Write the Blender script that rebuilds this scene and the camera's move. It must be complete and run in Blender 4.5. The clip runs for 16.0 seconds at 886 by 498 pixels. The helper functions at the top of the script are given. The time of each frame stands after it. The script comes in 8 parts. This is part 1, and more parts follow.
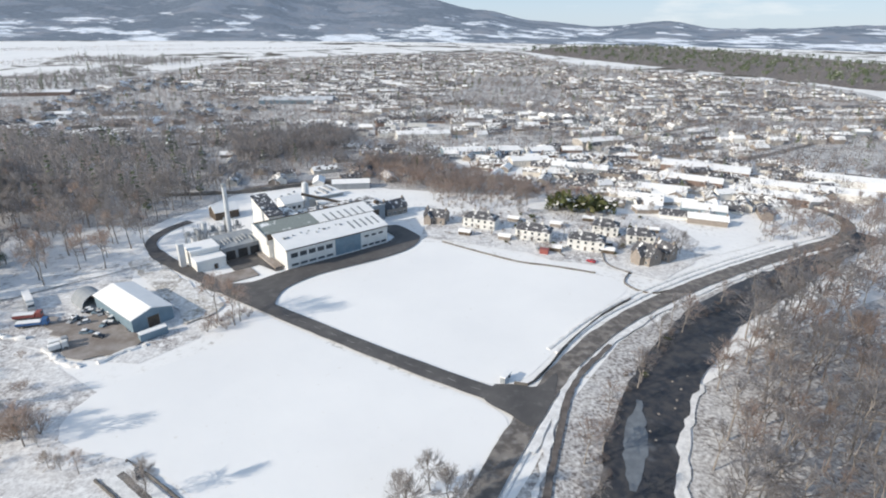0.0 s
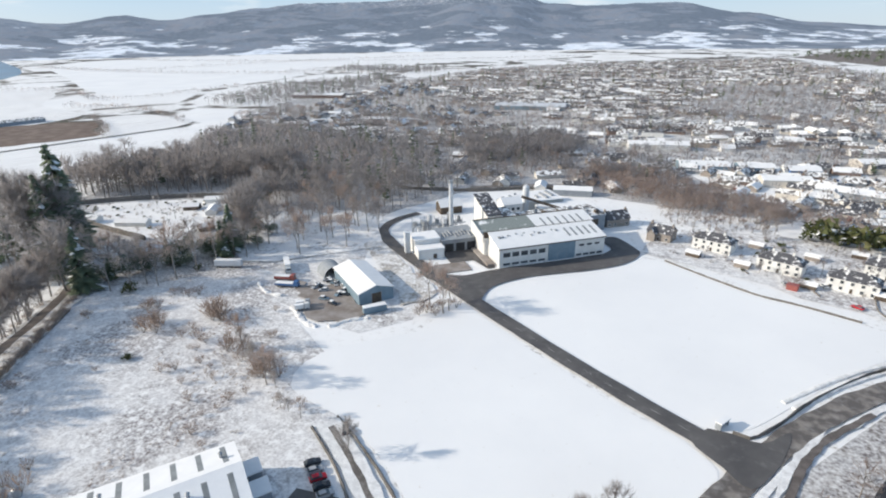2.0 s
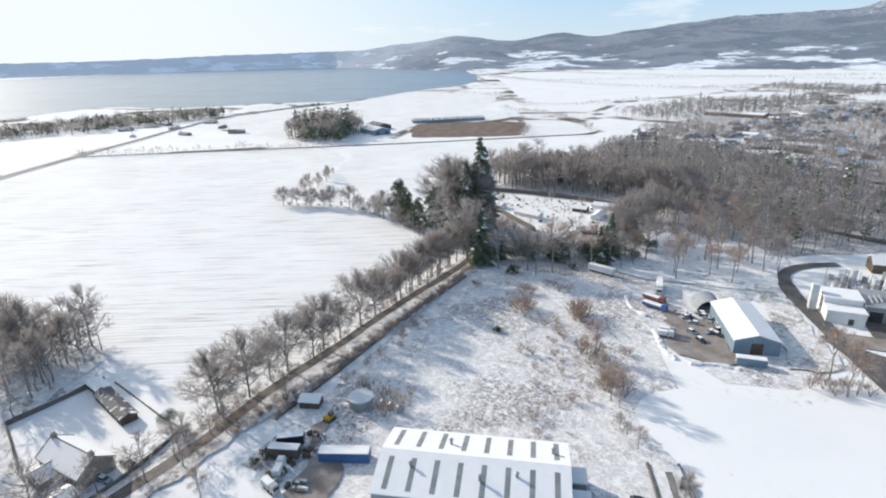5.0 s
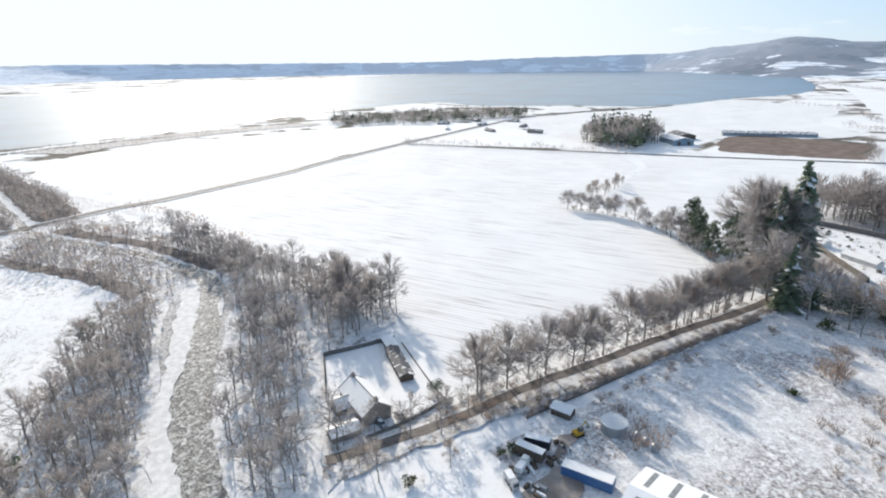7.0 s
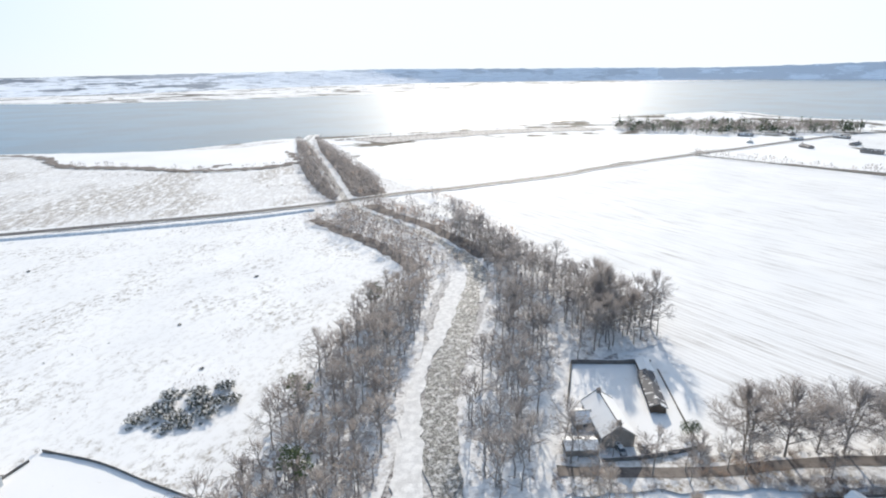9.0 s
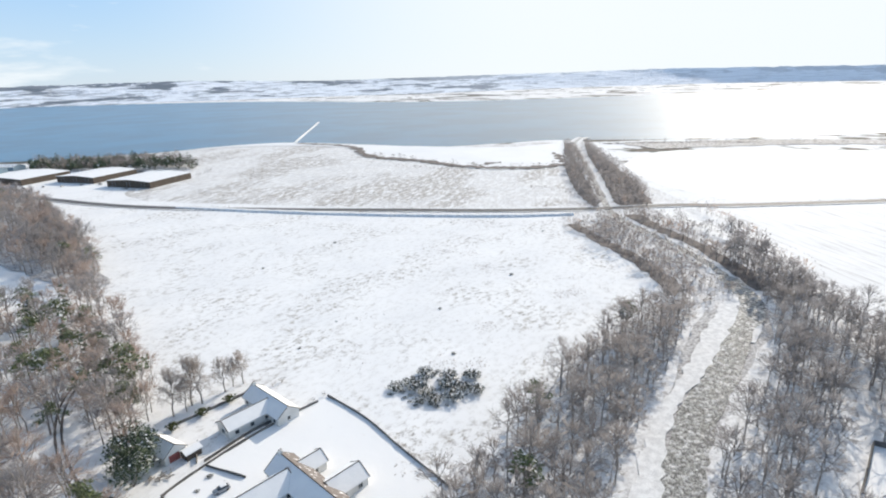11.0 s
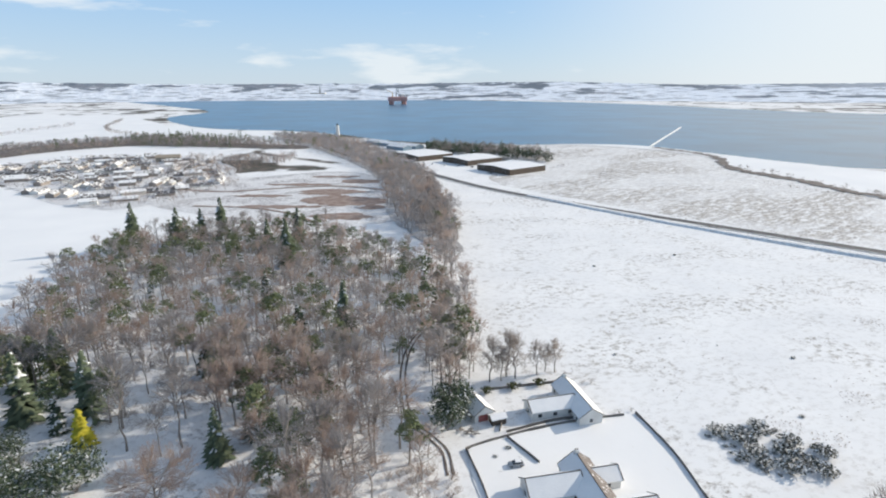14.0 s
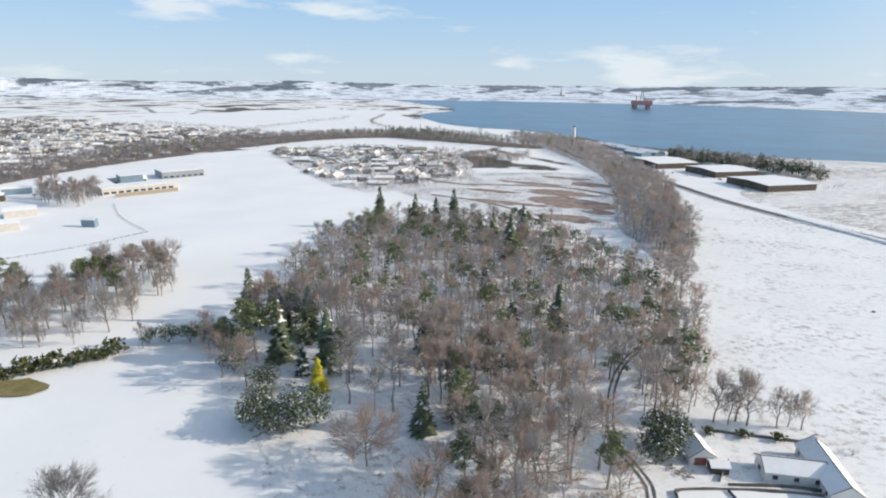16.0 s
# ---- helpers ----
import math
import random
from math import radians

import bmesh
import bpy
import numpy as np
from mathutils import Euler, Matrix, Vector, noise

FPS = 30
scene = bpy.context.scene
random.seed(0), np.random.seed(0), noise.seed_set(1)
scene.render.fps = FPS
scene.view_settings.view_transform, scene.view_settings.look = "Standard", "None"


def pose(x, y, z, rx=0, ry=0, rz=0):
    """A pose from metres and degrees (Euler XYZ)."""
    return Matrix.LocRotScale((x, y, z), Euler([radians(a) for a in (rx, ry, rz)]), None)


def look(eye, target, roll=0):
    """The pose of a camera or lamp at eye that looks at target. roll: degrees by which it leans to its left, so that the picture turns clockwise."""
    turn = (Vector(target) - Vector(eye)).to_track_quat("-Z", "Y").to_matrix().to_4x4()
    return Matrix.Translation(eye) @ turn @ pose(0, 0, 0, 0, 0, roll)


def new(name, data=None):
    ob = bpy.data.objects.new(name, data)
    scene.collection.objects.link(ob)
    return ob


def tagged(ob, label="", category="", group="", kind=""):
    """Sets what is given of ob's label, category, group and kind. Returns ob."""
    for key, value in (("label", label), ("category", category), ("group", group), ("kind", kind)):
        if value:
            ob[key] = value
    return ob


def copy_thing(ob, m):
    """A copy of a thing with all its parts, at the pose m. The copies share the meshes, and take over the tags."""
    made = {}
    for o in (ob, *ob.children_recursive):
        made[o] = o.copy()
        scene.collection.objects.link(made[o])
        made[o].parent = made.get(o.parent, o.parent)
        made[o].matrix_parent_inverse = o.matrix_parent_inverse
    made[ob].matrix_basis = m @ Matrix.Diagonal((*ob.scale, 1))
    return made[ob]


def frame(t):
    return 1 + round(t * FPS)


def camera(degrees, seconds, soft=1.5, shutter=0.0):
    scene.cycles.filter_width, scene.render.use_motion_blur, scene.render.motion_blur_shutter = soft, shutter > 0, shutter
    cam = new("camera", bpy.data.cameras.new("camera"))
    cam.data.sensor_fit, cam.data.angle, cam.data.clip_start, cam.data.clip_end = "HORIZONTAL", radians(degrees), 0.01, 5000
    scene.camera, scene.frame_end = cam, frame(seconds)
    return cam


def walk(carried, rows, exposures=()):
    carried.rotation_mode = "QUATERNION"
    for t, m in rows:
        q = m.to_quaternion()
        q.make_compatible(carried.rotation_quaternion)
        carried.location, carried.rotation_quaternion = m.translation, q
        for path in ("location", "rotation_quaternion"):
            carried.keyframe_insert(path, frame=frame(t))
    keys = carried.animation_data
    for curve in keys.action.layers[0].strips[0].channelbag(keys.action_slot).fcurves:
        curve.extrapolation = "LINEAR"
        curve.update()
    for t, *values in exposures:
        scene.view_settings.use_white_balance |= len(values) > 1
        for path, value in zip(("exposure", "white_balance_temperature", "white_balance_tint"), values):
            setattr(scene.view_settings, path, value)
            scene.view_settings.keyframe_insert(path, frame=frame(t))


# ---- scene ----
cam = camera(77.65, 16.0, 2.0)
# seconds, place in metres, yaw, pitch, roll in degrees
PATH = [
    (0, 6.21, 0.70, 102.96, -0.51, -22.60, 0.96),
    (0.5, 6.41, 1.58, 102.21, 5.72, -22.49, 0.47),
    (1, 6.65, 2.43, 101.51, 11.87, -22.31, -0.06),
    (1.5, 6.79, 3.19, 100.92, 17.76, -22.05, -0.55),
    (2, 6.72, 3.86, 100.42, 23.36, -21.78, -0.89),
    (2.5, 6.23, 4.50, 99.91, 28.68, -21.47, -1.08),
    (3, 5.36, 5.06, 99.31, 34.20, -21.09, -1.22),
    (3.5, 4.21, 5.35, 98.66, 39.80, -20.69, -1.29),
    (4, 2.96, 5.46, 98.13, 47.31, -20.23, -1.38),
    (4.2, 2.48, 5.50, 97.98, 50.81, -20.07, -1.37),
    (6.3, 1.18, 4.57, 100.71, 80.76, -19.29, -1.11),
    (6.5, 0.74, 4.37, 100.73, 83.91, -19.16, -1.09),
    (7, -0.40, 3.90, 100.66, 92.42, -18.97, -0.90),
    (7.5, -1.39, 3.45, 100.29, 100.00, -18.73, -0.81),
    (8, -2.30, 2.94, 99.88, 106.70, -18.54, -0.78),
    (8.5, -3.18, 2.43, 99.45, 113.58, -18.34, -0.84),
    (9, -3.97, 2.03, 99.13, 120.68, -18.10, -0.86),
    (9.2, -4.25, 1.86, 99.04, 123.44, -18.04, -0.82),
    (11.3, -4.56, -1.81, 101.84, 151.58, -17.39, -1.59),
    (11.5, -4.59, -2.14, 101.64, 154.11, -17.30, -1.55),
    (12, -4.64, -2.97, 101.07, 160.06, -17.12, -1.29),
    (12.5, -4.49, -3.74, 100.50, 165.38, -16.94, -0.99),
    (13, -4.33, -4.52, 100.09, 170.79, -16.86, -0.68),
    (13.5, -4.09, -5.26, 99.72, 176.46, -16.80, -0.48),
    (14, -3.86, -6.01, 99.36, 182.64, -16.74, -0.24),
    (14.5, -3.61, -6.75, 99.12, 188.36, -16.72, -0.16),
    (15, -3.19, -7.59, 98.71, 193.96, -16.67, 0.13),
    (15.5, -2.74, -8.58, 98.09, 199.79, -16.62, 0.36),
    (16, -2.22, -9.72, 97.25, 206.21, -16.56, 0.51),
]
walk(cam, [(t, pose(x, y, z, 90 + pitch, 0, yaw) @ pose(0, 0, 0, 0, 0, roll)) for t, x, y, z, yaw, pitch, roll in PATH],
     [(0, 0.32), (2, 0.35), (4, 0.40), (6.5, 0.47), (9, 0.50), (11.5, 0.40), (12.5, 0.35), (14, 0.30), (16, 0.28)])

# ---- world, sun, exposure ----
SUN_YAW, SUN_UP = 114.0, 24.0
world = bpy.data.worlds.new("winter_sky")
scene.world = world
world.use_nodes = True
wn, wl = world.node_tree.nodes, world.node_tree.links
wn.clear()




w_out, w_bg, w_sky = wn.new("ShaderNodeOutputWorld"), wn.new("ShaderNodeBackground"), wn.new("ShaderNodeTexSky")
w_sky.sky_type, w_sky.sun_disc = "NISHITA", False
w_sky.sun_elevation, w_sky.sun_rotation = radians(SUN_UP), radians(-SUN_YAW)
w_sky.air_density, w_sky.dust_density, w_sky.ozone_density = 1.0, 0.2, 1.0
w_bg.inputs["Strength"].default_value = 0.15
w_co, w_map, w_noise, w_ramp = wn.new("ShaderNodeTexCoord"), wn.new("ShaderNodeMapping"), wn.new("ShaderNodeTexNoise"), wn.new("ShaderNodeValToRGB")
w_map.inputs["Scale"].default_value = (3.0, 3.0, 15.0)
w_noise.inputs["Scale"].default_value, w_noise.inputs["Detail"].default_value, w_noise.inputs["Roughness"].default_value = 1.3, 7.0, 0.55
w_ramp.color_ramp.elements[0].position, w_ramp.color_ramp.elements[1].position = 0.545, 0.65
w_mix = wn.new("ShaderNodeMix")
w_mix.data_type = "RGBA"
w_mix.inputs["B"].default_value = (4.6, 4.9, 5.08, 1)
wl.new(w_co.outputs["Generated"], w_map.inputs["Vector"])
wl.new(w_map.outputs["Vector"], w_noise.inputs["Vector"])
wl.new(w_noise.outputs["Fac"], w_ramp.inputs["Fac"])
w_half = wn.new("ShaderNodeMath")
w_half.operation = "MULTIPLY"
w_half.inputs[1].default_value = 0.75
wl.new(w_ramp.outputs["Color"], w_half.inputs[0])
# a thin bright veil of cloud spreads from the sun, and pale haze lies over the horizon
w_dot, w_veil, w_sep, w_haze, w_max = wn.new("ShaderNodeVectorMath"), wn.new("ShaderNodeMapRange"), wn.new("ShaderNodeSeparateXYZ"), wn.new("ShaderNodeMapRange"), wn.new("ShaderNodeMath")
w_dot.operation, w_dot.inputs[1].default_value = "DOT_PRODUCT", (-math.sin(radians(SUN_YAW)) * 0.94, math.cos(radians(SUN_YAW)) * 0.94, 0.34)
w_veil.interpolation_type = "SMOOTHSTEP"
w_veil.inputs["From Min"].default_value, w_veil.inputs["From Max"].default_value, w_veil.inputs["To Max"].default_value = 0.42, 0.93, 1.0
w_haze.inputs["From Min"].default_value, w_haze.inputs["From Max"].default_value = 0.75, 0.25
w_haze.inputs["To Max"].default_value = 0.9
w_max.operation = "MAXIMUM"
wl.new(w_co.outputs["Generated"], w_dot.inputs[0])
wl.new(w_dot.outputs["Value"], w_veil.inputs["Value"])
wl.new(w_co.outputs["Generated"], w_sep.inputs[0])
wl.new(w_sep.outputs["Z"], w_haze.inputs["Value"])
w_low = wn.new("ShaderNodeMix")
w_low.data_type = "RGBA"
w_rise, w_pale = wn.new("ShaderNodeMapRange"), wn.new("ShaderNodeMix")
w_rise.inputs["From Min"].default_value, w_rise.inputs["From Max"].default_value = 0.0, 0.17
w_pale.data_type = "RGBA"
w_pale.inputs["A"].default_value, w_pale.inputs["B"].default_value = (2.9, 3.65, 4.4, 1), (1.7, 3.0, 4.7, 1)
wl.new(w_sep.outputs["Z"], w_rise.inputs["Value"])
wl.new(w_rise.outputs["Result"], w_pale.inputs["Factor"])
wl.new(w_pale.outputs["Result"], w_low.inputs["B"])
wl.new(w_half.outputs[0], w_max.inputs[0])
wl.new(w_veil.outputs["Result"], w_max.inputs[1])
wl.new(w_haze.outputs["Result"], w_low.inputs["Factor"])
wl.new(w_sky.outputs["Color"], w_low.inputs["A"])
wl.new(w_max.outputs[0], w_mix.inputs["Factor"])
wl.new(w_low.outputs["Result"], w_mix.inputs["A"])
wl.new(w_mix.outputs["Result"], w_bg.inputs["Color"])
wl.new(w_bg.outputs["Background"], w_out.inputs["Surface"])

sun = new("sun", bpy.data.lights.new("sun", "SUN"))
sun.data.energy, sun.data.angle, sun.data.color = 3.5, radians(0.6), (1.0, 0.915, 0.795)
SUN_WAY = Vector((-math.sin(radians(SUN_YAW)) * math.cos(radians(SUN_UP)), math.cos(radians(SUN_YAW)) * math.cos(radians(SUN_UP)), math.sin(radians(SUN_UP))))
sun.matrix_world = look(SUN_WAY * 500, (0, 0, 0))

# ---- materials ----


class Surface:
    """A small builder for procedural node materials."""

    def __init__(self, name, rough=0.8, metal=0.0, spec=0.3):
        self.mat = bpy.data.materials.new(name)
        self.mat.use_nodes = True
        self.t = self.mat.node_tree
        self.b = self.t.nodes["Principled BSDF"]
        self.b.inputs["Roughness"].default_value = rough
        self.b.inputs["Metallic"].default_value = metal
        self.b.inputs["Specular IOR Level"].default_value = spec
        self.height = None

    def coords(self, world_space=True, scale=(1, 1, 1), turn=0.0):
        m = self.t.nodes.new("ShaderNodeMapping")
        m.vector_type = "TEXTURE"
        m.inputs["Scale"].default_value = scale
        m.inputs["Rotation"].default_value = (0, 0, radians(turn))
        if world_space:
            self.t.links.new(self.t.nodes.new("ShaderNodeNewGeometry").outputs["Position"], m.inputs["Vector"])
        else:
            self.t.links.new(self.t.nodes.new("ShaderNodeTexCoord").outputs["Object"], m.inputs["Vector"])
        return m.outputs["Vector"]

    def noise(self, size, low=0.4, high=0.6, detail=5.0, rough=0.55, co=None, bend=0.0):
        n = self.t.nodes.new("ShaderNodeTexNoise")
        n.inputs["Scale"].default_value, n.inputs["Detail"].default_value = 1.0 / size, detail
        n.inputs["Roughness"].default_value, n.inputs["Distortion"].default_value = rough, bend
        self.t.links.new(co or self.coords(), n.inputs["Vector"])
        r = self.t.nodes.new("ShaderNodeMapRange")
        r.inputs["From Min"].default_value, r.inputs["From Max"].default_value = low, high
        self.t.links.new(n.outputs["Fac"], r.inputs["Value"])
        return r.outputs["Result"]

    def wave(self, size, low, high, turn=0.0, bend=2.0):
        n = self.t.nodes.new("ShaderNodeTexWave")
        n.inputs["Scale"].default_value, n.inputs["Distortion"].default_value = 0.314 / size, bend
        n.inputs["Detail"].default_value, n.inputs["Detail Scale"].default_value = 3.0, 0.6
        self.t.links.new(self.coords(turn=turn), n.inputs["Vector"])
        r = self.t.nodes.new("ShaderNodeMapRange")
        r.inputs["From Min"].default_value, r.inputs["From Max"].default_value = low, high
        self.t.links.new(n.outputs["Fac"], r.inputs["Value"])
        return r.outputs["Result"]

    def math(self, op, a, b):
        n = self.t.nodes.new("ShaderNodeMath")
        n.operation, n.use_clamp = op, True
        for k, v in enumerate((a, b)):
            if isinstance(v, (int, float)):
                n.inputs[k].default_value = v
            else:
                self.t.links.new(v, n.inputs[k])
        return n.outputs[0]

    def mix(self, factor, a, b):
        n = self.t.nodes.new("ShaderNodeMix")
        n.data_type = "RGBA"
        for key, v in (("Factor", factor), ("A", a), ("B", b)):
            if isinstance(v, tuple):
                n.inputs[key].default_value = (*v, 1)
            elif isinstance(v, (int, float)):
                n.inputs[key].default_value = v
            else:
                self.t.links.new(v, n.inputs[key])
        return n.outputs["Result"]

    def chance(self):
        """A number of each object's own."""
        return self.t.nodes.new("ShaderNodeObjectInfo").outputs["Random"]

    def island(self):
        return self.t.nodes.new("ShaderNodeNewGeometry").outputs["Random Per Island"]

    def upward(self, low, high):
        """How far a face looks to the sky: where snow lies."""
        s = self.t.nodes.new("ShaderNodeSeparateXYZ")
        self.t.links.new(self.t.nodes.new("ShaderNodeNewGeometry").outputs["Normal"], s.inputs[0])
        r = self.t.nodes.new("ShaderNodeMapRange")
        r.inputs["From Min"].default_value, r.inputs["From Max"].default_value = low, high
        self.t.links.new(s.outputs["Z"], r.inputs["Value"])
        return r.outputs["Result"]

    def colour(self, c):
        if isinstance(c, tuple):
            self.b.inputs["Base Color"].default_value = (*c, 1)
        else:
            self.t.links.new(c, self.b.inputs["Base Color"])
        return self

    def bump(self, h, strength=0.4, depth=0.1):
        n = self.t.nodes.new("ShaderNodeBump")
        n.inputs["Strength"].default_value, n.inputs["Distance"].default_value = strength, depth
        self.t.links.new(h, n.inputs["Height"])
        self.t.links.new(n.outputs["Normal"], self.b.inputs["Normal"])
        return self

    def rough(self, r):
        self.t.links.new(r, self.b.inputs["Roughness"])
        return self


SNOW, SNOW_B = (0.87, 0.86, 0.845), (0.80, 0.795, 0.79)
GRASS, EARTH = (0.23, 0.18, 0.11), (0.10, 0.075, 0.055)


def m_two(name, a, b, size=1.5, rough=0.8, fine=0.25, local=False, metal=0.0, depth=0.02, spread=0.12):
    s = Surface(name, rough, metal)
    co = s.coords(not local)
    big, small = s.noise(size, 0.38, 0.62, co=co), s.noise(fine, 0.3, 0.7, co=co)
    s.colour(s.mix(s.math("ADD", s.math("MULTIPLY", big, 0.7), s.math("MULTIPLY", small, 0.3)), a, b))
    if depth:
        s.bump(small, 0.5, depth)
    return s.mat


def m_snow_clean():
    s = Surface("snow_field", 0.75, spec=0.2)
    c = s.mix(s.noise(60, 0.35, 0.7), SNOW, SNOW_B)
    c = s.mix(s.math("MULTIPLY", s.noise(2.2, 0.66, 0.72, 6, 0.6), 0.35), c, (0.55, 0.50, 0.42))
    return s.colour(c).bump(s.noise(5.0), 0.12, 0.15).mat


def m_snow_rough(name, amount, tuft, patch=40.0, stretch=(1, 1, 1), turn=0.0, grass=GRASS, clumps=0.0):
    """Snow through which tufts of grass, heather and scrub show, thicker in some patches."""
    s = Surface(name, 0.85, spec=0.15)
    co = s.coords(scale=stretch, turn=turn)
    patches = s.noise(patch, 0.48, 0.62, 5, co=co)
    fine = s.noise(tuft * 1.3, 0.555 - 0.13 * amount, 0.655 - 0.11 * amount, 7, 0.74, co=co)
    finer = s.noise(tuft * 0.45, 0.35, 0.65, 4, 0.6, co=co)
    f = s.math("MULTIPLY", s.math("MULTIPLY", fine, s.math("ADD", s.math("MULTIPLY", patches, 0.85), 0.04 + 0.36 * amount)), s.math("ADD", s.math("MULTIPLY", finer, 0.7), 0.25))
    if clumps:
        tussock = s.math("MULTIPLY", s.noise(9, 0.60, 0.67, 6, 0.62, co=s.coords(scale=(1.7, 1, 1), turn=35)), s.noise(1.1, 0.38, 0.60, 5, 0.7))
        f = s.math("MAXIMUM", f, s.math("MULTIPLY", tussock, clumps))
    g = s.mix(s.noise(tuft * 1.7, 0.4, 0.6), grass, (grass[0] * 0.55, grass[1] * 0.52, grass[2] * 0.6))
    c = s.mix(f, s.mix(s.noise(35, 0.35, 0.7), SNOW, SNOW_B), g)
    return s.colour(c).bump(fine, 0.12, 0.12).mat


def m_ploughed():
    s = Surface("snowy_plough_land", 0.8, spec=0.15)
    rows = s.wave(2.4, 0.55, 0.95, turn=-25, bend=2.0)
    long_co = s.coords(scale=(14.0, 1.0, 1.0), turn=65)
    streak = s.noise(2.6, 0.50, 0.70, 7, 0.68, co=long_co)
    patch = s.noise(90, 0.40, 0.66, 3)
    f = s.math("MULTIPLY", s.math("ADD", s.math("MULTIPLY", rows, 0.22), s.math("MULTIPLY", streak, 0.8)), s.math("ADD", s.math("MULTIPLY", patch, 0.6), 0.55))
    c = s.mix(f, s.mix(s.noise(50, 0.35, 0.7), SNOW, SNOW_B), (0.40, 0.37, 0.34))
    return s.colour(c).bump(streak, 0.3, 0.12).mat


def m_far_country():
    """Distant farmland under snow: fields, dark hedges and woods."""
    s = Surface("far_farmland", 0.85, spec=0.1)
    v = s.t.nodes.new("ShaderNodeTexVoronoi")
    v.feature, v.inputs["Scale"].default_value = "DISTANCE_TO_EDGE", 1 / 230
    s.t.links.new(s.coords(scale=(1.0, 1.4, 1), turn=25), v.inputs["Vector"])
    r = s.t.nodes.new("ShaderNodeMapRange")
    r.inputs["From Min"].default_value, r.inputs["From Max"].default_value = 0.045, 0.018
    s.t.links.new(v.outputs["Distance"], r.inputs["Value"])
    gaps = s.noise(45, 0.42, 0.55)
    woods = s.noise(260, 0.56, 0.58, 6, 0.55)
    stubble = s.noise(170, 0.50, 0.66, 2)
    c = s.mix(s.noise(80, 0.35, 0.7), SNOW, SNOW_B)
    c = s.mix(s.math("MULTIPLY", stubble, s.math("MULTIPLY", s.noise(7, 0.45, 0.62), 0.45)), c, (0.36, 0.31, 0.25))
    c = s.mix(s.math("MULTIPLY", r.outputs["Result"], gaps), c, (0.13, 0.11, 0.09))
    c = s.mix(woods, c, s.mix(s.noise(12, 0.4, 0.6), (0.08, 0.085, 0.07), (0.16, 0.13, 0.11)))
    return s.colour(c).mat


def m_asphalt(name="asphalt"):
    s = Surface(name, 0.75)
    c = s.mix(s.noise(9, 0.35, 0.65), (0.085, 0.081, 0.081), (0.125, 0.118, 0.115))
    c = s.mix(s.math("MULTIPLY", s.noise(3.0, 0.54, 0.72, 6), 0.22), c, (0.30, 0.29, 0.28))
    return s.colour(c).bump(s.noise(0.3), 0.3, 0.02).mat


def m_wet_road():
    s = Surface("slush_road", 0.6)
    lanes = s.noise(3.5, 0.45, 0.62, 6)
    c = s.mix(lanes, (0.12, 0.105, 0.095), (0.24, 0.215, 0.19))
    c = s.mix(s.math("MULTIPLY", s.noise(2.4, 0.52, 0.72, 6), 0.3), c, (0.50, 0.48, 0.46))
    return s.colour(c).bump(lanes, 0.3, 0.03).mat


def m_water(name, deep, rough, wave, strength):
    s = Surface(name, rough, spec=0.5)
    s.b.inputs["IOR"].default_value = 1.33
    s.b.inputs["Coat Weight"].default_value, s.b.inputs["Coat Roughness"].default_value, s.b.inputs["Coat IOR"].default_value = 0.8, 0.55, 1.33
    c = s.mix(s.noise(140, 0.4, 0.6, 3), deep, tuple(v * 1.35 for v in deep))
    h = s.noise(wave, 0.2, 0.8, 6, 0.62, co=s.coords(scale=(1, 1.8, 1), turn=20))
    return s.colour(c).bump(h, strength, wave * 0.12).mat


def m_river():
    s = Surface("shallow_river", 0.5, spec=0.13)
    bed = s.noise(3.0, 0.42, 0.60, 6, 0.62)
    c = s.mix(bed, (0.045, 0.048, 0.058), (0.080, 0.078, 0.080))
    c = s.mix(s.math("MULTIPLY", s.noise(9, 0.58, 0.70, 5), 0.45), c, (0.20, 0.21, 0.23))
    return s.colour(c).bump(s.noise(1.1, 0.2, 0.8, 5, 0.65, co=s.coords(scale=(1.8, 1, 1), turn=35)), 0.8, 0.22).mat


def m_riffles():
    s = Surface("stony_riffles_painted_glints", 0.55, spec=0.15)
    stones = s.noise(0.7, 0.42, 0.58, 7, 0.75, co=s.coords(scale=(1.8, 1, 1), turn=25))
    # stones drawn pale, then white flecks: sun glitter painted into the colour
    c = s.mix(stones, (0.12, 0.118, 0.115), (0.46, 0.45, 0.42))
    c = s.mix(s.math("MULTIPLY", s.noise(1.6, 0.50, 0.58, 6, 0.75), 0.9), c, (0.80, 0.79, 0.78))
    return s.colour(c).bump(stones, 0.8, 0.3).mat


def m_twig(name, a, b, snow=0.0):
    s = Surface(name, 0.9, spec=0.1)
    c = s.mix(s.island(), a, b)
    c = s.mix(s.math("MULTIPLY", s.chance(), 0.4), c, (a[0] * 1.3, a[1] * 1.18, a[2] * 1.05))
    if snow:
        c = s.mix(s.math("MULTIPLY", s.upward(0.35, 0.75), snow), c, SNOW)
    s.colour(c)
    # fine twigs let much of the light pass between them
    thin, both = s.t.nodes.new("ShaderNodeBsdfTranslucent"), s.t.nodes.new("ShaderNodeMixShader")
    both.inputs[0].default_value = 0.68
    s.t.links.new(c, thin.inputs["Color"])
    s.t.links.new(s.b.outputs[0], both.inputs[1])
    s.t.links.new(thin.outputs[0], both.inputs[2])
    s.t.links.new(both.outputs[0], s.t.nodes["Material Output"].inputs["Surface"])
    return s.mat


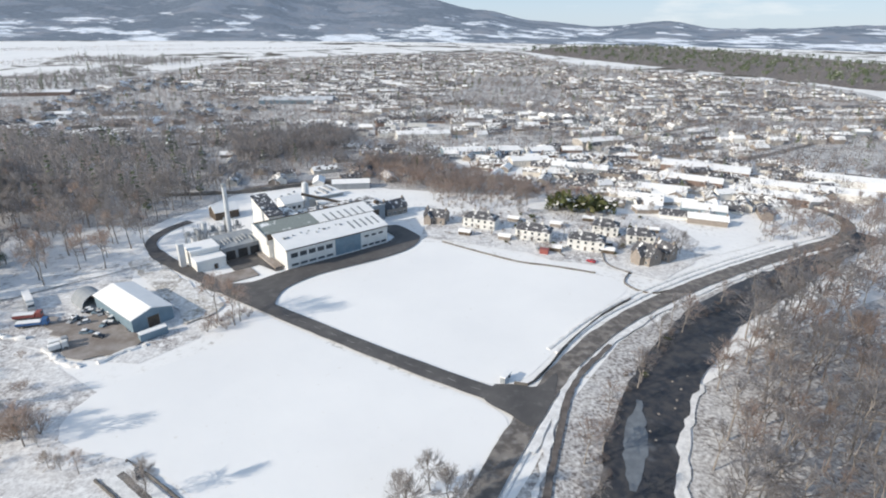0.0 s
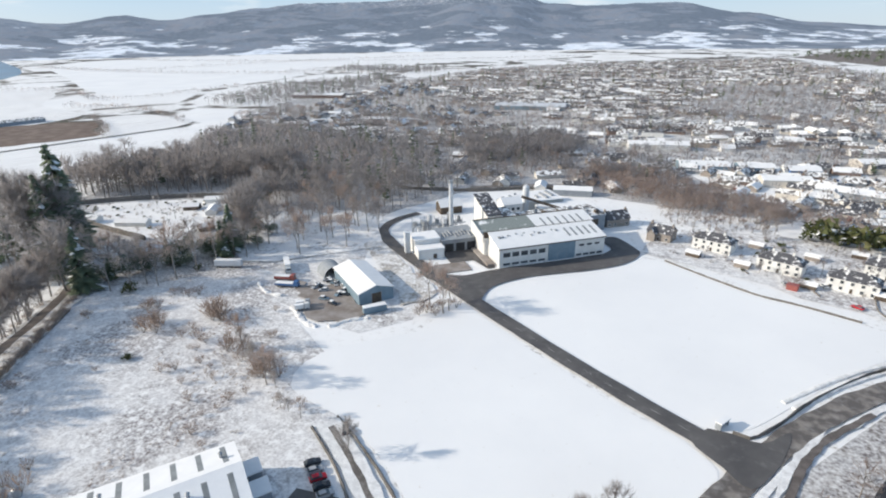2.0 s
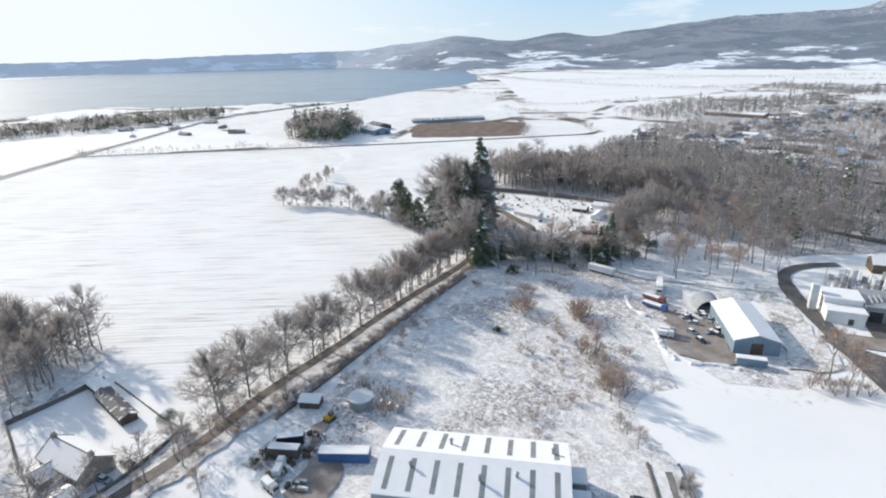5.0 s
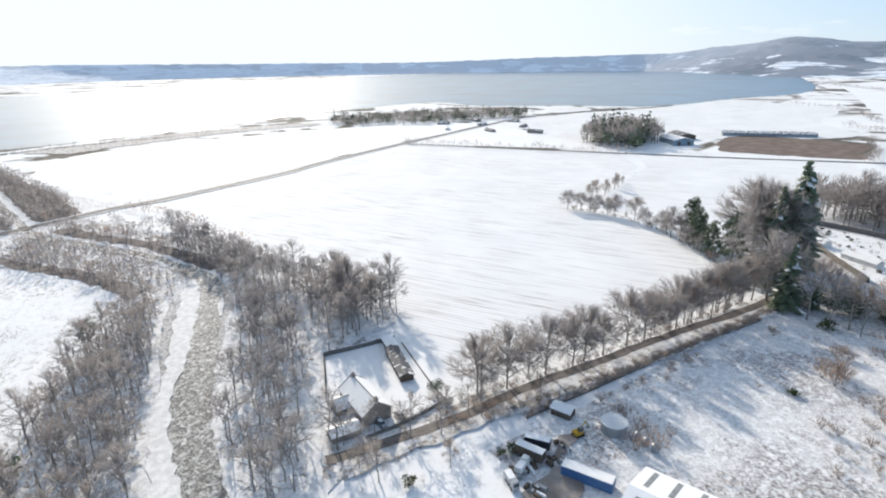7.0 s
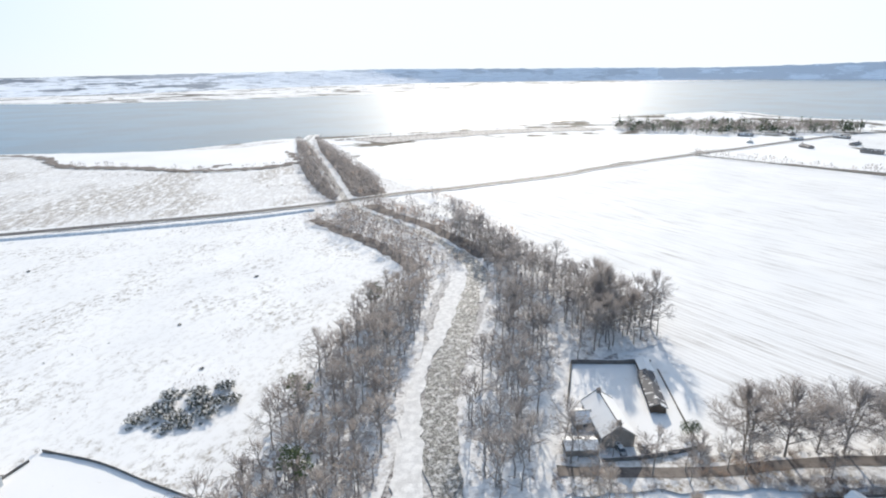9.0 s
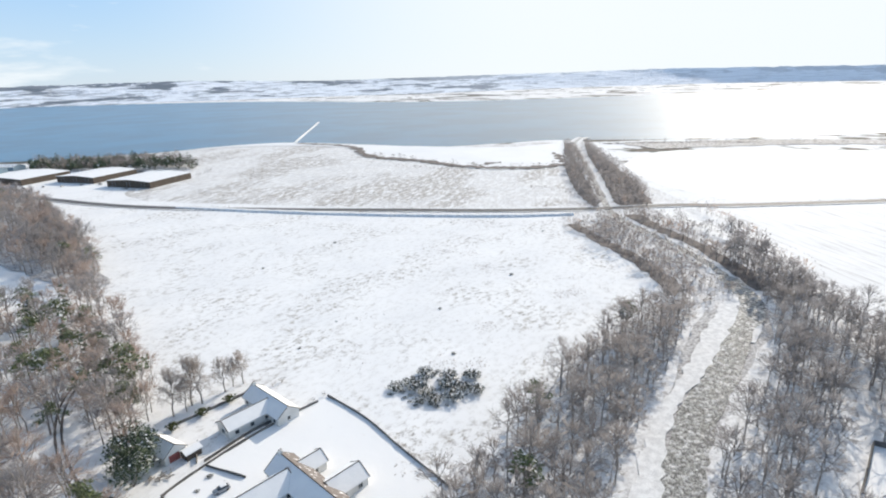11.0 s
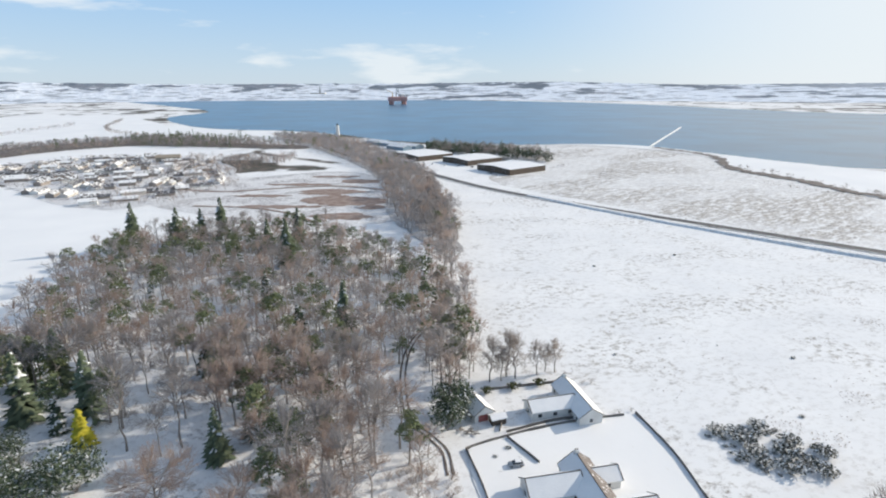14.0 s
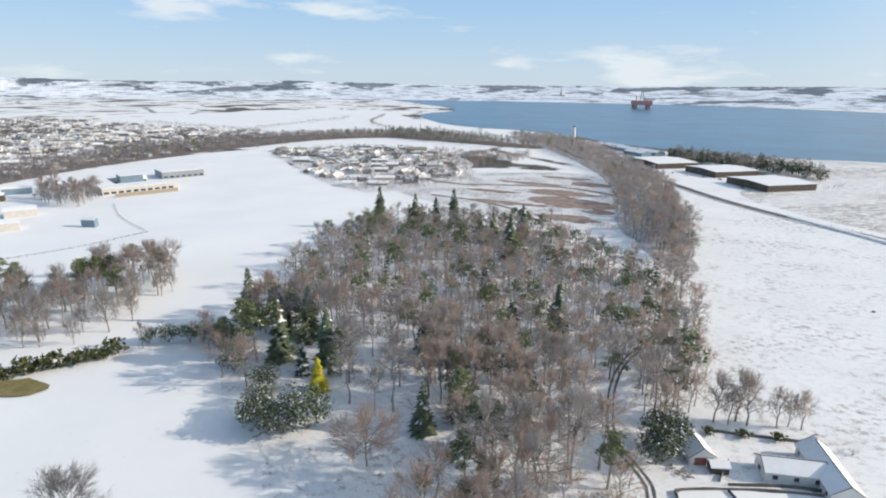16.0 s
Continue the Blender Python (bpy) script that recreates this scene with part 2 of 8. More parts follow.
def m_leaf(name, a, b, snow=0.0):
    s = Surface(name, 0.7, spec=0.2)
    c = s.mix(s.island(), a, b)
    c = s.mix(s.math("MULTIPLY", s.chance(), 0.4), c, (a[0] * 0.6, a[1] * 0.6, a[2] * 0.6))
    if snow:
        sel = s.math("MULTIPLY", s.upward(0.45, 0.8), s.math("LESS_THAN", s.island(), snow))
        c = s.mix(sel, c, SNOW)
    return s.colour(c).mat


def m_snowy_roof(name, under, cover, patch=3.0):
    """Roofing with snow that has slid or melted off in places."""
    s = Surface(name, 0.7)
    co = s.coords(False)
    f = s.noise(patch, 0.62 - 0.3 * cover, 0.70 - 0.3 * cover, 6, 0.6, co=co)
    course = s.noise(0.5, 0.3, 0.7, co=co)
    c = s.mix(f, s.mix(course, under, tuple(v * 0.7 for v in under)), SNOW)
    return s.colour(c).bump(f, 0.4, 0.06).mat


M = {
    "snow": m_snow_clean(),
    "moor": m_snow_rough("snowy_rough_pasture", 0.5, 2.2, 30, (1.3, 1.0, 1.0), 20, clumps=0.6),
    "marsh": m_snow_rough("snowy_salt_marsh", 1.15, 3.6, 70, (2.6, 1.0, 1.0), 40, (0.30, 0.24, 0.17)),
    "scrub": m_snow_rough("snowy_scrub_ground", 1.25, 2.0, 26, grass=(0.185, 0.150, 0.140), clumps=0.6),
    "common": m_snow_rough("snowy_common", 0.3, 2.4, 40),
    "garden": m_snow_rough("snowy_gardens", 1.7, 5.0, 30, grass=(0.145, 0.125, 0.11)),
    "woodfloor": m_snow_rough("woodland_floor", 0.55, 2.0, 14, grass=(0.20, 0.155, 0.12)),
    "bankfloor": m_snow_rough("riverbank_floor", 1.0, 2.0, 12, grass=(0.20, 0.17, 0.15)),
    "peat": m_two("peaty_heather", (0.12, 0.085, 0.07), (0.22, 0.17, 0.14), 14, 0.95, 1.5),
    "litter": m_snow_rough("wood_floor_litter", 2.1, 2.6, 16, grass=(0.15, 0.125, 0.112)),
    "heath": m_two("dark_heather_and_bramble", (0.115, 0.09, 0.078), (0.28, 0.25, 0.23), 7, 0.95, 1.0),
    "bracken": m_two("dead_bracken", (0.22, 0.145, 0.115), (0.37, 0.30, 0.26), 6, 0.95, 1.2),
    "verge": m_snow_rough("dead_grass_verge", 1.35, 2.0, 10, grass=(0.25, 0.20, 0.13)),
    "marshreed": m_snow_rough("reedy_marsh", 2.4, 6.0, 60, (2.6, 1.0, 1.0), 50, (0.27, 0.215, 0.165)),
    "turf": m_two("rough_green_turf", (0.16, 0.15, 0.05), (0.26, 0.21, 0.10), 3.0, 0.95, 0.5),
    "plough": m_ploughed(),
    "far": m_far_country(),
    "asphalt": m_asphalt(),
    "slush": m_wet_road(),
    "lane": m_two("wet_leafy_lane", (0.095, 0.08, 0.072), (0.19, 0.165, 0.15), 2.5, 0.7, 0.6),
    "line": m_two("worn_road_paint", (0.55, 0.54, 0.52), (0.20, 0.195, 0.19), 0.8, 0.7),
    "gravel": m_two("muddy_hardstanding", (0.20, 0.165, 0.14), (0.34, 0.31, 0.29), 5, 0.9, 0.8),
    "sea": m_water("firth_water", (0.010, 0.080, 0.150), 0.25, 9.0, 0.42),
    "river": m_river(),
    "riffles": m_riffles(),
    "shoal": m_two("pale_gravel_under_water", (0.20, 0.22, 0.24), (0.13, 0.145, 0.165), 3.0, 0.35, 0.7),
    "dark": m_two("painted_dark_doorway", (0.035, 0.035, 0.038), (0.06, 0.06, 0.062), 1.5, 0.8, 0.3, True),
    "bank": m_two("ploughed_up_snow", SNOW, (0.62, 0.61, 0.60), 2.0, 0.85, 0.5, depth=0.1),
    "bark": m_two("bark", (0.24, 0.21, 0.19), (0.33, 0.30, 0.27), 0.6, 0.95, 0.1, local=True),
    "twig": m_twig("bare_twigs", (0.272, 0.258, 0.258), (0.395, 0.376, 0.376), 0.12),
    "redtwig": m_twig("reddish_bare_twigs", (0.375, 0.302, 0.268), (0.495, 0.412, 0.368), 0.1),
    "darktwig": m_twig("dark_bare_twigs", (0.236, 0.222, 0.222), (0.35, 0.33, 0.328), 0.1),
    "brownbush": m_twig("brown_brushwood", (0.26, 0.205, 0.178), (0.36, 0.30, 0.265), 0.12),
    "greytwig": m_twig("snow_dusted_twigs", (0.34, 0.31, 0.29), (0.48, 0.44, 0.415), 0.22),
    "pine": m_leaf("pine_needles", (0.125, 0.165, 0.075), (0.22, 0.235, 0.125), 0.04),
    "fir": m_leaf("dark_fir_boughs", (0.095, 0.125, 0.080), (0.175, 0.205, 0.125), 0.08),
    "snowfir": m_leaf("snow_laden_boughs", (0.045, 0.068, 0.050), (0.085, 0.11, 0.070), 0.30),
    "gold": m_leaf("golden_conifer_boughs", (0.60, 0.52, 0.05), (0.42, 0.38, 0.05)),
    "yew": m_leaf("dark_evergreen_foliage", (0.075, 0.105, 0.065), (0.15, 0.175, 0.105), 0.24),
    "shrub": m_leaf("evergreen_shrub_leaves", (0.060, 0.080, 0.030), (0.13, 0.125, 0.055), 0.10),
    "gorse": m_leaf("snowy_gorse", (0.10, 0.108, 0.085), (0.19, 0.185, 0.155), 0.62),
    "white": m_two("white_render", (0.78, 0.77, 0.74), (0.66, 0.65, 0.62), 4, 0.85, 0.4, True, depth=0.01),
    "cream": m_two("cream_harling", (0.62, 0.585, 0.53), (0.52, 0.485, 0.44), 3, 0.9, 0.4, True, depth=0.01),
    "stone": m_two("sandstone", (0.34, 0.295, 0.255), (0.25, 0.22, 0.195), 1.5, 0.9, 0.3, True, depth=0.03),
    "brick": m_two("brown_brick", (0.25, 0.18, 0.15), (0.19, 0.145, 0.125), 1.5, 0.9, 0.3, True),
    "grey": m_two("grey_cladding", (0.33, 0.35, 0.37), (0.25, 0.27, 0.29), 3, 0.6, 0.5, True),
    "bluegrey": m_two("blue_grey_cladding", (0.22, 0.30, 0.36), (0.17, 0.24, 0.29), 3, 0.55, 0.5, True),
    "blue": m_two("blue_painted_steel", (0.05, 0.13, 0.30), (0.08, 0.17, 0.34), 2, 0.5, 0.4, True),
    # orange-red lightened so that the colour holds the rig's distance haze
    "rigred": m_two("haze_paled_orange_red_paint", (0.62, 0.33, 0.29), (0.55, 0.30, 0.27), 6, 0.6, 1, True),
    "red": m_two("red_paint", (0.36, 0.12, 0.10), (0.28, 0.09, 0.08), 1, 0.5, 0.3, True),
    "redcar": m_two("red_car_paint", (0.45, 0.015, 0.03), (0.38, 0.015, 0.03), 1, 0.3, 0.3, True, depth=0),
    "darkcar": m_two("dark_car_paint", (0.025, 0.03, 0.04), (0.04, 0.045, 0.055), 1, 0.3, 0.3, True, depth=0),
    "greycar": m_two("silver_car_paint", (0.40, 0.41, 0.42), (0.32, 0.33, 0.35), 1, 0.35, 0.3, True, depth=0),
    "yellow": m_two("yellow_plant_paint", (0.55, 0.33, 0.03), (0.42, 0.25, 0.03), 0.8, 0.5, 0.3, True),
    "timber": m_two("dark_timber", (0.085, 0.065, 0.050), (0.14, 0.11, 0.085), 2, 0.85, 0.3, True),
    "steel": m_two("weathered_steel", (0.42, 0.43, 0.44), (0.30, 0.31, 0.32), 2, 0.5, 0.4, True, 0.4),
    "flue": m_two("pale_grey_flue", (0.66, 0.67, 0.68), (0.56, 0.57, 0.58), 4, 0.5, 0.6, True),
    "rubber": m_two("tyre_rubber", (0.02, 0.02, 0.02), (0.035, 0.035, 0.035), 0.5, 0.85, 0.1, True, depth=0),
    "tiles": m_snowy_roof("brown_roof_tiles", (0.22, 0.185, 0.165), 0.12, 1.6),
    "slate": m_snowy_roof("slate_with_snow_patches", (0.105, 0.105, 0.115), 0.25, 2.0),
    "snowroof": m_snowy_roof("snow_covered_roof", (0.17, 0.165, 0.165), 0.92, 2.5),
    "halfroof": m_snowy_roof("half_thawed_roof", (0.16, 0.145, 0.135), 0.55, 2.5),
    "greenroof": m_snowy_roof("grey_green_roof_sheeting", (0.30, 0.33, 0.31), 0.08, 6.0),
    "thickroof": m_two("thick_snow_on_roof", SNOW, SNOW_B, 4, 0.8, 0.6, True, depth=0.04),
    "skylight": m_two("dirty_rooflight", (0.20, 0.21, 0.21), (0.30, 0.31, 0.31), 2, 0.4, 0.4, True),
    "wall": m_two("dark_field_wall", (0.12, 0.11, 0.10), (0.20, 0.185, 0.17), 1.2, 0.95, 0.3),
    "ochre": m_two("ochre_hoarding", (0.38, 0.32, 0.245), (0.32, 0.27, 0.21), 2, 0.8, 0.4, True),
}
s = Surface("window_glass", 0.12, spec=0.6)
s.colour(s.mix(s.chance(), (0.03, 0.04, 0.05), (0.09, 0.10, 0.11)))
M["glass"] = s.mat


def m_hills(name, wood, haze_glow, low, high):
    """Far hills and shores: snowy fields on the lower ground, dark woods and heather above, with distance haze painted
    in.
    """
    s = Surface(name, 0.95, spec=0.05)
    g = s.t.nodes.new("ShaderNodeSeparateXYZ")
    s.t.links.new(s.coords(), g.inputs[0])
    bias = s.t.nodes.new("ShaderNodeMapRange")
    for key, v in (("From Min", 15), ("From Max", 190), ("To Min", low), ("To Max", high)):
        bias.inputs[key].default_value = v
    s.t.links.new(g.outputs["Z"], bias.inputs["Value"])
    raw = s.noise(300, 0.0, 1.0, 8, 0.62, co=s.coords(scale=(1, 1, 0.2)))
    f = s.t.nodes.new("ShaderNodeMapRange")
    f.inputs["From Min"].default_value, f.inputs["From Max"].default_value = 0.590, 0.625
    s.t.links.new(s.math("ADD", raw, bias.outputs["Result"]), f.inputs["Value"])
    hedges = s.noise(60, 0.53, 0.57, 4, 0.6, co=s.coords(scale=(2.2, 2.2, 0.1)))
    # glare haze painted in: western shores get a pale colour, other hills stay wooded
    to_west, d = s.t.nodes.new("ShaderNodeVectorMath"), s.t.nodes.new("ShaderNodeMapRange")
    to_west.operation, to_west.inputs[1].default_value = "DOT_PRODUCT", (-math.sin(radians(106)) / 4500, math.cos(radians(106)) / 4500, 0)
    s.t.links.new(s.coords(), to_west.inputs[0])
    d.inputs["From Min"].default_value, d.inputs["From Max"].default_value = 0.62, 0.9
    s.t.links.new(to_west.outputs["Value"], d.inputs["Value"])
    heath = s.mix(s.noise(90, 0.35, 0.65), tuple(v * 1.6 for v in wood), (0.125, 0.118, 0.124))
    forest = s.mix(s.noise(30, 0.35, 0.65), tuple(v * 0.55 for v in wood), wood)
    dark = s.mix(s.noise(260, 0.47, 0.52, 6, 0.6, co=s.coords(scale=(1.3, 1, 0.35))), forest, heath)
    # rocks with a dusting of snow near the tops
    high = s.t.nodes.new("ShaderNodeMapRange")
    high.inputs["From Min"].default_value, high.inputs["From Max"].default_value = 230, 400
    s.t.links.new(g.outputs["Z"], high.inputs["Value"])
    dark = s.mix(s.math("MULTIPLY", s.noise(28, 0.50, 0.64, 7, 0.7), high.outputs["Result"]), dark, (0.72, 0.73, 0.75))
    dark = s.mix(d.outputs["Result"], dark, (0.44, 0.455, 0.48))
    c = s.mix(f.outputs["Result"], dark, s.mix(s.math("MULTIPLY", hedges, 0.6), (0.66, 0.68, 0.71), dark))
    s.colour(c).bump(s.noise(80, 0.3, 0.7, 6, 0.6), 0.5, 18.0)
    # emission added as stand-in for distance haze; the hills are no light source
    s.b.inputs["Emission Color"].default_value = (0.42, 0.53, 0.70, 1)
    s.b.inputs["Emission Strength"].default_value = haze_glow
    return s.mat


# the wood tones carry a painted blue-grey haze tint
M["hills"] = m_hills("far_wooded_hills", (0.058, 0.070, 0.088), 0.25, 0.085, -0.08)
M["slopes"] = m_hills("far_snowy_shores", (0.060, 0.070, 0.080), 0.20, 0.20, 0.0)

# ---- builders ----


def mesh_of(name, verts, faces, material, smooth=False):
    me = bpy.data.meshes.new(name)
    me.from_pydata([tuple(v) for v in verts], [], faces)
    me.materials.append(M[material])
    if smooth:
        me.polygons.foreach_set("use_smooth", [True] * len(me.polygons))
    me.update()
    return me


def part(name, bm, material, parent, label=""):
    """Links a bmesh, or a (verts, faces) pair, as one mesh object under a thing or part."""
    if isinstance(bm, bpy.types.Mesh):
        me = bm
    elif isinstance(bm, tuple):
        me = mesh_of(name, bm[0], bm[1], material)
    else:
        me = bpy.data.meshes.new(name)
        bm.normal_update()
        bm.to_mesh(me)
        bm.free()
        me.materials.append(M[material])
    ob = new(name, me)
    ob.parent = parent
    return tagged(ob, label) if label else ob


def thing(name, label, category, m=None, group="", kind=""):
    ob = tagged(new(name), label, category, group, kind)
    ob.empty_display_size = 0.3
    if m is not None:
        ob.matrix_basis = m
    return ob


def solo(name, geo, material, label, category, m=None, group="", kind=""):
    ob = part(name, geo, material, None)
    if m is not None:
        ob.matrix_basis = m
    return tagged(ob, label, category, group, kind)


def join(*geos):
    """One (verts, faces) pair out of several."""
    verts, faces = [], []
    for v, f in geos:
        n = len(verts)
        verts += list(v)
        faces += [tuple(k + n for k in face) for face in f]
    return verts, faces


def box(x0, y0, z0, x1, y1, z1, bevel=0.0):
    """A box, its upper edges chamfered."""
    b = bevel
    if not b:
        v = [(x, y, z) for z in (z0, z1) for x, y in ((x0, y0), (x1, y0), (x1, y1), (x0, y1))]
        return v, [(3, 2, 1, 0), (4, 5, 6, 7), (0, 1, 5, 4), (1, 2, 6, 5), (2, 3, 7, 6), (3, 0, 4, 7)]
    v = [(x, y, z0) for x, y in ((x0, y0), (x1, y0), (x1, y1), (x0, y1))]
    v += [(x, y, z1 - b) for x, y in ((x0, y0), (x1, y0), (x1, y1), (x0, y1))]
    v += [(x, y, z1) for x, y in ((x0 + b, y0 + b), (x1 - b, y0 + b), (x1 - b, y1 - b), (x0 + b, y1 - b))]
    f = [(3, 2, 1, 0), (8, 9, 10, 11)]
    for k in range(4):
        n = (k + 1) % 4
        f += [(k, n, 4 + n, 4 + k), (4 + k, 4 + n, 8 + n, 8 + k)]
    return v, f


def tube(p0, p1, r0, r1, sides=6, cap=True):
    p0, p1 = Vector(p0), Vector(p1)
    q = (p1 - p0).to_track_quat("Z", "Y")
    ring = [q @ Vector((math.cos(a), math.sin(a), 0)) for a in (2 * math.pi * k / sides for k in range(sides))]
    v = [p0 + r0 * d for d in ring] + [p1 + r1 * d for d in ring]
    f = [(k, (k + 1) % sides, sides + (k + 1) % sides, sides + k) for k in range(sides)]
    return v, f + ([tuple(range(sides - 1, -1, -1)), tuple(range(sides, 2 * sides))] if cap else [])


def gable(x0, y0, x1, y1, z0, z1):
    """Walls up to the eaves with the two gable peaks: the ridge runs along x."""
    ym = (y0 + y1) / 2
    v = [(x0, y0, 0), (x1, y0, 0), (x1, y1, 0), (x0, y1, 0), (x0, y0, z0), (x1, y0, z0), (x1, y1, z0), (x0, y1, z0), (x0, ym, z1), (x1, ym, z1)]
    return v, [(0, 1, 5, 4), (2, 3, 7, 6), (1, 2, 6, 9, 5), (3, 0, 4, 8, 7), (4, 5, 9, 8), (6, 7, 8, 9), (3, 2, 1, 0)]


def roof_slabs(x0, y0, x1, y1, z0, z1, thick=0.25, over=0.4):
    """A pitched roof of two thick slopes with overhanging eaves."""
    ym, half = (y0 + y1) / 2, (y1 - y0) / 2
    drop = (z1 - z0) / half * over
    a, b = x0 - over, x1 + over
    v, f = [], []
    for sgn in (-1, 1):
        e = ym + sgn * (half + over)
        n = len(v)
        v += [(a, e, z0 - drop), (b, e, z0 - drop), (b, ym, z1), (a, ym, z1)]
        v += [(a, e, z0 - drop + thick), (b, e, z0 - drop + thick), (b, ym, z1 + thick), (a, ym, z1 + thick)]
        face = [(0, 1, 2, 3), (4, 7, 6, 5), (0, 4, 5, 1), (1, 5, 6, 2), (3, 2, 6, 7), (0, 3, 7, 4)]
        f += [tuple(n + k for k in (q if sgn > 0 else q[::-1])) for q in face]
    return v, f


def hip_roof(x0, y0, x1, y1, z0, z1, over=0.4, thick=0.2):
    inset = (y1 - y0) / 2
    a, b, c, d = x0 - over, y0 - over, x1 + over, y1 + over
    ym = (y0 + y1) / 2
    v = [(a, b, z0), (c, b, z0), (c, d, z0), (a, d, z0), (a, b, z0 + thick), (c, b, z0 + thick), (c, d, z0 + thick), (a, d, z0 + thick), (x0 + inset, ym, z1), (x1 - inset, ym, z1)]
    return v, [(3, 2, 1, 0), (0, 1, 5, 4), (1, 2, 6, 5), (2, 3, 7, 6), (3, 0, 4, 7), (4, 5, 9, 8), (5, 6, 9), (6, 7, 8, 9), (7, 4, 8)]


LAYER = [0]


def smooth_line(points, step=6.0):
    """Points along a smooth curve through the given ones."""
    p = [Vector((*q, 0)) for q in points]
    p = [2 * p[0] - p[1], *p, 2 * p[-1] - p[-2]]
    out = []
    for a, b, c, d in zip(p, p[1:], p[2:], p[3:]):
        n = max(1, int((c - b).length / step))
        for k in range(n):
            u = k / n
            out.append(0.5 * ((2 * b) + (c - a) * u + (2 * a - 5 * b + 4 * c - d) * u * u + (3 * b - a - 3 * c + d) * u ** 3))
    return out + [p[-2]]


def sides_of(line):
    out = []
    for k, q in enumerate(line):
        way = (line[min(k + 1, len(line) - 1)] - line[max(k - 1, 0)]).normalized()
        out.append((q, Vector((-way.y, way.x, 0))))
    return out


def ribbon(points, width, z, step=6.0, rag=0.0, seed=1, shift=0.0):
    """A strip along a smooth line; rag: how uneven its edges are. width may be a function of the share of the way."""
    rng = random.Random(seed)
    LAYER[0] += 1
    z += 0.12 + 0.004 * LAYER[0]
    line = sides_of(smooth_line(points, step))
    v = []
    for k, (q, n) in enumerate(line):
        w = (width(k / (len(line) - 1)) if callable(width) else width) / 2
        for sgn in (-1, 1):
            e = q + n * (shift + sgn * (w + rng.uniform(-rag, rag)))
            v.append((e.x, e.y, z))
    return v, [(2 * k, 2 * k + 2, 2 * k + 3, 2 * k + 1) for k in range(len(line) - 1)]


def ridge_along(points, width, height, step=4.0, seed=1, shift=0.0, rag=0.25, z=0.0):
    """A low bank, hedge foot or wall along a smooth line."""
    rng = random.Random(seed)
    line = sides_of(smooth_line(points, step))
    v, f = [], []
    for q, n in line:
        h = height * (1 + rng.uniform(-rag, rag))
        w = width * (1 + rng.uniform(-rag, rag))
        for off, up in ((-0.5, 0), (-0.32, 0.85), (0, 1), (0.32, 0.85), (0.5, 0)):
            e = q + n * (shift + off * w)
            v.append((e.x, e.y, z + up * h))
    for k in range(len(line) - 1):
        for j in range(4):
            f.append((5 * k + j, 5 * k + j + 1, 5 * k + j + 6, 5 * k + j + 5)[::-1])
    m = 5 * (len(line) - 1)
    return v, f + [(0, 1, 2, 3, 4), (m + 4, m + 3, m + 2, m + 1, m)]


def patch(name, points, z, material, label, category="ground", rag=0.0, step=12.0, seed=1, round_it=True):
    """A flat stretch of ground with a naturally curved outline."""
    rng = random.Random(seed)
    if round_it:
        pts = smooth_line([*points, points[0]], step)[:-1]
    else:
        pts = [Vector((*q, 0)) for q in points]
    LAYER[0] += 1
    z += 0.004 * LAYER[0] if z else 0
    bm = bmesh.new()
    vs = [bm.verts.new((q.x + rng.uniform(-rag, rag), q.y + rng.uniform(-rag, rag), z)) for q in pts]
    face = bm.faces.new(vs)
    face.normal_update()
    if face.normal.z < 0:
        face.normal_flip()
    bmesh.ops.triangulate(bm, faces=[face])
    return tagged(part(name, bm, material, None), label, category, kind="structure")


def inside(x, y, poly):
    hit = False
    for (ax, ay), (bx, by) in zip(poly, poly[1:] + poly[:1]):
        if (ay > y) != (by > y) and x < (bx - ax) * (y - ay) / (by - ay) + ax:
            hit = not hit
    return hit


def scatter(poly, gap, seed, holes=()):
    """Places inside an outline, about gap apart, unevenly."""
    rng = random.Random(seed)
    xs, ys = [p[0] for p in poly], [p[1] for p in poly]
    out = []
    y = min(ys)
    while y < max(ys):
        x = min(xs) + rng.uniform(0, gap)
        while x < max(xs):
            px, py = x + rng.uniform(-0.45, 0.45) * gap, y + rng.uniform(-0.45, 0.45) * gap
            if inside(px, py, poly) and not any(inside(px, py, h) for h in holes):
                out.append((px, py))
            x += gap
        y += gap * 0.9
    return out

# ---- the large structure: ground, hills, water, fields, roads ----
RIM = 4850.0
g_pts = [(RIM * math.cos(a), RIM * math.sin(a)) for a in (2 * math.pi * k / 96 for k in range(96))]
patch("ground", g_pts, 0.0, "far", "snow-covered farmland with dark hedges and woods reaching the horizon", round_it=False)

# the skyline all round: yaw (left of +y) and how many degrees it stands over the eye
SKYLINE = [(-140, 0.25), (-128, 0.1), (-116, 0.25), (-90, 0.3), (-60, 0.3), (-45, 0.2), (-36, 0.15), (-30, -0.2), (-25, -0.3), (-21, 0.25), (-15, -0.3), (-9, 0.1), (-4, 0.95),
           (2, 1.95), (9, 1.85), (13, 2.1), (17, 3.9), (21, 4.6), (25, 3.4), (28, 2.5), (36, 2.4), (40, 2.0), (44, 1.55), (48, 1.05), (51, 1.45), (56, 0.85), (61, 1.4), (66, 0.8),
           (71, 0.25), (80, 0.1), (95, -0.2), (110, -0.1), (125, 0.05), (145, -0.1), (158, -0.2), (172, 0.1), (190, 0.0), (206, 0.0), (216, 0.15), (220, 0.25)]


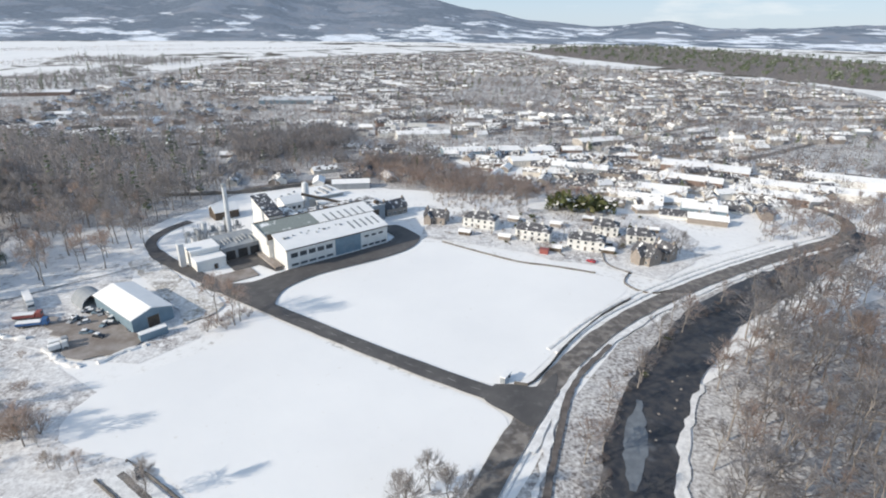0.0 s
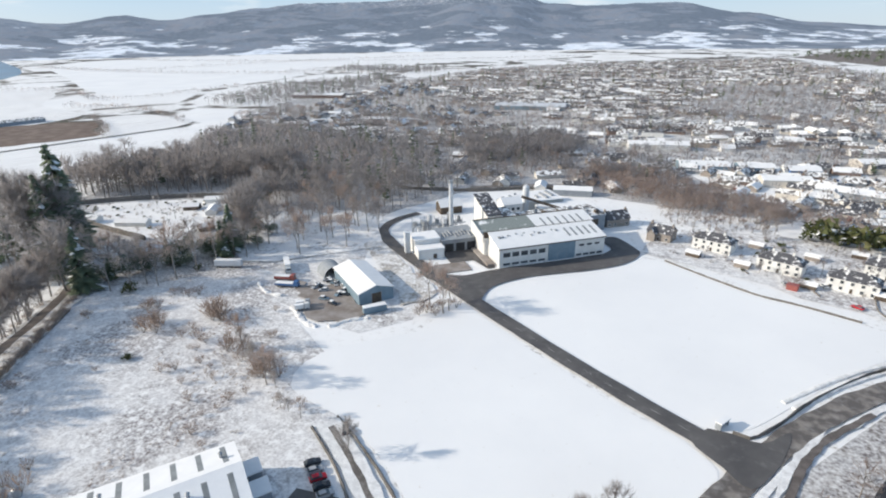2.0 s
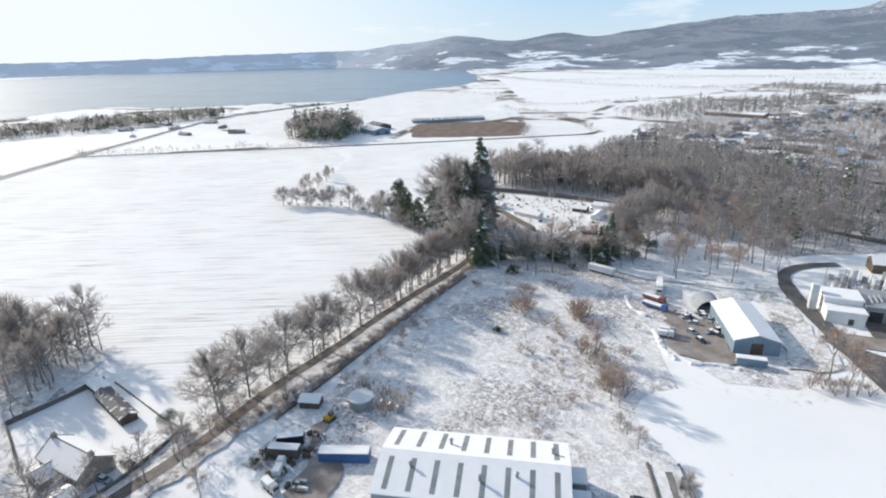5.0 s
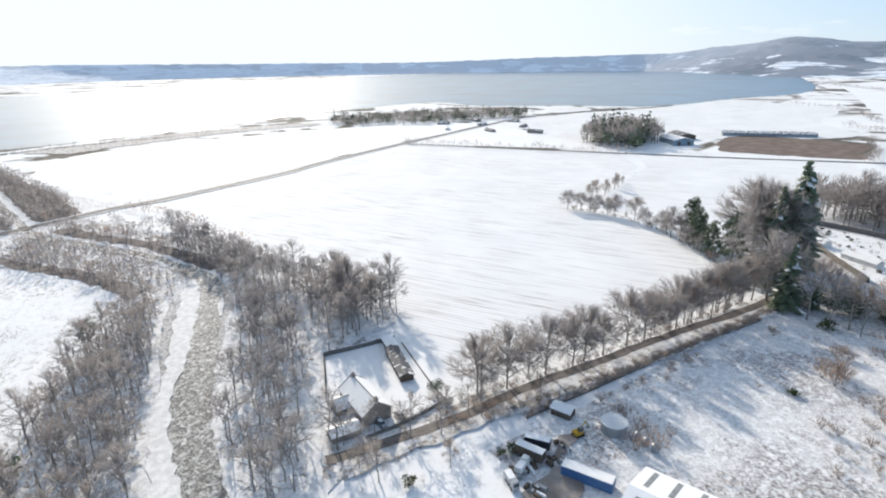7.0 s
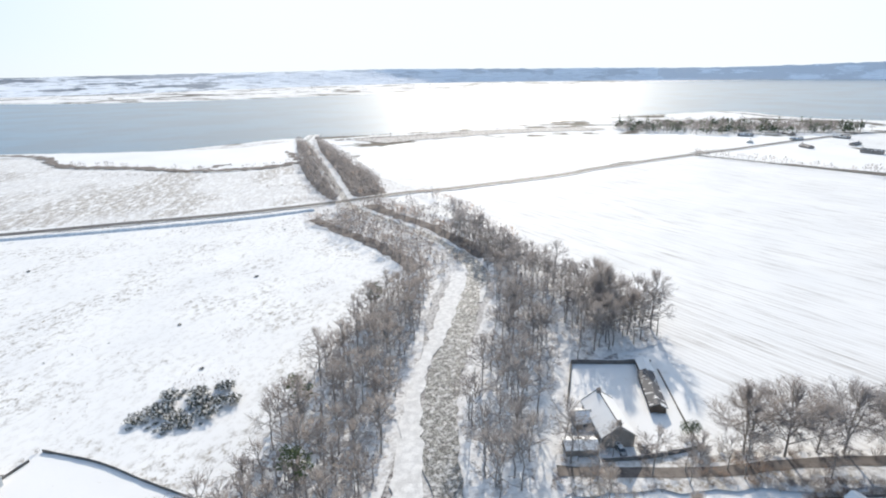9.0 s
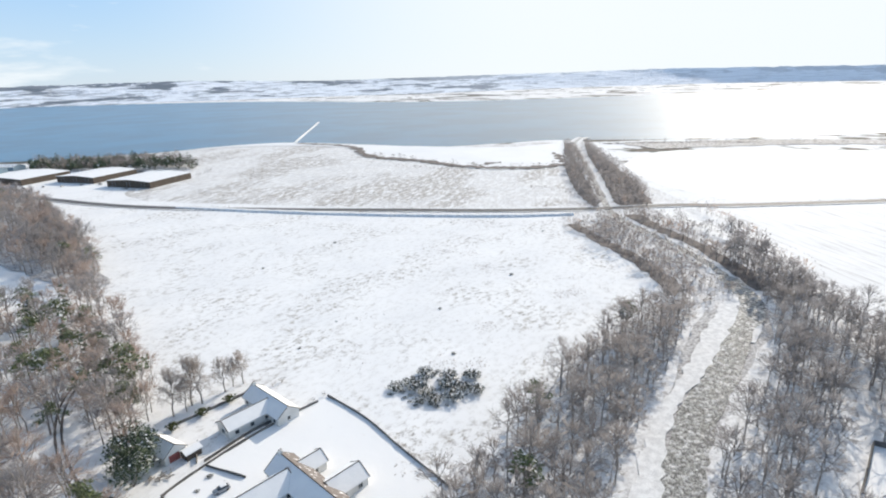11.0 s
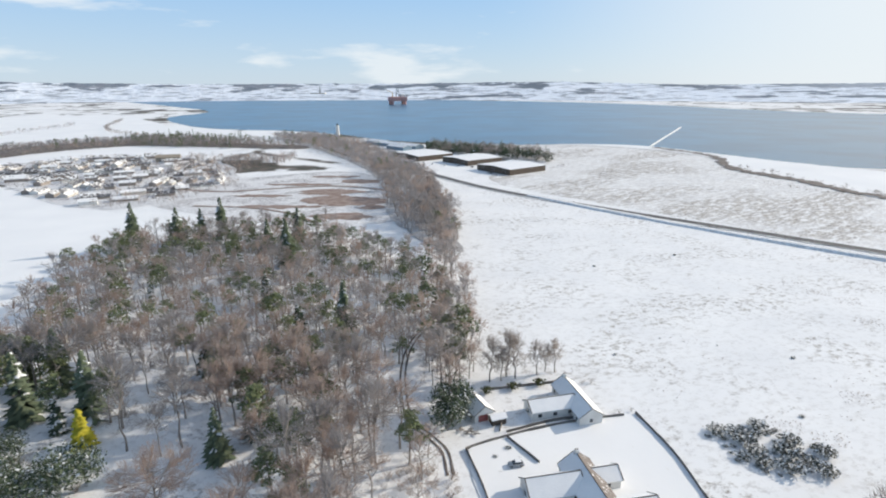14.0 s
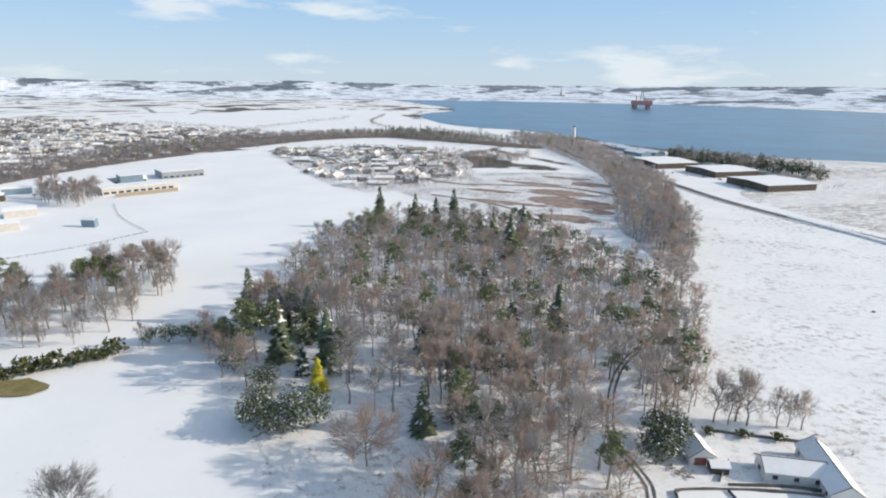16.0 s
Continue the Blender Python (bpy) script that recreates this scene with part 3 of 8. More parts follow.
def skyline(yaw):
    for (a, h), (b, k) in zip(SKYLINE, SKYLINE[1:]):
        if a <= yaw <= b:
            u = (yaw - a) / (b - a)
            u = u * u * (3 - 2 * u)
            return h + (k - h) * u
    return skyline(yaw - 360) if yaw > 220 else 0.2


def hill_ring(start, end, cols):
    rows = 16
    v, f = [], []
    for c in range(cols):
        yaw = start + (end - start) * c / (cols - 1)
        crest = 100 + 4600 * math.tan(radians(skyline(yaw)))
        north = max(0.0, math.cos(radians(yaw - 18))) ** 0.7
        foot = 4150 - 1350 * north
        if yaw > 62:
            k = min(1.0, (yaw - 62) / 12)
            foot += (4500 - foot) * k
        if yaw > 118:
            k = min(1.0, (yaw - 118) / 30)
            foot += (3350 + 500 * max(0.0, (yaw - 170) / 40) - foot) * k
        for r in range(rows):
            u = r / (rows - 1)
            d = foot + (4600 - foot) * u
            x, y = -math.sin(radians(yaw)) * d, math.cos(radians(yaw)) * d
            bumps = noise.fractal(Vector((x / 700, y / 700, 0)), 1.0, 2.0, 5) * (1 - u) * u * 4
            z = crest * u ** 1.35 * (1 + 0.35 * bumps) + u * 6 * noise.noise(Vector((x / 60, y / 60, 3)))
            v.append((x, y, max(z, -2) if r else -3))
    for c in range(cols - 1):
        for r in range(rows - 1):
            a = c * rows + r
            f.append((a, a + 1, a + rows + 1, a + rows))
    return v, f


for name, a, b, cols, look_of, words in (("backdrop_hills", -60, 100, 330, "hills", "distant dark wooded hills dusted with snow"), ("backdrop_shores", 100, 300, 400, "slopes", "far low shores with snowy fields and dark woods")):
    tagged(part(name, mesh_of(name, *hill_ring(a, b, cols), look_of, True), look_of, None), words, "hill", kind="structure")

# the firth and its western bay: near shore from north-west to east, then the far shore back
NEAR_SHORE = [(-3300, 1830), (-2040, 1215), (-1600, 930), (-1418, 663), (-1230, 420), (-1270, 240), (-1300, 40), (-1420, -90), (-1150, -300), (-860, -462), (-743, -535),
              (-655, -612), (-620, -648), (-528, -672), (-400, -724), (-372, -790), (-300, -915), (-192, -962), (-93, -950), (109, -1000), (258, -1135), (400, -1230), (640, -1330),
              (930, -1720), (1000, -2150), (1500, -2750), (2350, -3750)]
FAR_SHORE = [(2000, -4350), (900, -3950), (0, -3480), (-600, -3050), (-900, -2600), (-1150, -2050), (-1600, -1720), (-2300, -1480), (-3200, -1100), (-4000, -700), (-4480, 200), (-4480, 1100), (-4200, 1800)]
patch("water_firth", NEAR_SHORE + FAR_SHORE, 0.12, "sea", "blue grey tidal firth with small waves", "water", rag=3, step=30)

# stretches of land
patch("ground_common", [(700, 150), (560, 420), (150, 700), (-300, 640), (-560, 420), (-640, 100), (-560, -200), (-330, -420), (-120, -560), (20, -660), (250, -640), (480, -480), (660, -260)], 0.006, "common", "snow-covered common land round the river mouth", rag=3)
patch("ground_delta_pasture", [(-60, -110), (-190, -122), (-262, -150), (-330, -235), (-385, -275), (-250, -345), (-120, -460), (0, -575), (70, -690), (60, -560), (30, -420), (5, -320), (-4, -240), (4, -170), (6, -120), (-20, -84), (-44, -92)],
      0.05, "moor", "rough pasture with tufts showing through the snow", rag=1)
patch("ground_salt_marsh", [(-400, -262), (-470, -390), (-600, -600), (-528, -662), (-400, -716), (-372, -780), (-300, -905), (-192, -950), (-93, -940), (-60, -760), (-30, -590), (-120, -475), (-250, -355)],
      0.05, "marsh", "snowy salt marsh and rough grass beside the firth", rag=2)
patch("ground_big_field", [(-146, 2), (-180, 55), (-240, 122), (-300, 128), (-345, 108), (-385, 78), (-440, 110), (-530, 170), (-610, 175), (-655, 56), (-700, -74), (-570, -148), (-420, -218), (-330, -272), (-290, -190), (-262, -110), (-230, -40), (-180, -10)],
      0.05, "plough", "large snowy ploughed field with faint furrows", round_it=False)
patch("ground_west_field", [(-400, 95), (-440, 118), (-530, 178), (-600, 190), (-575, 290), (-545, 380), (-430, 320), (-370, 240), (-345, 150), (-350, 112)], 0.05, "plough", "snowy field by the farm track", round_it=False)
patch("ground_shore_field", [(-720, -75), (-670, 55), (-650, 150), (-720, 150), (-900, 60), (-1060, 150), (-900, 20)], 0.05, "snow", "smooth snowy shore field", round_it=False)
patch("ground_point_field", [(-430, -235), (-560, -162), (-700, -95), (-880, 10), (-960, -60), (-780, -330), (-640, -450), (-520, -420), (-450, -330)], 0.05, "snow", "smooth snowy field between road and shore", rag=1)
patch("ground_bay_field", [(-720, 300), (-700, 160), (-920, 90), (-1080, 200), (-1190, 400), (-1380, 640), (-1100, 700), (-900, 560), (-730, 500)], 0.05, "plough", "snowy stubble field above the bay", rag=1)
patch("ground_heath_strip", [(-622, 285), (-700, 318), (-744, 358), (-738, 402), (-664, 466), (-602, 425), (-564, 398)], 0.09, "peat", "strip of brown heather and dead bracken", rag=3)
patch("ground_upper_field", [(-700, 462), (-662, 535), (-560, 525), (-530, 475), (-560, 410), (-603, 436), (-660, 478)], 0.09, "plough", "snowy field above the heather strip", rag=1)
patch("ground_front_field", [(-54, 182), (-57, 205), (-45, 217), (-20, 236), (-3, 257), (8, 256), (28, 242), (44, 232), (58, 228), (76, 221), (86, 208), (69, 188), (52, 167), (36, 146), (28, 139), (-1, 152), (-40, 178)],
      0.05, "snow", "smooth untouched snow field in front of the factory", step=6)
patch("ground_near_field", [(-71, 157), (-94, 134), (-92, 114), (-66, 106), (-42, 90), (-15, 62), (10, 70), (14, 92), (26, 125), (-2, 143), (-42, 169), (-62, 182)], 0.05, "snow", "smooth untouched snow field beside the access road", step=6)
patch("ground_scrub", [(-138, 30), (-206, 126), (-170, 150), (-135, 160), (-110, 146), (-94, 134), (-92, 114), (-66, 106), (-62, 84), (-40, 70), (-15, 62), (10, 70), (0, 40), (-60, 30), (-110, 20), (-125, 10)], 0.03, "scrub", "snowy waste ground with dead grass and scrub", rag=1)
patch("ground_yard", [(-206, 126), (-170, 150), (-135, 160), (-110, 150), (-90, 150), (-75, 165), (-90, 205), (-122, 232), (-140, 230), (-180, 200), (-215, 160)], 0.02, "scrub", "snowy builders' yard ground", rag=1)
patch("ground_north_wood", [(-122, 235), (-146, 258), (-135, 300), (-110, 340), (-45, 352), (60, 338), (120, 360), (60, 420), (-80, 470), (-180, 580), (-330, 600), (-460, 480), (-390, 330), (-350, 230), (-300, 150), (-215, 140), (-160, 190)],
      0.03, "litter", "woodland floor with patchy snow and leaf litter", rag=2)
patch("ground_factory", [(-120, 205), (-90, 195), (-56, 205), (-20, 236), (-2, 258), (-20, 300), (-45, 345), (-110, 335), (-135, 290), (-136, 250)], 0.06, "snow", "snowy factory grounds", rag=1)
patch("ground_riverside", [(30, 60), (60, 85), (75, 120), (110, 160), (200, 210), (270, 280), (420, 330), (470, 200), (330, 60), (180, -40), (60, -60), (-60, -40), (-140, -30), (-210, -40), (-250, -80), (-258, -112), (-232, -138), (-180, -132), (-137, -123), (-108, -109), (-82, -95), (-50, -84), (-20, -40), (20, 0)],
      0.06, "litter", "riverside woodland floor with patchy snow", rag=1.5)
patch("ground_road_bank", [(12, 80), (30, 105), (44, 130), (70, 165), (120, 205), (180, 240), (230, 268), (180, 228), (120, 196), (90, 165), (66, 130), (50, 95), (36, 70)], 0.04, "litter", "dead grass bank between road and river", rag=1)
patch("ground_hill_wood", [(30, -70), (79, -95), (118, -112), (150, -137), (184, -196), (214, -267), (226, -345), (170, -390), (90, -385), (36, -322), (5, -304), (-2, -262), (-14, -230), (-6, -183), (10, -145), (16, -110)],
      0.06, "woodfloor", "mixed woodland floor with patchy snow", rag=2)
patch("ground_parkland", [(60, -60), (150, -40), (420, -100), (640, -280), (640, -640), (420, -500), (300, -440), (240, -400), (215, -340), (200, -260), (170, -190), (140, -135), (100, -105)], 0.04, "snow", "smooth snowy parkland and playing field", rag=1)
patch("ground_cleared_site", [(120, -395), (60, -400), (45, -430), (60, -520), (85, -590), (140, -650), (230, -610), (300, -560), (280, -470), (200, -420)], 0.05, "scrub", "partly cleared ground with tracks under snow", rag=1)
for k, (x, y, a, b) in enumerate([(104, -480, 40, 24), (128, -520, 34, 16), (95, -420, 26, 12), (110, -580, 26, 14)]):
    rng = random.Random(k)
    patch("ground_dead_bracken", [(x + a * math.cos(w) * rng.uniform(0.7, 1.15), y + b * math.sin(w) * rng.uniform(0.7, 1.15)) for w in (k2 * math.pi / 5 for k2 in range(10))], 0.16, "bracken", "brown dead bracken free of snow", rag=2.5, step=5)
patch("ground_east_fields", [(420, -700), (640, -640), (900, -700), (1500, -900), (1500, -1700), (1250, -1900), (960, -1640), (660, -1290), (420, -1170), (300, -1080), (360, -880)], 0.03, "snow", "open snowy fields above the firth", rag=2)
patch("ground_flats", [(-1500, 1000), (-900, 700), (-850, 1100), (-950, 1500), (-350, 2150), (-600, 2500), (-1600, 2300), (-2200, 1700), (-2000, 1300)], 0.03, "snow", "wide flat snowy fields below the hills", rag=2)
patch("ground_town", [(60, 330), (110, 260), (100, 232), (140, 245), (230, 300), (330, 380), (640, 760), (700, 1100), (330, 1500), (260, 2100), (-300, 1700), (-500, 1430), (-560, 900), (-520, 640), (-250, 610), (-100, 490), (60, 420)],
      0.02, "garden", "snowy streets, yards and gardens of the town", rag=2)

# the lower stream: two dark wooded strips down to the firth, a pale creek between them, tangled scrub above the road
STRIP_A = [(-608, -608), (-506, -504), (-430, -424), (-380, -366), (-346, -322), (-326, -285), (-340, -292), (-376, -332), (-450, -411), (-510, -478), (-566, -542)]
STRIP_B = [(-616, -574), (-530, -486), (-438, -383), (-386, -328), (-348, -284), (-366, -268), (-402, -302), (-436, -337), (-470, -382), (-512, -436), (-580, -524), (-622, -570)]
STRIP_C = [(-326, -262), (-310, -222), (-294, -180), (-272, -146), (-254, -118), (-262, -100), (-284, -142), (-309, -190), (-320, -222), (-336, -252)]
STRIP_D = [(-284, -266), (-274, -240), (-262, -204), (-250, -174), (-238, -152), (-220, -134), (-216, -141), (-232, -162), (-246, -188), (-256, -214), (-266, -244), (-276, -268)]
TANGLE = [(-318, -268), (-300, -222), (-284, -182), (-262, -146), (-244, -128), (-224, -130), (-240, -152), (-256, -186), (-272, -232), (-286, -268)]
patch("ground_stream_flat", [(-640, -606), (-560, -566), (-430, -434), (-340, -330), (-272, -268), (-258, -214), (-236, -162), (-216, -136), (-236, -108), (-262, -96), (-300, -140), (-330, -196), (-352, -250), (-440, -330), (-512, -428), (-630, -570)], 0.07, "scrub", "snowy flats of the lower stream with dead rushes", rag=1.5)
for name, strip in (("ground_stream_bank", STRIP_A), ("ground_stream_bank", STRIP_B), ("ground_stream_bank", STRIP_C), ("ground_stream_bank", STRIP_D)):
    patch(name, strip, 0.09, "heath", "dark brown bank of the lower stream", rag=1.6, step=5)
patch("ground_industrial", [(12, 300), (30, 268), (110, 262), (140, 245), (230, 300), (330, 380), (310, 430), (180, 450), (90, 480), (0, 470), (40, 400), (90, 360), (60, 330)], 0.03, "common", "snowy yards of the industrial estate", rag=2)
patch("ground_town_wood", [(300, 2150), (480, 1650), (690, 1250), (780, 980), (980, 930), (1250, 1300), (1300, 2000), (1000, 2700), (600, 2650)], 0.04, "heath", "dark floor of the far pine wood", rag=8)
for k, (x, y, a, b2) in enumerate([(150, -455, 40, 7), (75, -455, 18, 9), (170, -560, 34, 9), (140, -610, 30, 8), (190, -500, 30, 6)]):
    rng = random.Random(20 + k)
    patch("ground_dead_bracken", [(x + a * math.cos(w) * rng.uniform(0.6, 1.2), y + b2 * math.sin(w) * rng.uniform(0.6, 1.2)) for w in (k2 * math.pi / 6 for k2 in range(12))], 0.16, "bracken", "brown dead bracken among the snow", rag=2.5, step=5)
solo("road_site_track", ribbon([(60, -520), (90, -540), (130, -552), (180, -540), (230, -520), (280, -530)], 5, 0.15, 5, 0.8, 71), "bracken", "brown wheel track across the cleared site", "track", kind="structure")
solo("road_site_track", ribbon([(110, -400), (140, -430), (180, -450), (230, -455)], 4, 0.15, 5, 0.8, 72), "bracken", "brown wheel track across the cleared site", "track", kind="structure")
patch("ground_estate", [(610, -650), (420, -505), (300, -440), (255, -500), (250, -605), (330, -730), (450, -790), (570, -745)], 0.10, "scrub", "snowy gardens and streets of the estate", rag=4)
patch("ground_villa_gardens", [(-2, 262), (20, 256), (60, 238), (88, 226), (104, 214), (124, 236), (138, 262), (130, 300), (80, 312), (30, 306), (4, 290)], 0.05, "scrub", "snowy gardens and drives of the villas", rag=2)
patch("ground_walled_garden", [(-338, 214), (-318, 232), (-284, 254), (-256, 264), (-228, 232), (-240, 194), (-290, 199)], 0.05, "common", "snowy beds of the walled garden", rag=1)
patch("ground_bungalow_garden", [(-12, -104), (-5, -139), (-25, -149), (-42, -155), (-56, -158), (-62, -140), (-64, -122), (-66, -103), (-40, -95)], 0.05, "snow", "smooth snowy lawn of the bungalow", "ground", rag=0.2, step=6)
# river
RIVER = [(230, 262), (170, 231), (135, 205), (112, 188), (97, 168), (84, 152), (69, 130), (60, 112), (52, 95), (30, 62), (-8, 20), (-50, -25), (-77, -49), (-103, -60), (-119, -70), (-136, -80), (-171, -92), (-205, -102), (-228, -111), (-248, -126), (-270, -153), (-290, -190), (-305, -230), (-328, -276), (-364, -315), (-420, -378), (-468, -432), (-545, -519), (-612, -590), (-680, -640)]
solo("water_river", ribbon([(236, 274), (200, 250), (168, 226), (141, 206), (115, 187), (104, 176), (84, 152), (70, 131), (62.5, 118), (57.5, 107), (53.5, 97), (38, 72), (20, 52), (-8, 20), (-50, -22), (-77, -39), (-97, -52), (-110, -63.5)], lambda u: 15 if u < 0.2 else 18.5 if u < 0.86 else max(3.0, 18.5 - 110 * (u - 0.86)), 0.14, 4, 0.6, 5), "river", "shallow dark river between wooded banks", "river", kind="structure")
solo("ground_creek_snow", ribbon(RIVER[17:], lambda u: 9 + 9 * u, 0.12, 5, 1.6, 16), "bank", "snow-covered mud of the tidal creek", "river bank", kind="structure")
solo("water_riffles", ribbon([(-78, -40), (-88, -45), (-98, -53), (-111, -64), (-124, -71.5), (-147, -82.5), (-176, -92.5), (-213, -108), (-242, -119), *RIVER[20:]], lambda u: 2 + 220 * u if u < 0.045 else 11.5 - 8 * u if u < 0.24 else 5.0, 0.17, 4, 0.7, 6), "riffles", "stony riffles of the lower river, paled and flecked with painted glints", "river", kind="structure")
COTTAGE_YARD = [(-150, -41), (-173, -47), (-186, -24), (-160, -6), (-147, -2), (-134, -12), (-126, -24)]
WOOD_PATH = [(-100, -30), (-109, -33), (-121, -37), (-132, -40), (-147, -44), (-167, -48), (-180, -51), (-196, -58), (-214, -72), (-236, -92)]
patch("ground_river_wood", [(-92, -42), (-112, -60), (-139, -73), (-190, -91), (-226, -101), (-258, -128), (-266, -104), (-250, -72), (-224, -27), (-206, -22), (-176, -42), (-141, -36), (-116, -26)], 0.09, "bankfloor", "snowy floor of the riverbank wood", rag=1)
patch("ground_river_wood", [(-30, -92), (-50, -97), (-82, -107), (-108, -119), (-137, -132), (-180, -141), (-232, -146), (-224, -130), (-187, -114), (-152, -96), (-131, -87), (-112, -76), (-88, -67), (-60, -52), (-30, -36), (-10, -62)], 0.09, "bankfloor", "snowy leaf-strewn floor of the riverbank trees", rag=1)
patch("ground_cottage_yard", COTTAGE_YARD, 0.10, "snow", "smooth snowy yard of the cottage", rag=0.3, step=5)
solo("road_wood_path", ribbon(WOOD_PATH, 4.6, 0.10, 3, 0.7, 881), "bank", "snow-covered path along the riverbank wood", "path", kind="structure")
solo("ground_shingle_bank", ribbon([(-60, -50), (-80, -56), (-93, -62), (-107, -70.5), (-120, -78.5), (-143, -90), (-172, -100), (-210, -115), (-237, -126)], lambda u: 6.6 + 2.0 * math.cos(9 * u - 0.9), 0.17, 3, 0.9, 8), "bank", "snow-covered shingle bank along the river", "river bank", kind="structure")
solo("ground_ice_shelf", ribbon([(60, 86), (64.5, 98), (71, 113), (80, 129), (88, 141)], lambda u: 4.0 - 2.6 * u, 0.17, 3, 0.8, 9), "bank", "snow-covered shelf at the river's edge", "river bank", kind="structure")
solo("ground_gravel_bar", ribbon([(53, 99), (57, 110), (61.5, 122), (66, 133)], lambda u: 1.5 + 4.6 * math.sin(math.pi * min(1, u * 1.05)), 0.18, 2, 0.4, 10), "shoal", "pale gravel shoal showing through the shallow river", "gravel bar", kind="structure")
rng = random.Random(812)
for k in range(9):
    u = rng.random()
    x, y = 62 + 50 * u + rng.uniform(-4, 4), 116 + 66 * u + rng.uniform(-4, 4)
    solo("river_stone", tube((0, 0, 0), (0, 0, 0.5), rng.uniform(0.4, 0.8), rng.uniform(0.2, 0.45), 7), "stone", "snow-capped boulder standing in the river", "boulder", pose(x, y, 0.1, 0, 0, 40 * k), "boulders in the river")

# roads
SIDE_ROAD = [(33, 130), (27, 133), (16, 139), (-1, 149), (-21, 161.5), (-40, 174), (-55, 184), (-71, 195), (-85, 205), (-101, 217), (-119, 231), (-130, 243), (-135, 254), (-134, 268), (-128, 281)]
solo("road_access", ribbon(SIDE_ROAD, lambda u: 6.6 if u < 0.8 else 5.2, 0.16, 4, 0.15, 2), "asphalt", "cleared dark asphalt access road", "road", kind="structure")
patch("road_factory_yard", [(-53, 181), (-57, 190), (-56, 203), (-46, 216), (-34, 225), (-20, 235), (-8, 247), (-3, 260), (-6, 268), (-17, 280), (-23, 272), (-18, 257), (-58, 222), (-66, 214), (-72, 208), (-82, 206), (-92, 204), (-70, 192)], 0.34, "asphalt", "cleared dark asphalt yard of the factory", "road", step=3)
MAIN_ROAD = [(-20, 22), (0, 62), (10, 84), (18, 99), (26, 114), (36, 132), (51, 154), (73, 178), (103, 202), (138, 225), (180, 249), (214, 267), (233, 286), (238, 304), (230, 330)]
solo("road_main", ribbon(MAIN_ROAD, 6.9, 0.16, 4, 0.3, 3), "slush", "wet brown slushy main road", "road", kind="structure")
solo("ground_verge_snow", ribbon(MAIN_ROAD[4:12], 2.0, 0.12, 4, 0.6, 871, -5.4), "bank", "strip of snow along the roadside", "verge", kind="structure")
solo("road_footpath", ribbon([(22, 74), (32, 97), (40, 120), (46, 136), (54, 149), (66, 163)], 1.8, 0.18, 3, 0.3, 872), "lane", "wet footpath between road and river", "path", kind="structure")
solo("ground_path_snow", ribbon([(20, 75), (30, 98), (38, 121), (44, 137), (52, 151)], 1.5, 0.14, 3, 0.7, 873), "bank", "snow beside the riverside path", "verge", kind="structure")
patch("road_junction", [(24, 140), (30, 140), (37, 139), (44, 146), (40, 132), (33, 121), (27, 126), (20, 133)], 0.36, "asphalt", "dark asphalt road junction", "road", step=2)
COAST_ROAD = [(260, -960), (170, -800), (77, -690), (-20, -548), (-121, -450), (-202, -382), (-264, -330), (-330, -285), (-385, -256), (-413, -232), (-519, -167), (-567, -148), (-690, -83), (-800, -20), (-904, 38), (-1052, 140), (-1190, 340)]
solo("ground_coast_verge", ribbon(COAST_ROAD, 12, 0.11, 10, 1.2, 41), "bank", "snowy verges of the coast road", "verge", kind="structure")
solo("road_coast", ribbon(COAST_ROAD, 8.4, 0.16, 10, 0.2, 4), "asphalt", "long dark coast road across the marsh", "road", kind="structure")
solo("road_embankment", ridge_along([(-60, -508), (-120, -441), (-186, -375), (-250, -319), (-300, -286)], 8, 1.7, 6, 860, 0, 0.12), "bank", "snowy embankment along the coast road", "embankment", kind="structure")
LANE = [(-118, -30), (-130, -12), (-142, 8), (-152, 27), (-166, 50), (-181, 74), (-200, 104), (-216, 128), (-232, 148)]
solo("ground_lane_verge", ribbon(LANE, 13.0, 0.10, 4, 1.4, 61), "verge", "snowy brown verges beside the lane", "verge", kind="structure")
solo("road_lane", ribbon([(-119, -33), (-126, -19), (-139, 3), (-154, 23), (-170, 49), (-191, 82), (-214, 122), (-232, 146)], 3.8, 0.16, 4, 0.3, 6), "lane", "narrow wet lane between trees", "road", kind="structure")
solo("road_farm_lane", ribbon([(-704, -72), (-659, 56), (-615, 178), (-578, 285), (-550, 382), (-520, 480)], 4.6, 0.16, 10, 0.4, 7), "slush", "narrow straight farm lane", "road", kind="structure")
solo("road_estate", ribbon([(-10, 45), (-28, 66), (-44, 82), (-60, 95.5), (-72, 104)], 6.4, 0.15, 3, 0.3, 8), "bank", "snowy estate road between low hedges", "road", kind="structure")
solo("road_wheel_track", ribbon([(-10, 45), (-28, 66), (-44, 82), (-60, 95.5), (-70, 103)], 1.7, 0.16, 3, 0.3, 18), "slush", "brown wheel track in the snowy estate road", "track", kind="structure")
for k, side in enumerate((-0.85, 0.85)):
    solo("road_wood_track", ridge_along([(0, -128), (2, -138), (7, -145), (13, -152), (17, -168), (19, -186), (18, -204), (13, -222), (6, -245)], 0.75, 0.06, 2, 9 + k, side, 0.25, 0.2), "lane", "muddy wheel rut of the woodland track", "track", kind="structure")
solo("road_town_street", ribbon([(60, 352), (130, 390), (260, 450), (420, 560), (640, 700)], 6, 0.14, 10, 0.4, 11), "slush", "wet town street", "road", kind="structure")
solo("road_rail_line", ribbon([(-120, 345), (-60, 372), (20, 400), (120, 470), (300, 620), (520, 800)], 5, 0.14, 10, 0.3, 12), "gravel", "brown railway cutting past the town", "railway", kind="structure")
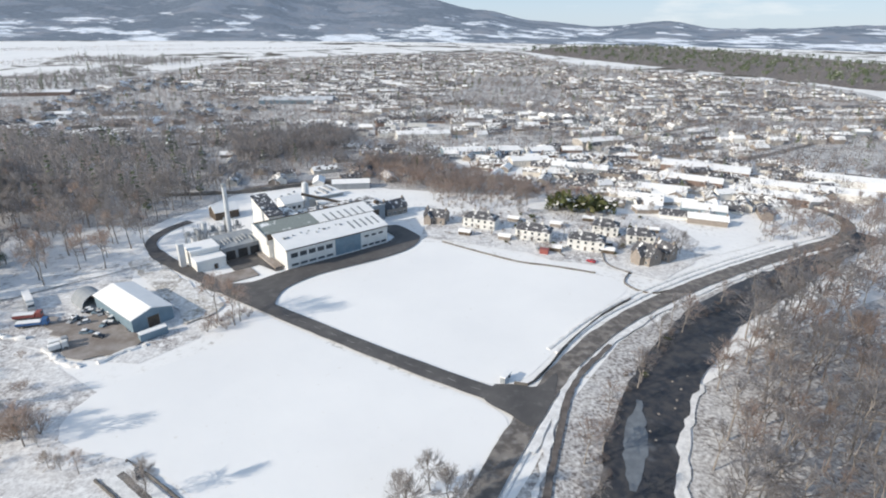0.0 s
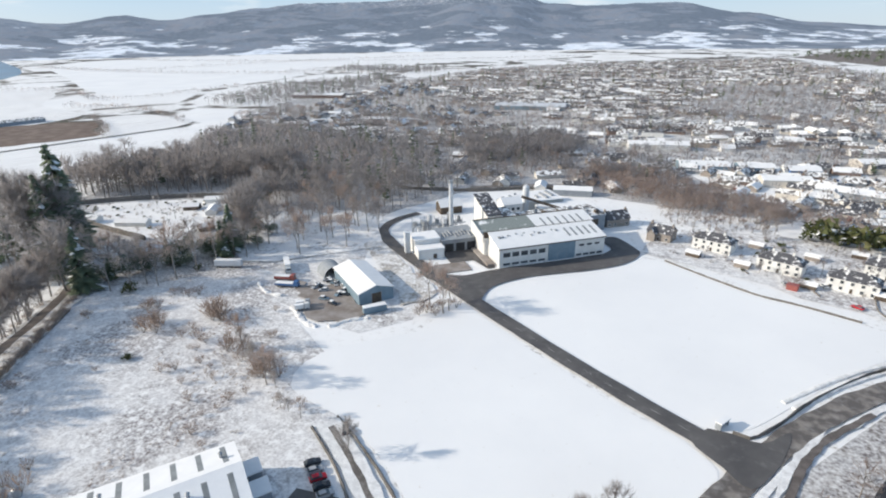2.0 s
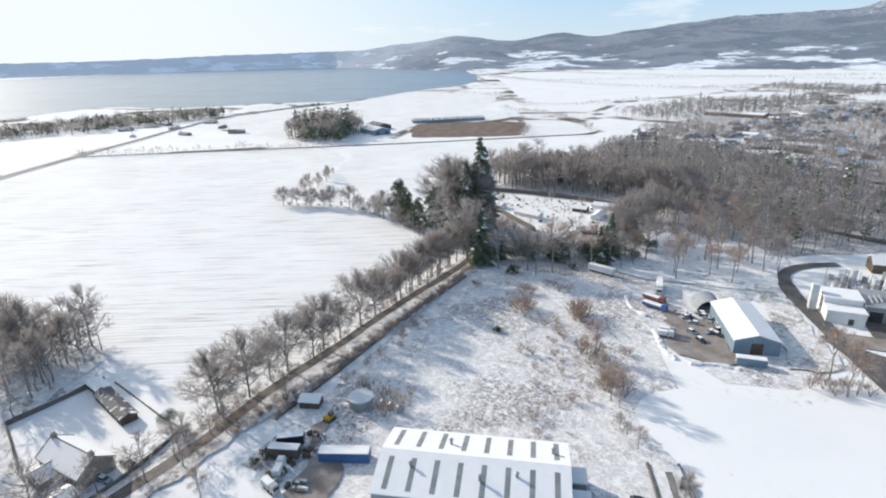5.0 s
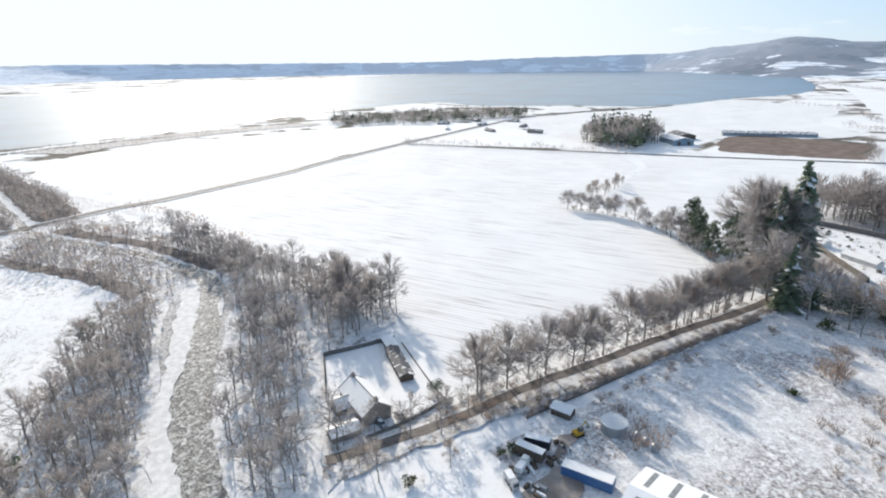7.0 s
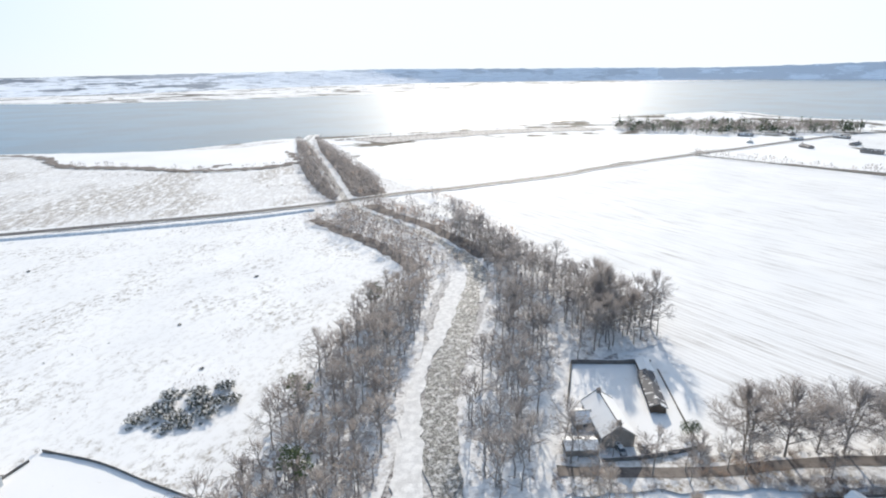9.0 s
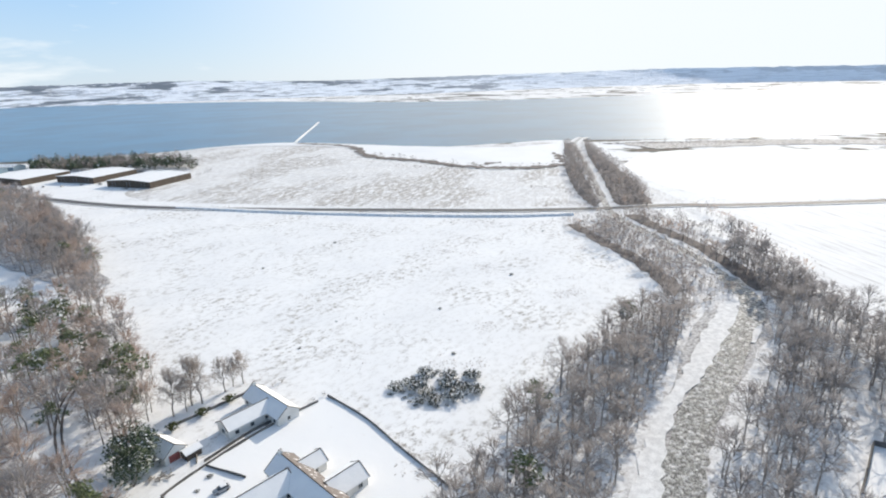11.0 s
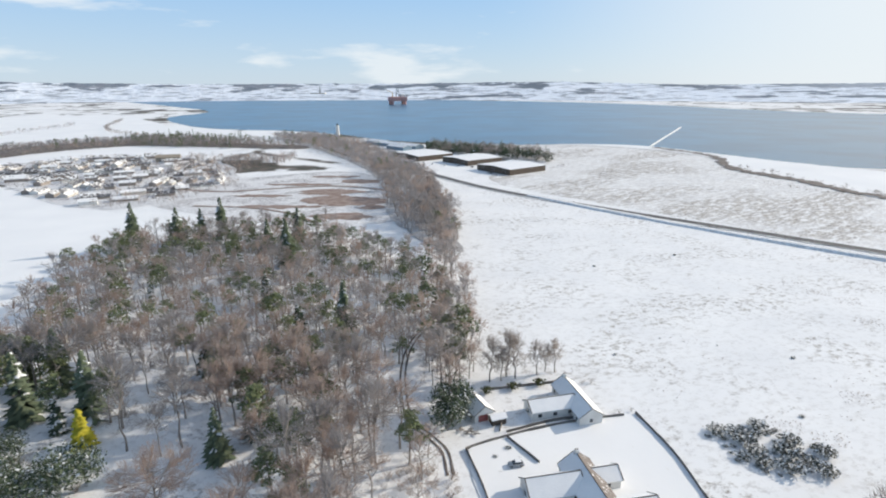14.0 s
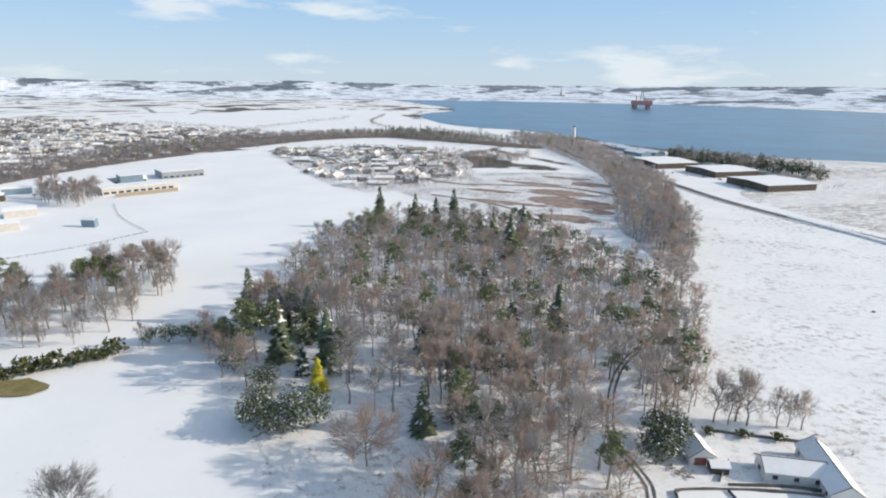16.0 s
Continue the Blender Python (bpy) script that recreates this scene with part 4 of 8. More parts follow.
solo("road_car_park", ribbon([(-60, 82), (-58, 70), (-50, 56), (-42, 44)], 11, 0.15, 3, 0.4, 13), "asphalt", "dark wet car park beside the warehouse", "car park", kind="structure")


# white lines
def dashes(points, length, gap, width, z, skip=0.0):
    line = smooth_line(points, 0.5)
    out, run, k = [], 0.0, 0
    start = None
    for a, b in zip(line, line[1:]):
        run += (b - a).length
        on = (run % (length + gap)) < length and run > skip
        if on and start is None:
            start = a
        if not on and start is not None:
            n = (b - start).normalized()
            n = Vector((-n.y, n.x, 0)) * width / 2
            out.append(([(start - n)[:2] + (z,), (a - n)[:2] + (z,), (a + n)[:2] + (z,), (start + n)[:2] + (z,)], [(0, 1, 2, 3)]))
            start = None
    return out


road_lines = thing("road_marking", "worn white dashed centre line on asphalt", "road marking", kind="structure")
for geo in dashes(SIDE_ROAD[:10], 3.0, 5.0, 0.13, 0.55, 6):
    part("dash", geo, "line", road_lines)
for geo in dashes(COAST_ROAD[3:10], 6.0, 9.0, 0.2, 0.50):
    part("dash", geo, "line", road_lines)
stop_line = thing("stop_line", "double dashed white give-way line across the junction mouth", "road marking", kind="structure")
for k in range(12):
    for row in (0.3,):
        x, y = 30.2 + 0.55 * k + row * 0.75, 124.5 + 0.98 * k - row * 0.4
        part("dash", ([(x, y, 0.56), (x + 0.22, y + 0.40, 0.56), (x + 0.08, y + 0.48, 0.56), (x - 0.14, y + 0.08, 0.56)], [(0, 1, 2, 3)]), "line", stop_line)

# ridges of cleared snow beside the roads
for name, line, shift, w, h in (("snow_bank", MAIN_ROAD[6:12], 6.3, 1.6, 0.7), ("snow_bank", MAIN_ROAD[3:12], -4.6, 1.3, 0.4), ("snow_bank", MAIN_ROAD[6:11], 9.4, 1.8, 0.6), ("snow_bank", MAIN_ROAD[1:4], 5.6, 1.6, 0.5)):
    solo(name, ridge_along(line, w, h, 3, 3, shift), "bank", "ridge of ploughed-up snow beside the road", "snow bank", kind="structure")
patch("ground_mud_yard", [(-142, 181), (-130, 176), (-120, 180), (-112, 176), (-98, 167), (-93, 162), (-101, 154), (-110, 150), (-118, 154), (-122, 162), (-134, 172)], 0.2, "gravel", "brown muddy hardstanding of the yard", rag=1.6, step=3)
patch("ground_rough_strip", [(-84, 172), (-92, 184), (-108, 200), (-124, 218), (-132, 226), (-126, 232), (-106, 214), (-90, 201), (-76, 188)], 0.2, "verge", "strip of brown rough grass beside the access road", rag=1.0, step=4)
patch("ground_lower_yard", [(-132, 38), (-122, 30), (-114, 34), (-106, 30), (-100, 22), (-108, 18), (-117, 27), (-130, 30)], 0.2, "gravel", "muddy wheel track in the lower yard", rag=0.8, step=3)
for k, line in enumerate(([(-124, 157), (-113, 149), (-106, 147)], [(-102, 149), (-98, 155), (-92, 160)], [(-152, 170), (-143, 164), (-134, 163)])):
    solo("ground_snow_heap", ridge_along(line, 2.0, 0.8, 1.4, 930 + k, 0, 0.55), "bank", "shovelled heaps of snow and rubble round the yard", "snow heap", kind="structure")
for k, line in enumerate(([(-75, 101), (-61, 91), (-48, 79), (-32, 63)], [(-71, 107.5), (-59, 100), (-44, 89), (-26, 73)])):
    solo("hedge_estate_road", ridge_along(line, 0.8, 0.7, 2, 40 + k, 0, 0.3), "wall", "low dark clipped hedge beside the estate road", "hedge", kind="structure")
solo("wall_field_north", ridge_along([(30, 141), (34, 140), (41, 148), (51, 163), (68, 183), (84, 198)], 0.6, 1.1, 3, 4), "wall", "low dark roadside wall", "wall", kind="structure")
solo("wall_lane", ridge_along([(-139, 22), (-155, 46), (-175, 75), (-204, 122)], 0.7, 0.5, 3, 5), "wall", "long dark stone wall beside the lane", "wall", kind="structure")
solo("wall_factory_rear", ridge_along([(-165, 326), (-140, 330), (-112, 337), (-90, 350), (-68, 359), (-40, 360)], 1.2, 2.2, 5, 6), "wall", "dark retaining wall behind the factory", "wall", kind="structure")

# ---- trees and bushes ----


def tri_mesh(name, verts, tris, mats, index=None):
    """A mesh straight from arrays of corners and triangles."""
    me = bpy.data.meshes.new(name)
    n, m = len(verts), len(tris)
    me.vertices.add(n)
    me.vertices.foreach_set("co", np.asarray(verts, np.float32).ravel())
    me.loops.add(3 * m)
    me.loops.foreach_set("vertex_index", np.asarray(tris, np.int32).ravel())
    me.polygons.add(m)
    me.polygons.foreach_set("loop_start", np.arange(0, 3 * m, 3, dtype=np.int32))
    for k in mats:
        me.materials.append(M[k])
    if index is not None:
        me.polygons.foreach_set("material_index", np.asarray(index, np.int32))
    me.update(calc_edges=True)
    me.validate()
    return me


class Grow:
    """Collects triangles of a plant."""

    def __init__(self, seed):
        self.rng = random.Random(seed)
        self.v, self.f = [], []

    def limb(self, p0, p1, r0, r1, sides=4):
        v, f = tube(p0, p1, r0, r1, sides, False)
        n = len(self.v)
        self.v += v
        for a, b, c, d in f:
            self.f += [(n + a, n + b, n + c), (n + a, n + c, n + d)]

    def sliver(self, p, way, length, width):
        r = self.rng
        side = way.cross(Vector((r.uniform(-1, 1), r.uniform(-1, 1), r.uniform(-1, 1)))).normalized() * width / 2
        n = len(self.v)
        self.v += [p - side, p + side, p + way * length]
        self.f.append((n, n + 1, n + 2))

    def clipped(self, p, way, length, width, mid, rx, rz):
        """A twig kept inside a rounded crown."""
        q = p + way * length - mid
        e = math.sqrt((q.x ** 2 + q.y ** 2) / rx ** 2 + q.z ** 2 / rz ** 2)
        if e > 1:
            if self.rng.random() < (e - 1) * 5:
                p, length = mid + (p - mid) * self.rng.uniform(0.35, 0.9) / e, length * 0.9
        self.sliver(p, way, length, width)

    def leaf(self, p, size, flat=0.5):
        r = self.rng
        a = Vector((r.gauss(0, 1), r.gauss(0, 1), r.gauss(0, flat))).normalized() * size
        b = Vector((r.gauss(0, 1), r.gauss(0, 1), r.gauss(0, flat))).normalized() * size
        n = len(self.v)
        self.v += [p + a, p + b, p - (a + b) * 0.55]
        self.f.append((n, n + 1, n + 2))

    def ball(self, centre, radius, flat):
        r = self.rng
        while True:
            d = Vector((r.uniform(-1, 1), r.uniform(-1, 1), r.uniform(-1, 1)))
            if d.length < 1:
                return centre + Vector((d.x * radius, d.y * radius, d.z * radius * flat))

    def arrays(self):
        return np.array([tuple(p) for p in self.v], np.float32).reshape(-1, 3), np.array(self.f, np.int32).reshape(-1, 3)


def bare_tree(seed, h=15.0, spread=9.0, limbs=10, branches=7, twigs=9, width=0.10, first=0.28):
    """A leafless broadleaf: trunk and limbs, and a rounded crown of branches and twigs."""
    wood, crown = Grow(seed), Grow(seed + 500)
    r = wood.rng
    pts = [Vector((0, 0, -0.2))]
    for k in range(1, 5):
        pts.append(Vector((r.uniform(-0.25, 0.25) * k, r.uniform(-0.25, 0.25) * k, h * 0.19 * k)))
    rad = [0.017 * h * s for s in (1, 0.78, 0.58, 0.38, 0.12)]
    for k in range(4):
        wood.limb(pts[k], pts[k + 1], rad[k], rad[k + 1], 6)
    mid = Vector((0, 0, h * (0.49 + 0.46 * first)))
    rise = h - mid.z
    for k in range(limbs):
        u = first + (0.74 - first) * (k + r.random()) / limbs
        base = pts[0].lerp(pts[4], u / 0.76) if u < 0.76 else pts[4]
        a = 2.4 * k + r.uniform(-0.5, 0.5)
        up = r.uniform(-0.15, 1.0) if k < limbs - 2 else 1.0
        flat = math.sqrt(max(0.05, 1 - min(1, abs(up)) ** 2))
        tip = mid + Vector((math.cos(a) * spread * 0.46 * flat, math.sin(a) * spread * 0.46 * flat, up * rise * 0.94))
        elbow = base.lerp(tip, 0.5) + Vector((0, 0, -0.03 * h + r.uniform(-0.3, 0.5)))
        wood.limb(base, elbow, 0.008 * h, 0.005 * h, 3)
        wood.limb(elbow, tip, 0.005 * h, 0.002 * h, 3)
        for j in range(branches):
            s = 0.30 + 0.7 * (j + r.random()) / branches
            p = base.lerp(elbow, s * 2) if s < 0.5 else elbow.lerp(tip, s * 2 - 1)
            out = (p - mid).normalized() * 0.75 + Vector((r.uniform(-0.8, 0.8), r.uniform(-0.8, 0.8), r.uniform(-0.4, 0.8)))
            out.normalize()
            q = p + out * h * r.uniform(0.09, 0.17)
            crown.clipped(p, (q - p).normalized(), (q - p).length * 1.25, width * 1.5, mid, spread * 0.52, rise * 1.02)
            for t in range(twigs):
                w = (out + Vector((r.uniform(-0.75, 0.75), r.uniform(-0.75, 0.75), r.uniform(-0.3, 0.85)))).normalized()
                crown.clipped(p.lerp(q, r.uniform(0.1, 1.15)) + w * r.uniform(0, 0.035) * h, w, h * r.uniform(0.06, 0.12), width * r.uniform(0.7, 1.3), mid, spread * 0.52, rise * 1.02)
    return wood.arrays(), crown.arrays()


def far_tree(seed, h=13.0, spread=9.0, twigs=64, width=0.42):
    wood, crown = Grow(seed), Grow(seed + 900)
    r = crown.rng
    wood.limb(Vector((0, 0, -0.2)), Vector((0, 0, h * 0.7)), 0.024 * h, 0.008 * h, 3)
    for k in range(twigs):
        p = crown.ball(Vector((0, 0, h * 0.54)), spread * 0.46, 0.85)
        w = (p - Vector((0, 0, h * 0.3))).normalized() + Vector((r.uniform(-0.6, 0.6), r.uniform(-0.6, 0.6), r.uniform(-0.2, 0.5)))
        crown.sliver(p, w.normalized(), h * r.uniform(0.14, 0.26), width * r.uniform(0.6, 1.3))
    return wood.arrays(), crown.arrays()


def fir(seed, h=18.0, spread=6.5, layers=15, per=10, size=1.0):
    """A dark conifer of drooping boughs in uneven tiers."""
    wood, crown = Grow(seed), Grow(seed + 300)
    r = crown.rng
    wood.limb(Vector((0, 0, -0.2)), Vector((0, 0, h * 0.95)), 0.018 * h, 0.004 * h, 5)
    for k in range(layers):
        u = (k + 0.5) / layers
        z = h * (0.10 + 0.88 * u)
        reach = spread * 0.5 * (1 - u) ** 0.7 * r.uniform(0.68, 1.18) + 0.25
        for j in range(max(4, int(per * (1.15 - 0.7 * u)))):
            a = r.uniform(0, 6.283)
            out = Vector((math.cos(a), math.sin(a), -0.28))
            side = Vector((-math.sin(a), math.cos(a), 0))
            tip = Vector((0, 0, z + r.uniform(-0.4, 0.4))) + out * reach * r.uniform(0.75, 1.1)
            root = Vector((0, 0, z + 0.25))
            w = 0.22 * reach * size + 0.25
            m = root.lerp(tip, 0.55)
            n = len(crown.v)
            crown.v += [root, m - side * w - Vector((0, 0, 0.3)), tip, m + side * w - Vector((0, 0, 0.3)), m + Vector((0, 0, 0.22))]
            crown.f += [(n, n + 1, n + 4), (n + 1, n + 2, n + 4), (n + 2, n + 3, n + 4), (n + 3, n, n + 4)]
            crown.leaf(tip.lerp(root, 0.2) + Vector((0, 0, -0.2)), 0.42 * size, 0.4)
            crown.leaf(tip.lerp(root, 0.5) + side * r.uniform(-w, w), 0.45 * size, 0.4)
    return wood.arrays(), crown.arrays()


def pine(seed, h=15.0, spread=7.0, clumps=15, leaves=38, size=0.55, low=0.5):
    """A Scots pine: a bare stem and a ragged, open crown of needle clumps."""
    wood, crown = Grow(seed), Grow(seed + 300)
    r = crown.rng
    top = Vector((r.uniform(-0.6, 0.6), r.uniform(-0.6, 0.6), h * 0.9))
    wood.limb(Vector((0, 0, -0.2)), top, 0.019 * h, 0.006 * h, 5)
    for k in range(clumps):
        u = low + (1 - low) * (k + 0.5) / clumps
        a = 2.4 * k + r.uniform(-0.6, 0.6)
        reach = spread * 0.42 * (1 - ((u - low) / (1 - low)) ** 2 * 0.8) * r.uniform(0.5, 1.05)
        c = top * (u * 0.95) + Vector((math.cos(a) * reach, math.sin(a) * reach, r.uniform(0, 0.06) * h))
        wood.limb(top * (u * 0.9), c, 0.006 * h, 0.003 * h, 3)
        for j in range(leaves):
            crown.leaf(crown.ball(c, spread * 0.17, 0.6), size * r.uniform(0.6, 1.2), 0.6)
    return wood.arrays(), crown.arrays()


def shrub(seed, h=2.5, spread=3.0, leaves=160, size=0.4, lobes=5):
    """A rounded evergreen bush of several lobes."""
    wood, crown = Grow(seed), Grow(seed + 70)
    r = crown.rng
    for k in range(lobes):
        a = 2.4 * k
        c = Vector((math.cos(a) * spread * 0.28, math.sin(a) * spread * 0.28, h * r.uniform(0.35, 0.65)))
        wood.limb(Vector((0, 0, -0.1)), c, 0.06, 0.03, 3)
        for j in range(leaves // lobes):
            crown.leaf(crown.ball(c, spread * 0.26, 0.45 * h / spread * 2.2), size * r.uniform(0.6, 1.2), 0.8)
    return wood.arrays(), crown.arrays()


def thicket(seed, h=3.0, spread=3.8, stems=70, width=0.075):
    """A leafless bush: many stems that fan out from the ground."""
    wood, crown = Grow(seed), Grow(seed + 40)
    r = crown.rng
    for k in range(6):
        a = 1.05 * k
        wood.limb(Vector((0, 0, -0.1)), Vector((math.cos(a) * spread * 0.25, math.sin(a) * spread * 0.25, h * 0.6)), 0.06, 0.02, 3)
    for k in range(stems):
        p = crown.ball(Vector((0, 0, h * 0.4)), spread * 0.36, 0.5)
        w = Vector((p.x, p.y, h * 0.55)).normalized() + Vector((r.uniform(-0.5, 0.5), r.uniform(-0.5, 0.5), r.uniform(-0.2, 0.4)))
        crown.sliver(p, w.normalized(), h * r.uniform(0.25, 0.5), width * r.uniform(0.6, 1.3))
    return wood.arrays(), crown.arrays()


# each kind of plant: its shapes, bark and foliage, name, label, category
KINDS = {
    "big": ([bare_tree(10 + k, 16, 15.5, 20, 11, 22, 0.07, 0.17) for k in range(4)], "bark", "twig", "bare_tree", "tall leafless broadleaf tree with a rounded crown", "tree"),
    "bigred": ([bare_tree(14 + k, 16, 17, 22, 11, 22, 0.07, 0.15) for k in range(2)], "bark", "redtwig", "bare_tree", "broad leafless tree with reddish twigs", "tree"),
    "wood": ([bare_tree(20 + k, 19, 11.5, 10, 7, 12, 0.10, 0.46) for k in range(5)], "bark", "twig", "bare_tree", "leafless woodland tree with a long trunk", "tree"),
    "red": ([bare_tree(30 + k, 16.5, 11.5, 10, 7, 12, 0.10, 0.40) for k in range(4)], "bark", "redtwig", "bare_tree", "leafless tree with reddish brown twigs", "tree"),
    "birch": ([bare_tree(40 + k, 12, 7.0, 11, 8, 14, 0.075, 0.2) for k in range(3)], "bark", "greytwig", "birch_tree", "slender leafless tree dusted with snow", "tree"),
    "pine": ([pine(50 + k, 15, 7.5, 16, 90, 0.36) for k in range(4)], "bark", "pine", "pine_tree", "green pine with a bare stem and open crown", "tree"),
    "broadpine": ([pine(56 + k, 17, 9.5, 26, 90, 0.46, 0.16) for k in range(2)], "bark", "fir", "pine_tree", "broad dark pine with ragged layered boughs", "tree"),
    "fir": ([fir(60 + k, 18, 8.6, 22, 16, 0.8) for k in range(3)], "bark", "fir", "fir_tree", "dark green conifer with drooping boughs", "tree"),
    "snowfir": ([fir(70 + k, 12, 7.0, 17, 16, 0.9) for k in range(2)], "bark", "snowfir", "fir_tree", "dark conifer with snow on its boughs", "tree"),
    "gold": ([fir(80, 9, 5.0, 20, 16, 0.8)], "bark", "gold", "golden_conifer", "bright yellow-green ornamental conifer", "tree"),
    "yew": ([shrub(85 + k, 11, 10, 1900, 0.36, 12) for k in range(2)], "bark", "yew", "evergreen_tree", "broad dark evergreen tree with snow caught in it", "tree"),
    "shrub": ([shrub(90 + k) for k in range(3)], "bark", "shrub", "evergreen_bush", "rounded evergreen bush with a little snow", "bush"),
    "gorse": ([shrub(95 + k, 2.0, 4.6, 420, 0.30, 8) for k in range(3)], "bark", "gorse", "gorse_bush", "dark gorse bush capped with snow", "bush"),
    "thicket": ([thicket(100 + k) for k in range(4)], "bark", "twig", "bare_bush", "leafless brown bush in the snow", "bush"),
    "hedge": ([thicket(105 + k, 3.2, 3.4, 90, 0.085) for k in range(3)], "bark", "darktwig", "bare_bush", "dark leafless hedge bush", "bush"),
    "redbush": ([thicket(110 + k, 3.4, 4.0, 80, 0.10) for k in range(3)], "bark", "brownbush", "bare_bush", "leafless reddish bush in the snow", "bush"),
    "weed": ([thicket(115 + k, 3.0, 4.2, 22, 0.24) for k in range(4)], "bark", "brownbush", "", "", ""),
    "far": ([far_tree(120 + k) for k in range(5)], "bark", "twig", "", "", ""),
    "farred": ([far_tree(130 + k, 10, 7, 50, 0.5) for k in range(3)], "bark", "redtwig", "", "", ""),
    "farpine": ([pine(140 + k, 14, 7, 7, 9, 1.1, 0.35) for k in range(3)], "bark", "pine", "", "", ""),
    "farfir": ([fir(150 + k, 16, 7, 7, 6, 2.0) for k in range(3)], "bark", "fir", "", "", ""),
    "mid": ([bare_tree(160 + k, 17, 12.5, 9, 5, 8, 0.14, 0.40) for k in range(4)], "bark", "twig", "", "", ""),
    "midred": ([bare_tree(170 + k, 14.5, 11.5, 9, 5, 8, 0.14, 0.34) for k in range(4)], "bark", "redtwig", "", "", ""),
    "tiny": ([far_tree(190 + k, 11, 8, 19, 0.8) for k in range(4)], "bark", "twig", "", "", ""),
    "tinyred": ([far_tree(195 + k, 10, 8, 19, 0.8) for k in range(3)], "bark", "redtwig", "", "", ""),
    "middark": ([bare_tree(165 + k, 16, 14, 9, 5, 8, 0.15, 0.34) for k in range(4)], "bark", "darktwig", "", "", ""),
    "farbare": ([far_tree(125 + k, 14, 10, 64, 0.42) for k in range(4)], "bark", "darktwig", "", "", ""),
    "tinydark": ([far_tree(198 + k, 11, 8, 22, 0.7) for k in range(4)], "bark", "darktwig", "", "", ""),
    "fardark": ([shrub(185 + k, 13, 11, 56, 1.7, 4) for k in range(3)], "bark", "fir", "", "", ""),
    "midpine": ([pine(180 + k, 15, 10, 11, 42, 0.55, 0.5) for k in range(3)], "bark", "pine", "", "", ""),
}
MODELS = {}


def plant(kind, x, y, size=1.0, yaw=0.0, which=0, group="", label="", z=0.0, lean=0.0):
    """One tree or bush as a thing of its own: the first of a shape is built, the others copy it."""
    shapes, bark, leaf, name, words, category = KINDS[kind]
    which %= len(shapes)
    m = pose(x, y, z, lean, 0, yaw) @ Matrix.Scale(size, 4)
    if (kind, which) in MODELS:
        ob = copy_thing(MODELS[kind, which], m)
    else:
        (wv, wf), (cv, cf) = shapes[which]
        ob = thing(name, words, category, m)
        part("trunk" if category == "tree" else "stem", tri_mesh("trunk", wv, wf, [bark]), bark, ob)
        part("crown", tri_mesh("crown", cv, cf, [leaf]), leaf, ob)
        MODELS[kind, which] = ob
        ob.matrix_basis = m
    if "group" in ob:
        del ob["group"]
    return tagged(ob, label or words, category, group)


def grove(name, label, spots, kinds, seed, low=0.75, high=1.15, category="woodland"):
    """Many trees nobody could count, as one object. kinds: (kind, share) pairs."""
    rng = random.Random(seed)
    verts, tris, index, mats, n = [], [], [], [], 0
    names, shares = [k for k, _ in kinds], [w for _, w in kinds]
    for x, y in spots:
        kind = rng.choices(names, shares)[0]
        shapes, bark, leaf, *_ = KINDS[kind]
        a, size = rng.uniform(0, 6.283), rng.uniform(low, high)
        turn = np.array([[math.cos(a), math.sin(a), 0], [-math.sin(a), math.cos(a), 0], [0, 0, rng.uniform(0.85, 1.15)]]) * size
        for (v, f), mat in zip(rng.choice(shapes), (bark, leaf)):
            if mat not in mats:
                mats.append(mat)
            verts.append(v @ turn + (x, y, 0))
            tris.append(f + n)
            index.append(np.full(len(f), mats.index(mat)))
            n += len(v)
    me = tri_mesh(name, np.concatenate(verts), np.concatenate(tris), mats, np.concatenate(index))
    return tagged(new(name, me), label, category, kind="stuff")


def trees(spots, kinds, seed, group, low=0.75, high=1.15):
    rng = random.Random(seed)
    names, shares = [k for k, _ in kinds], [w for _, w in kinds]
    for x, y in spots:
        plant(rng.choices(names, shares)[0], x, y, rng.uniform(low, high), rng.uniform(0, 360), rng.randrange(9), group)


def along(points, gap, wobble, seed, shift=0.0):
    rng = random.Random(seed)
    line = sides_of(smooth_line(points, 1.0))
    out, run = [], gap * rng.random()
    for (a, n), (b, _) in zip(line, line[1:]):
        run += (b - a).length
        if run > gap:
            run -= gap * rng.uniform(0.8, 1.2)
            out.append((a.x + n.x * shift + rng.uniform(-wobble, wobble), a.y + n.y * shift + rng.uniform(-wobble, wobble)))
    return out


def clear_of(p, line, gap):
    return all((q - Vector((*p, 0))).length > gap for q in smooth_line(line, 3.0))


# woods by the river
HILL_WOOD = [(40, -78), (79, -97), (116, -113), (148, -139), (180, -196), (208, -267), (216, -335), (160, -372), (90, -368), (38, -315), (8, -298), (2, -258), (-8, -228), (-2, -186), (-1, -160), (3, -147), (11, -134), (12, -112), (24, -90)]
TRACK_GAP = [(2, -136), (10, -141), (22, -152), (27, -170), (29, -198), (26, -226), (16, -230), (12, -205), (10, -172), (-2, -146)]
GLADE = [(74, -98), (94, -104), (111, -128), (113, -141), (95, -141), (82, -120)]
LOWER_GLADE = [(114, -156), (126, -189), (113, -196), (84, -164), (68, -140), (56, -134), (52, -116), (62, -98), (78, -108), (90, -128), (96, -146)]
WOOD_FRONT = [(45, -74), (80, -92), (92, -112), (72, -128), (48, -124)]
WOOD_TRACK = [(0, -128), (2, -138), (7, -145), (13, -152), (17, -168), (19, -186), (18, -204), (13, -222)]
EVERGREENS = [(90, -102), (128, -110), (168, -140), (152, -160), (118, -158), (98, -142)]
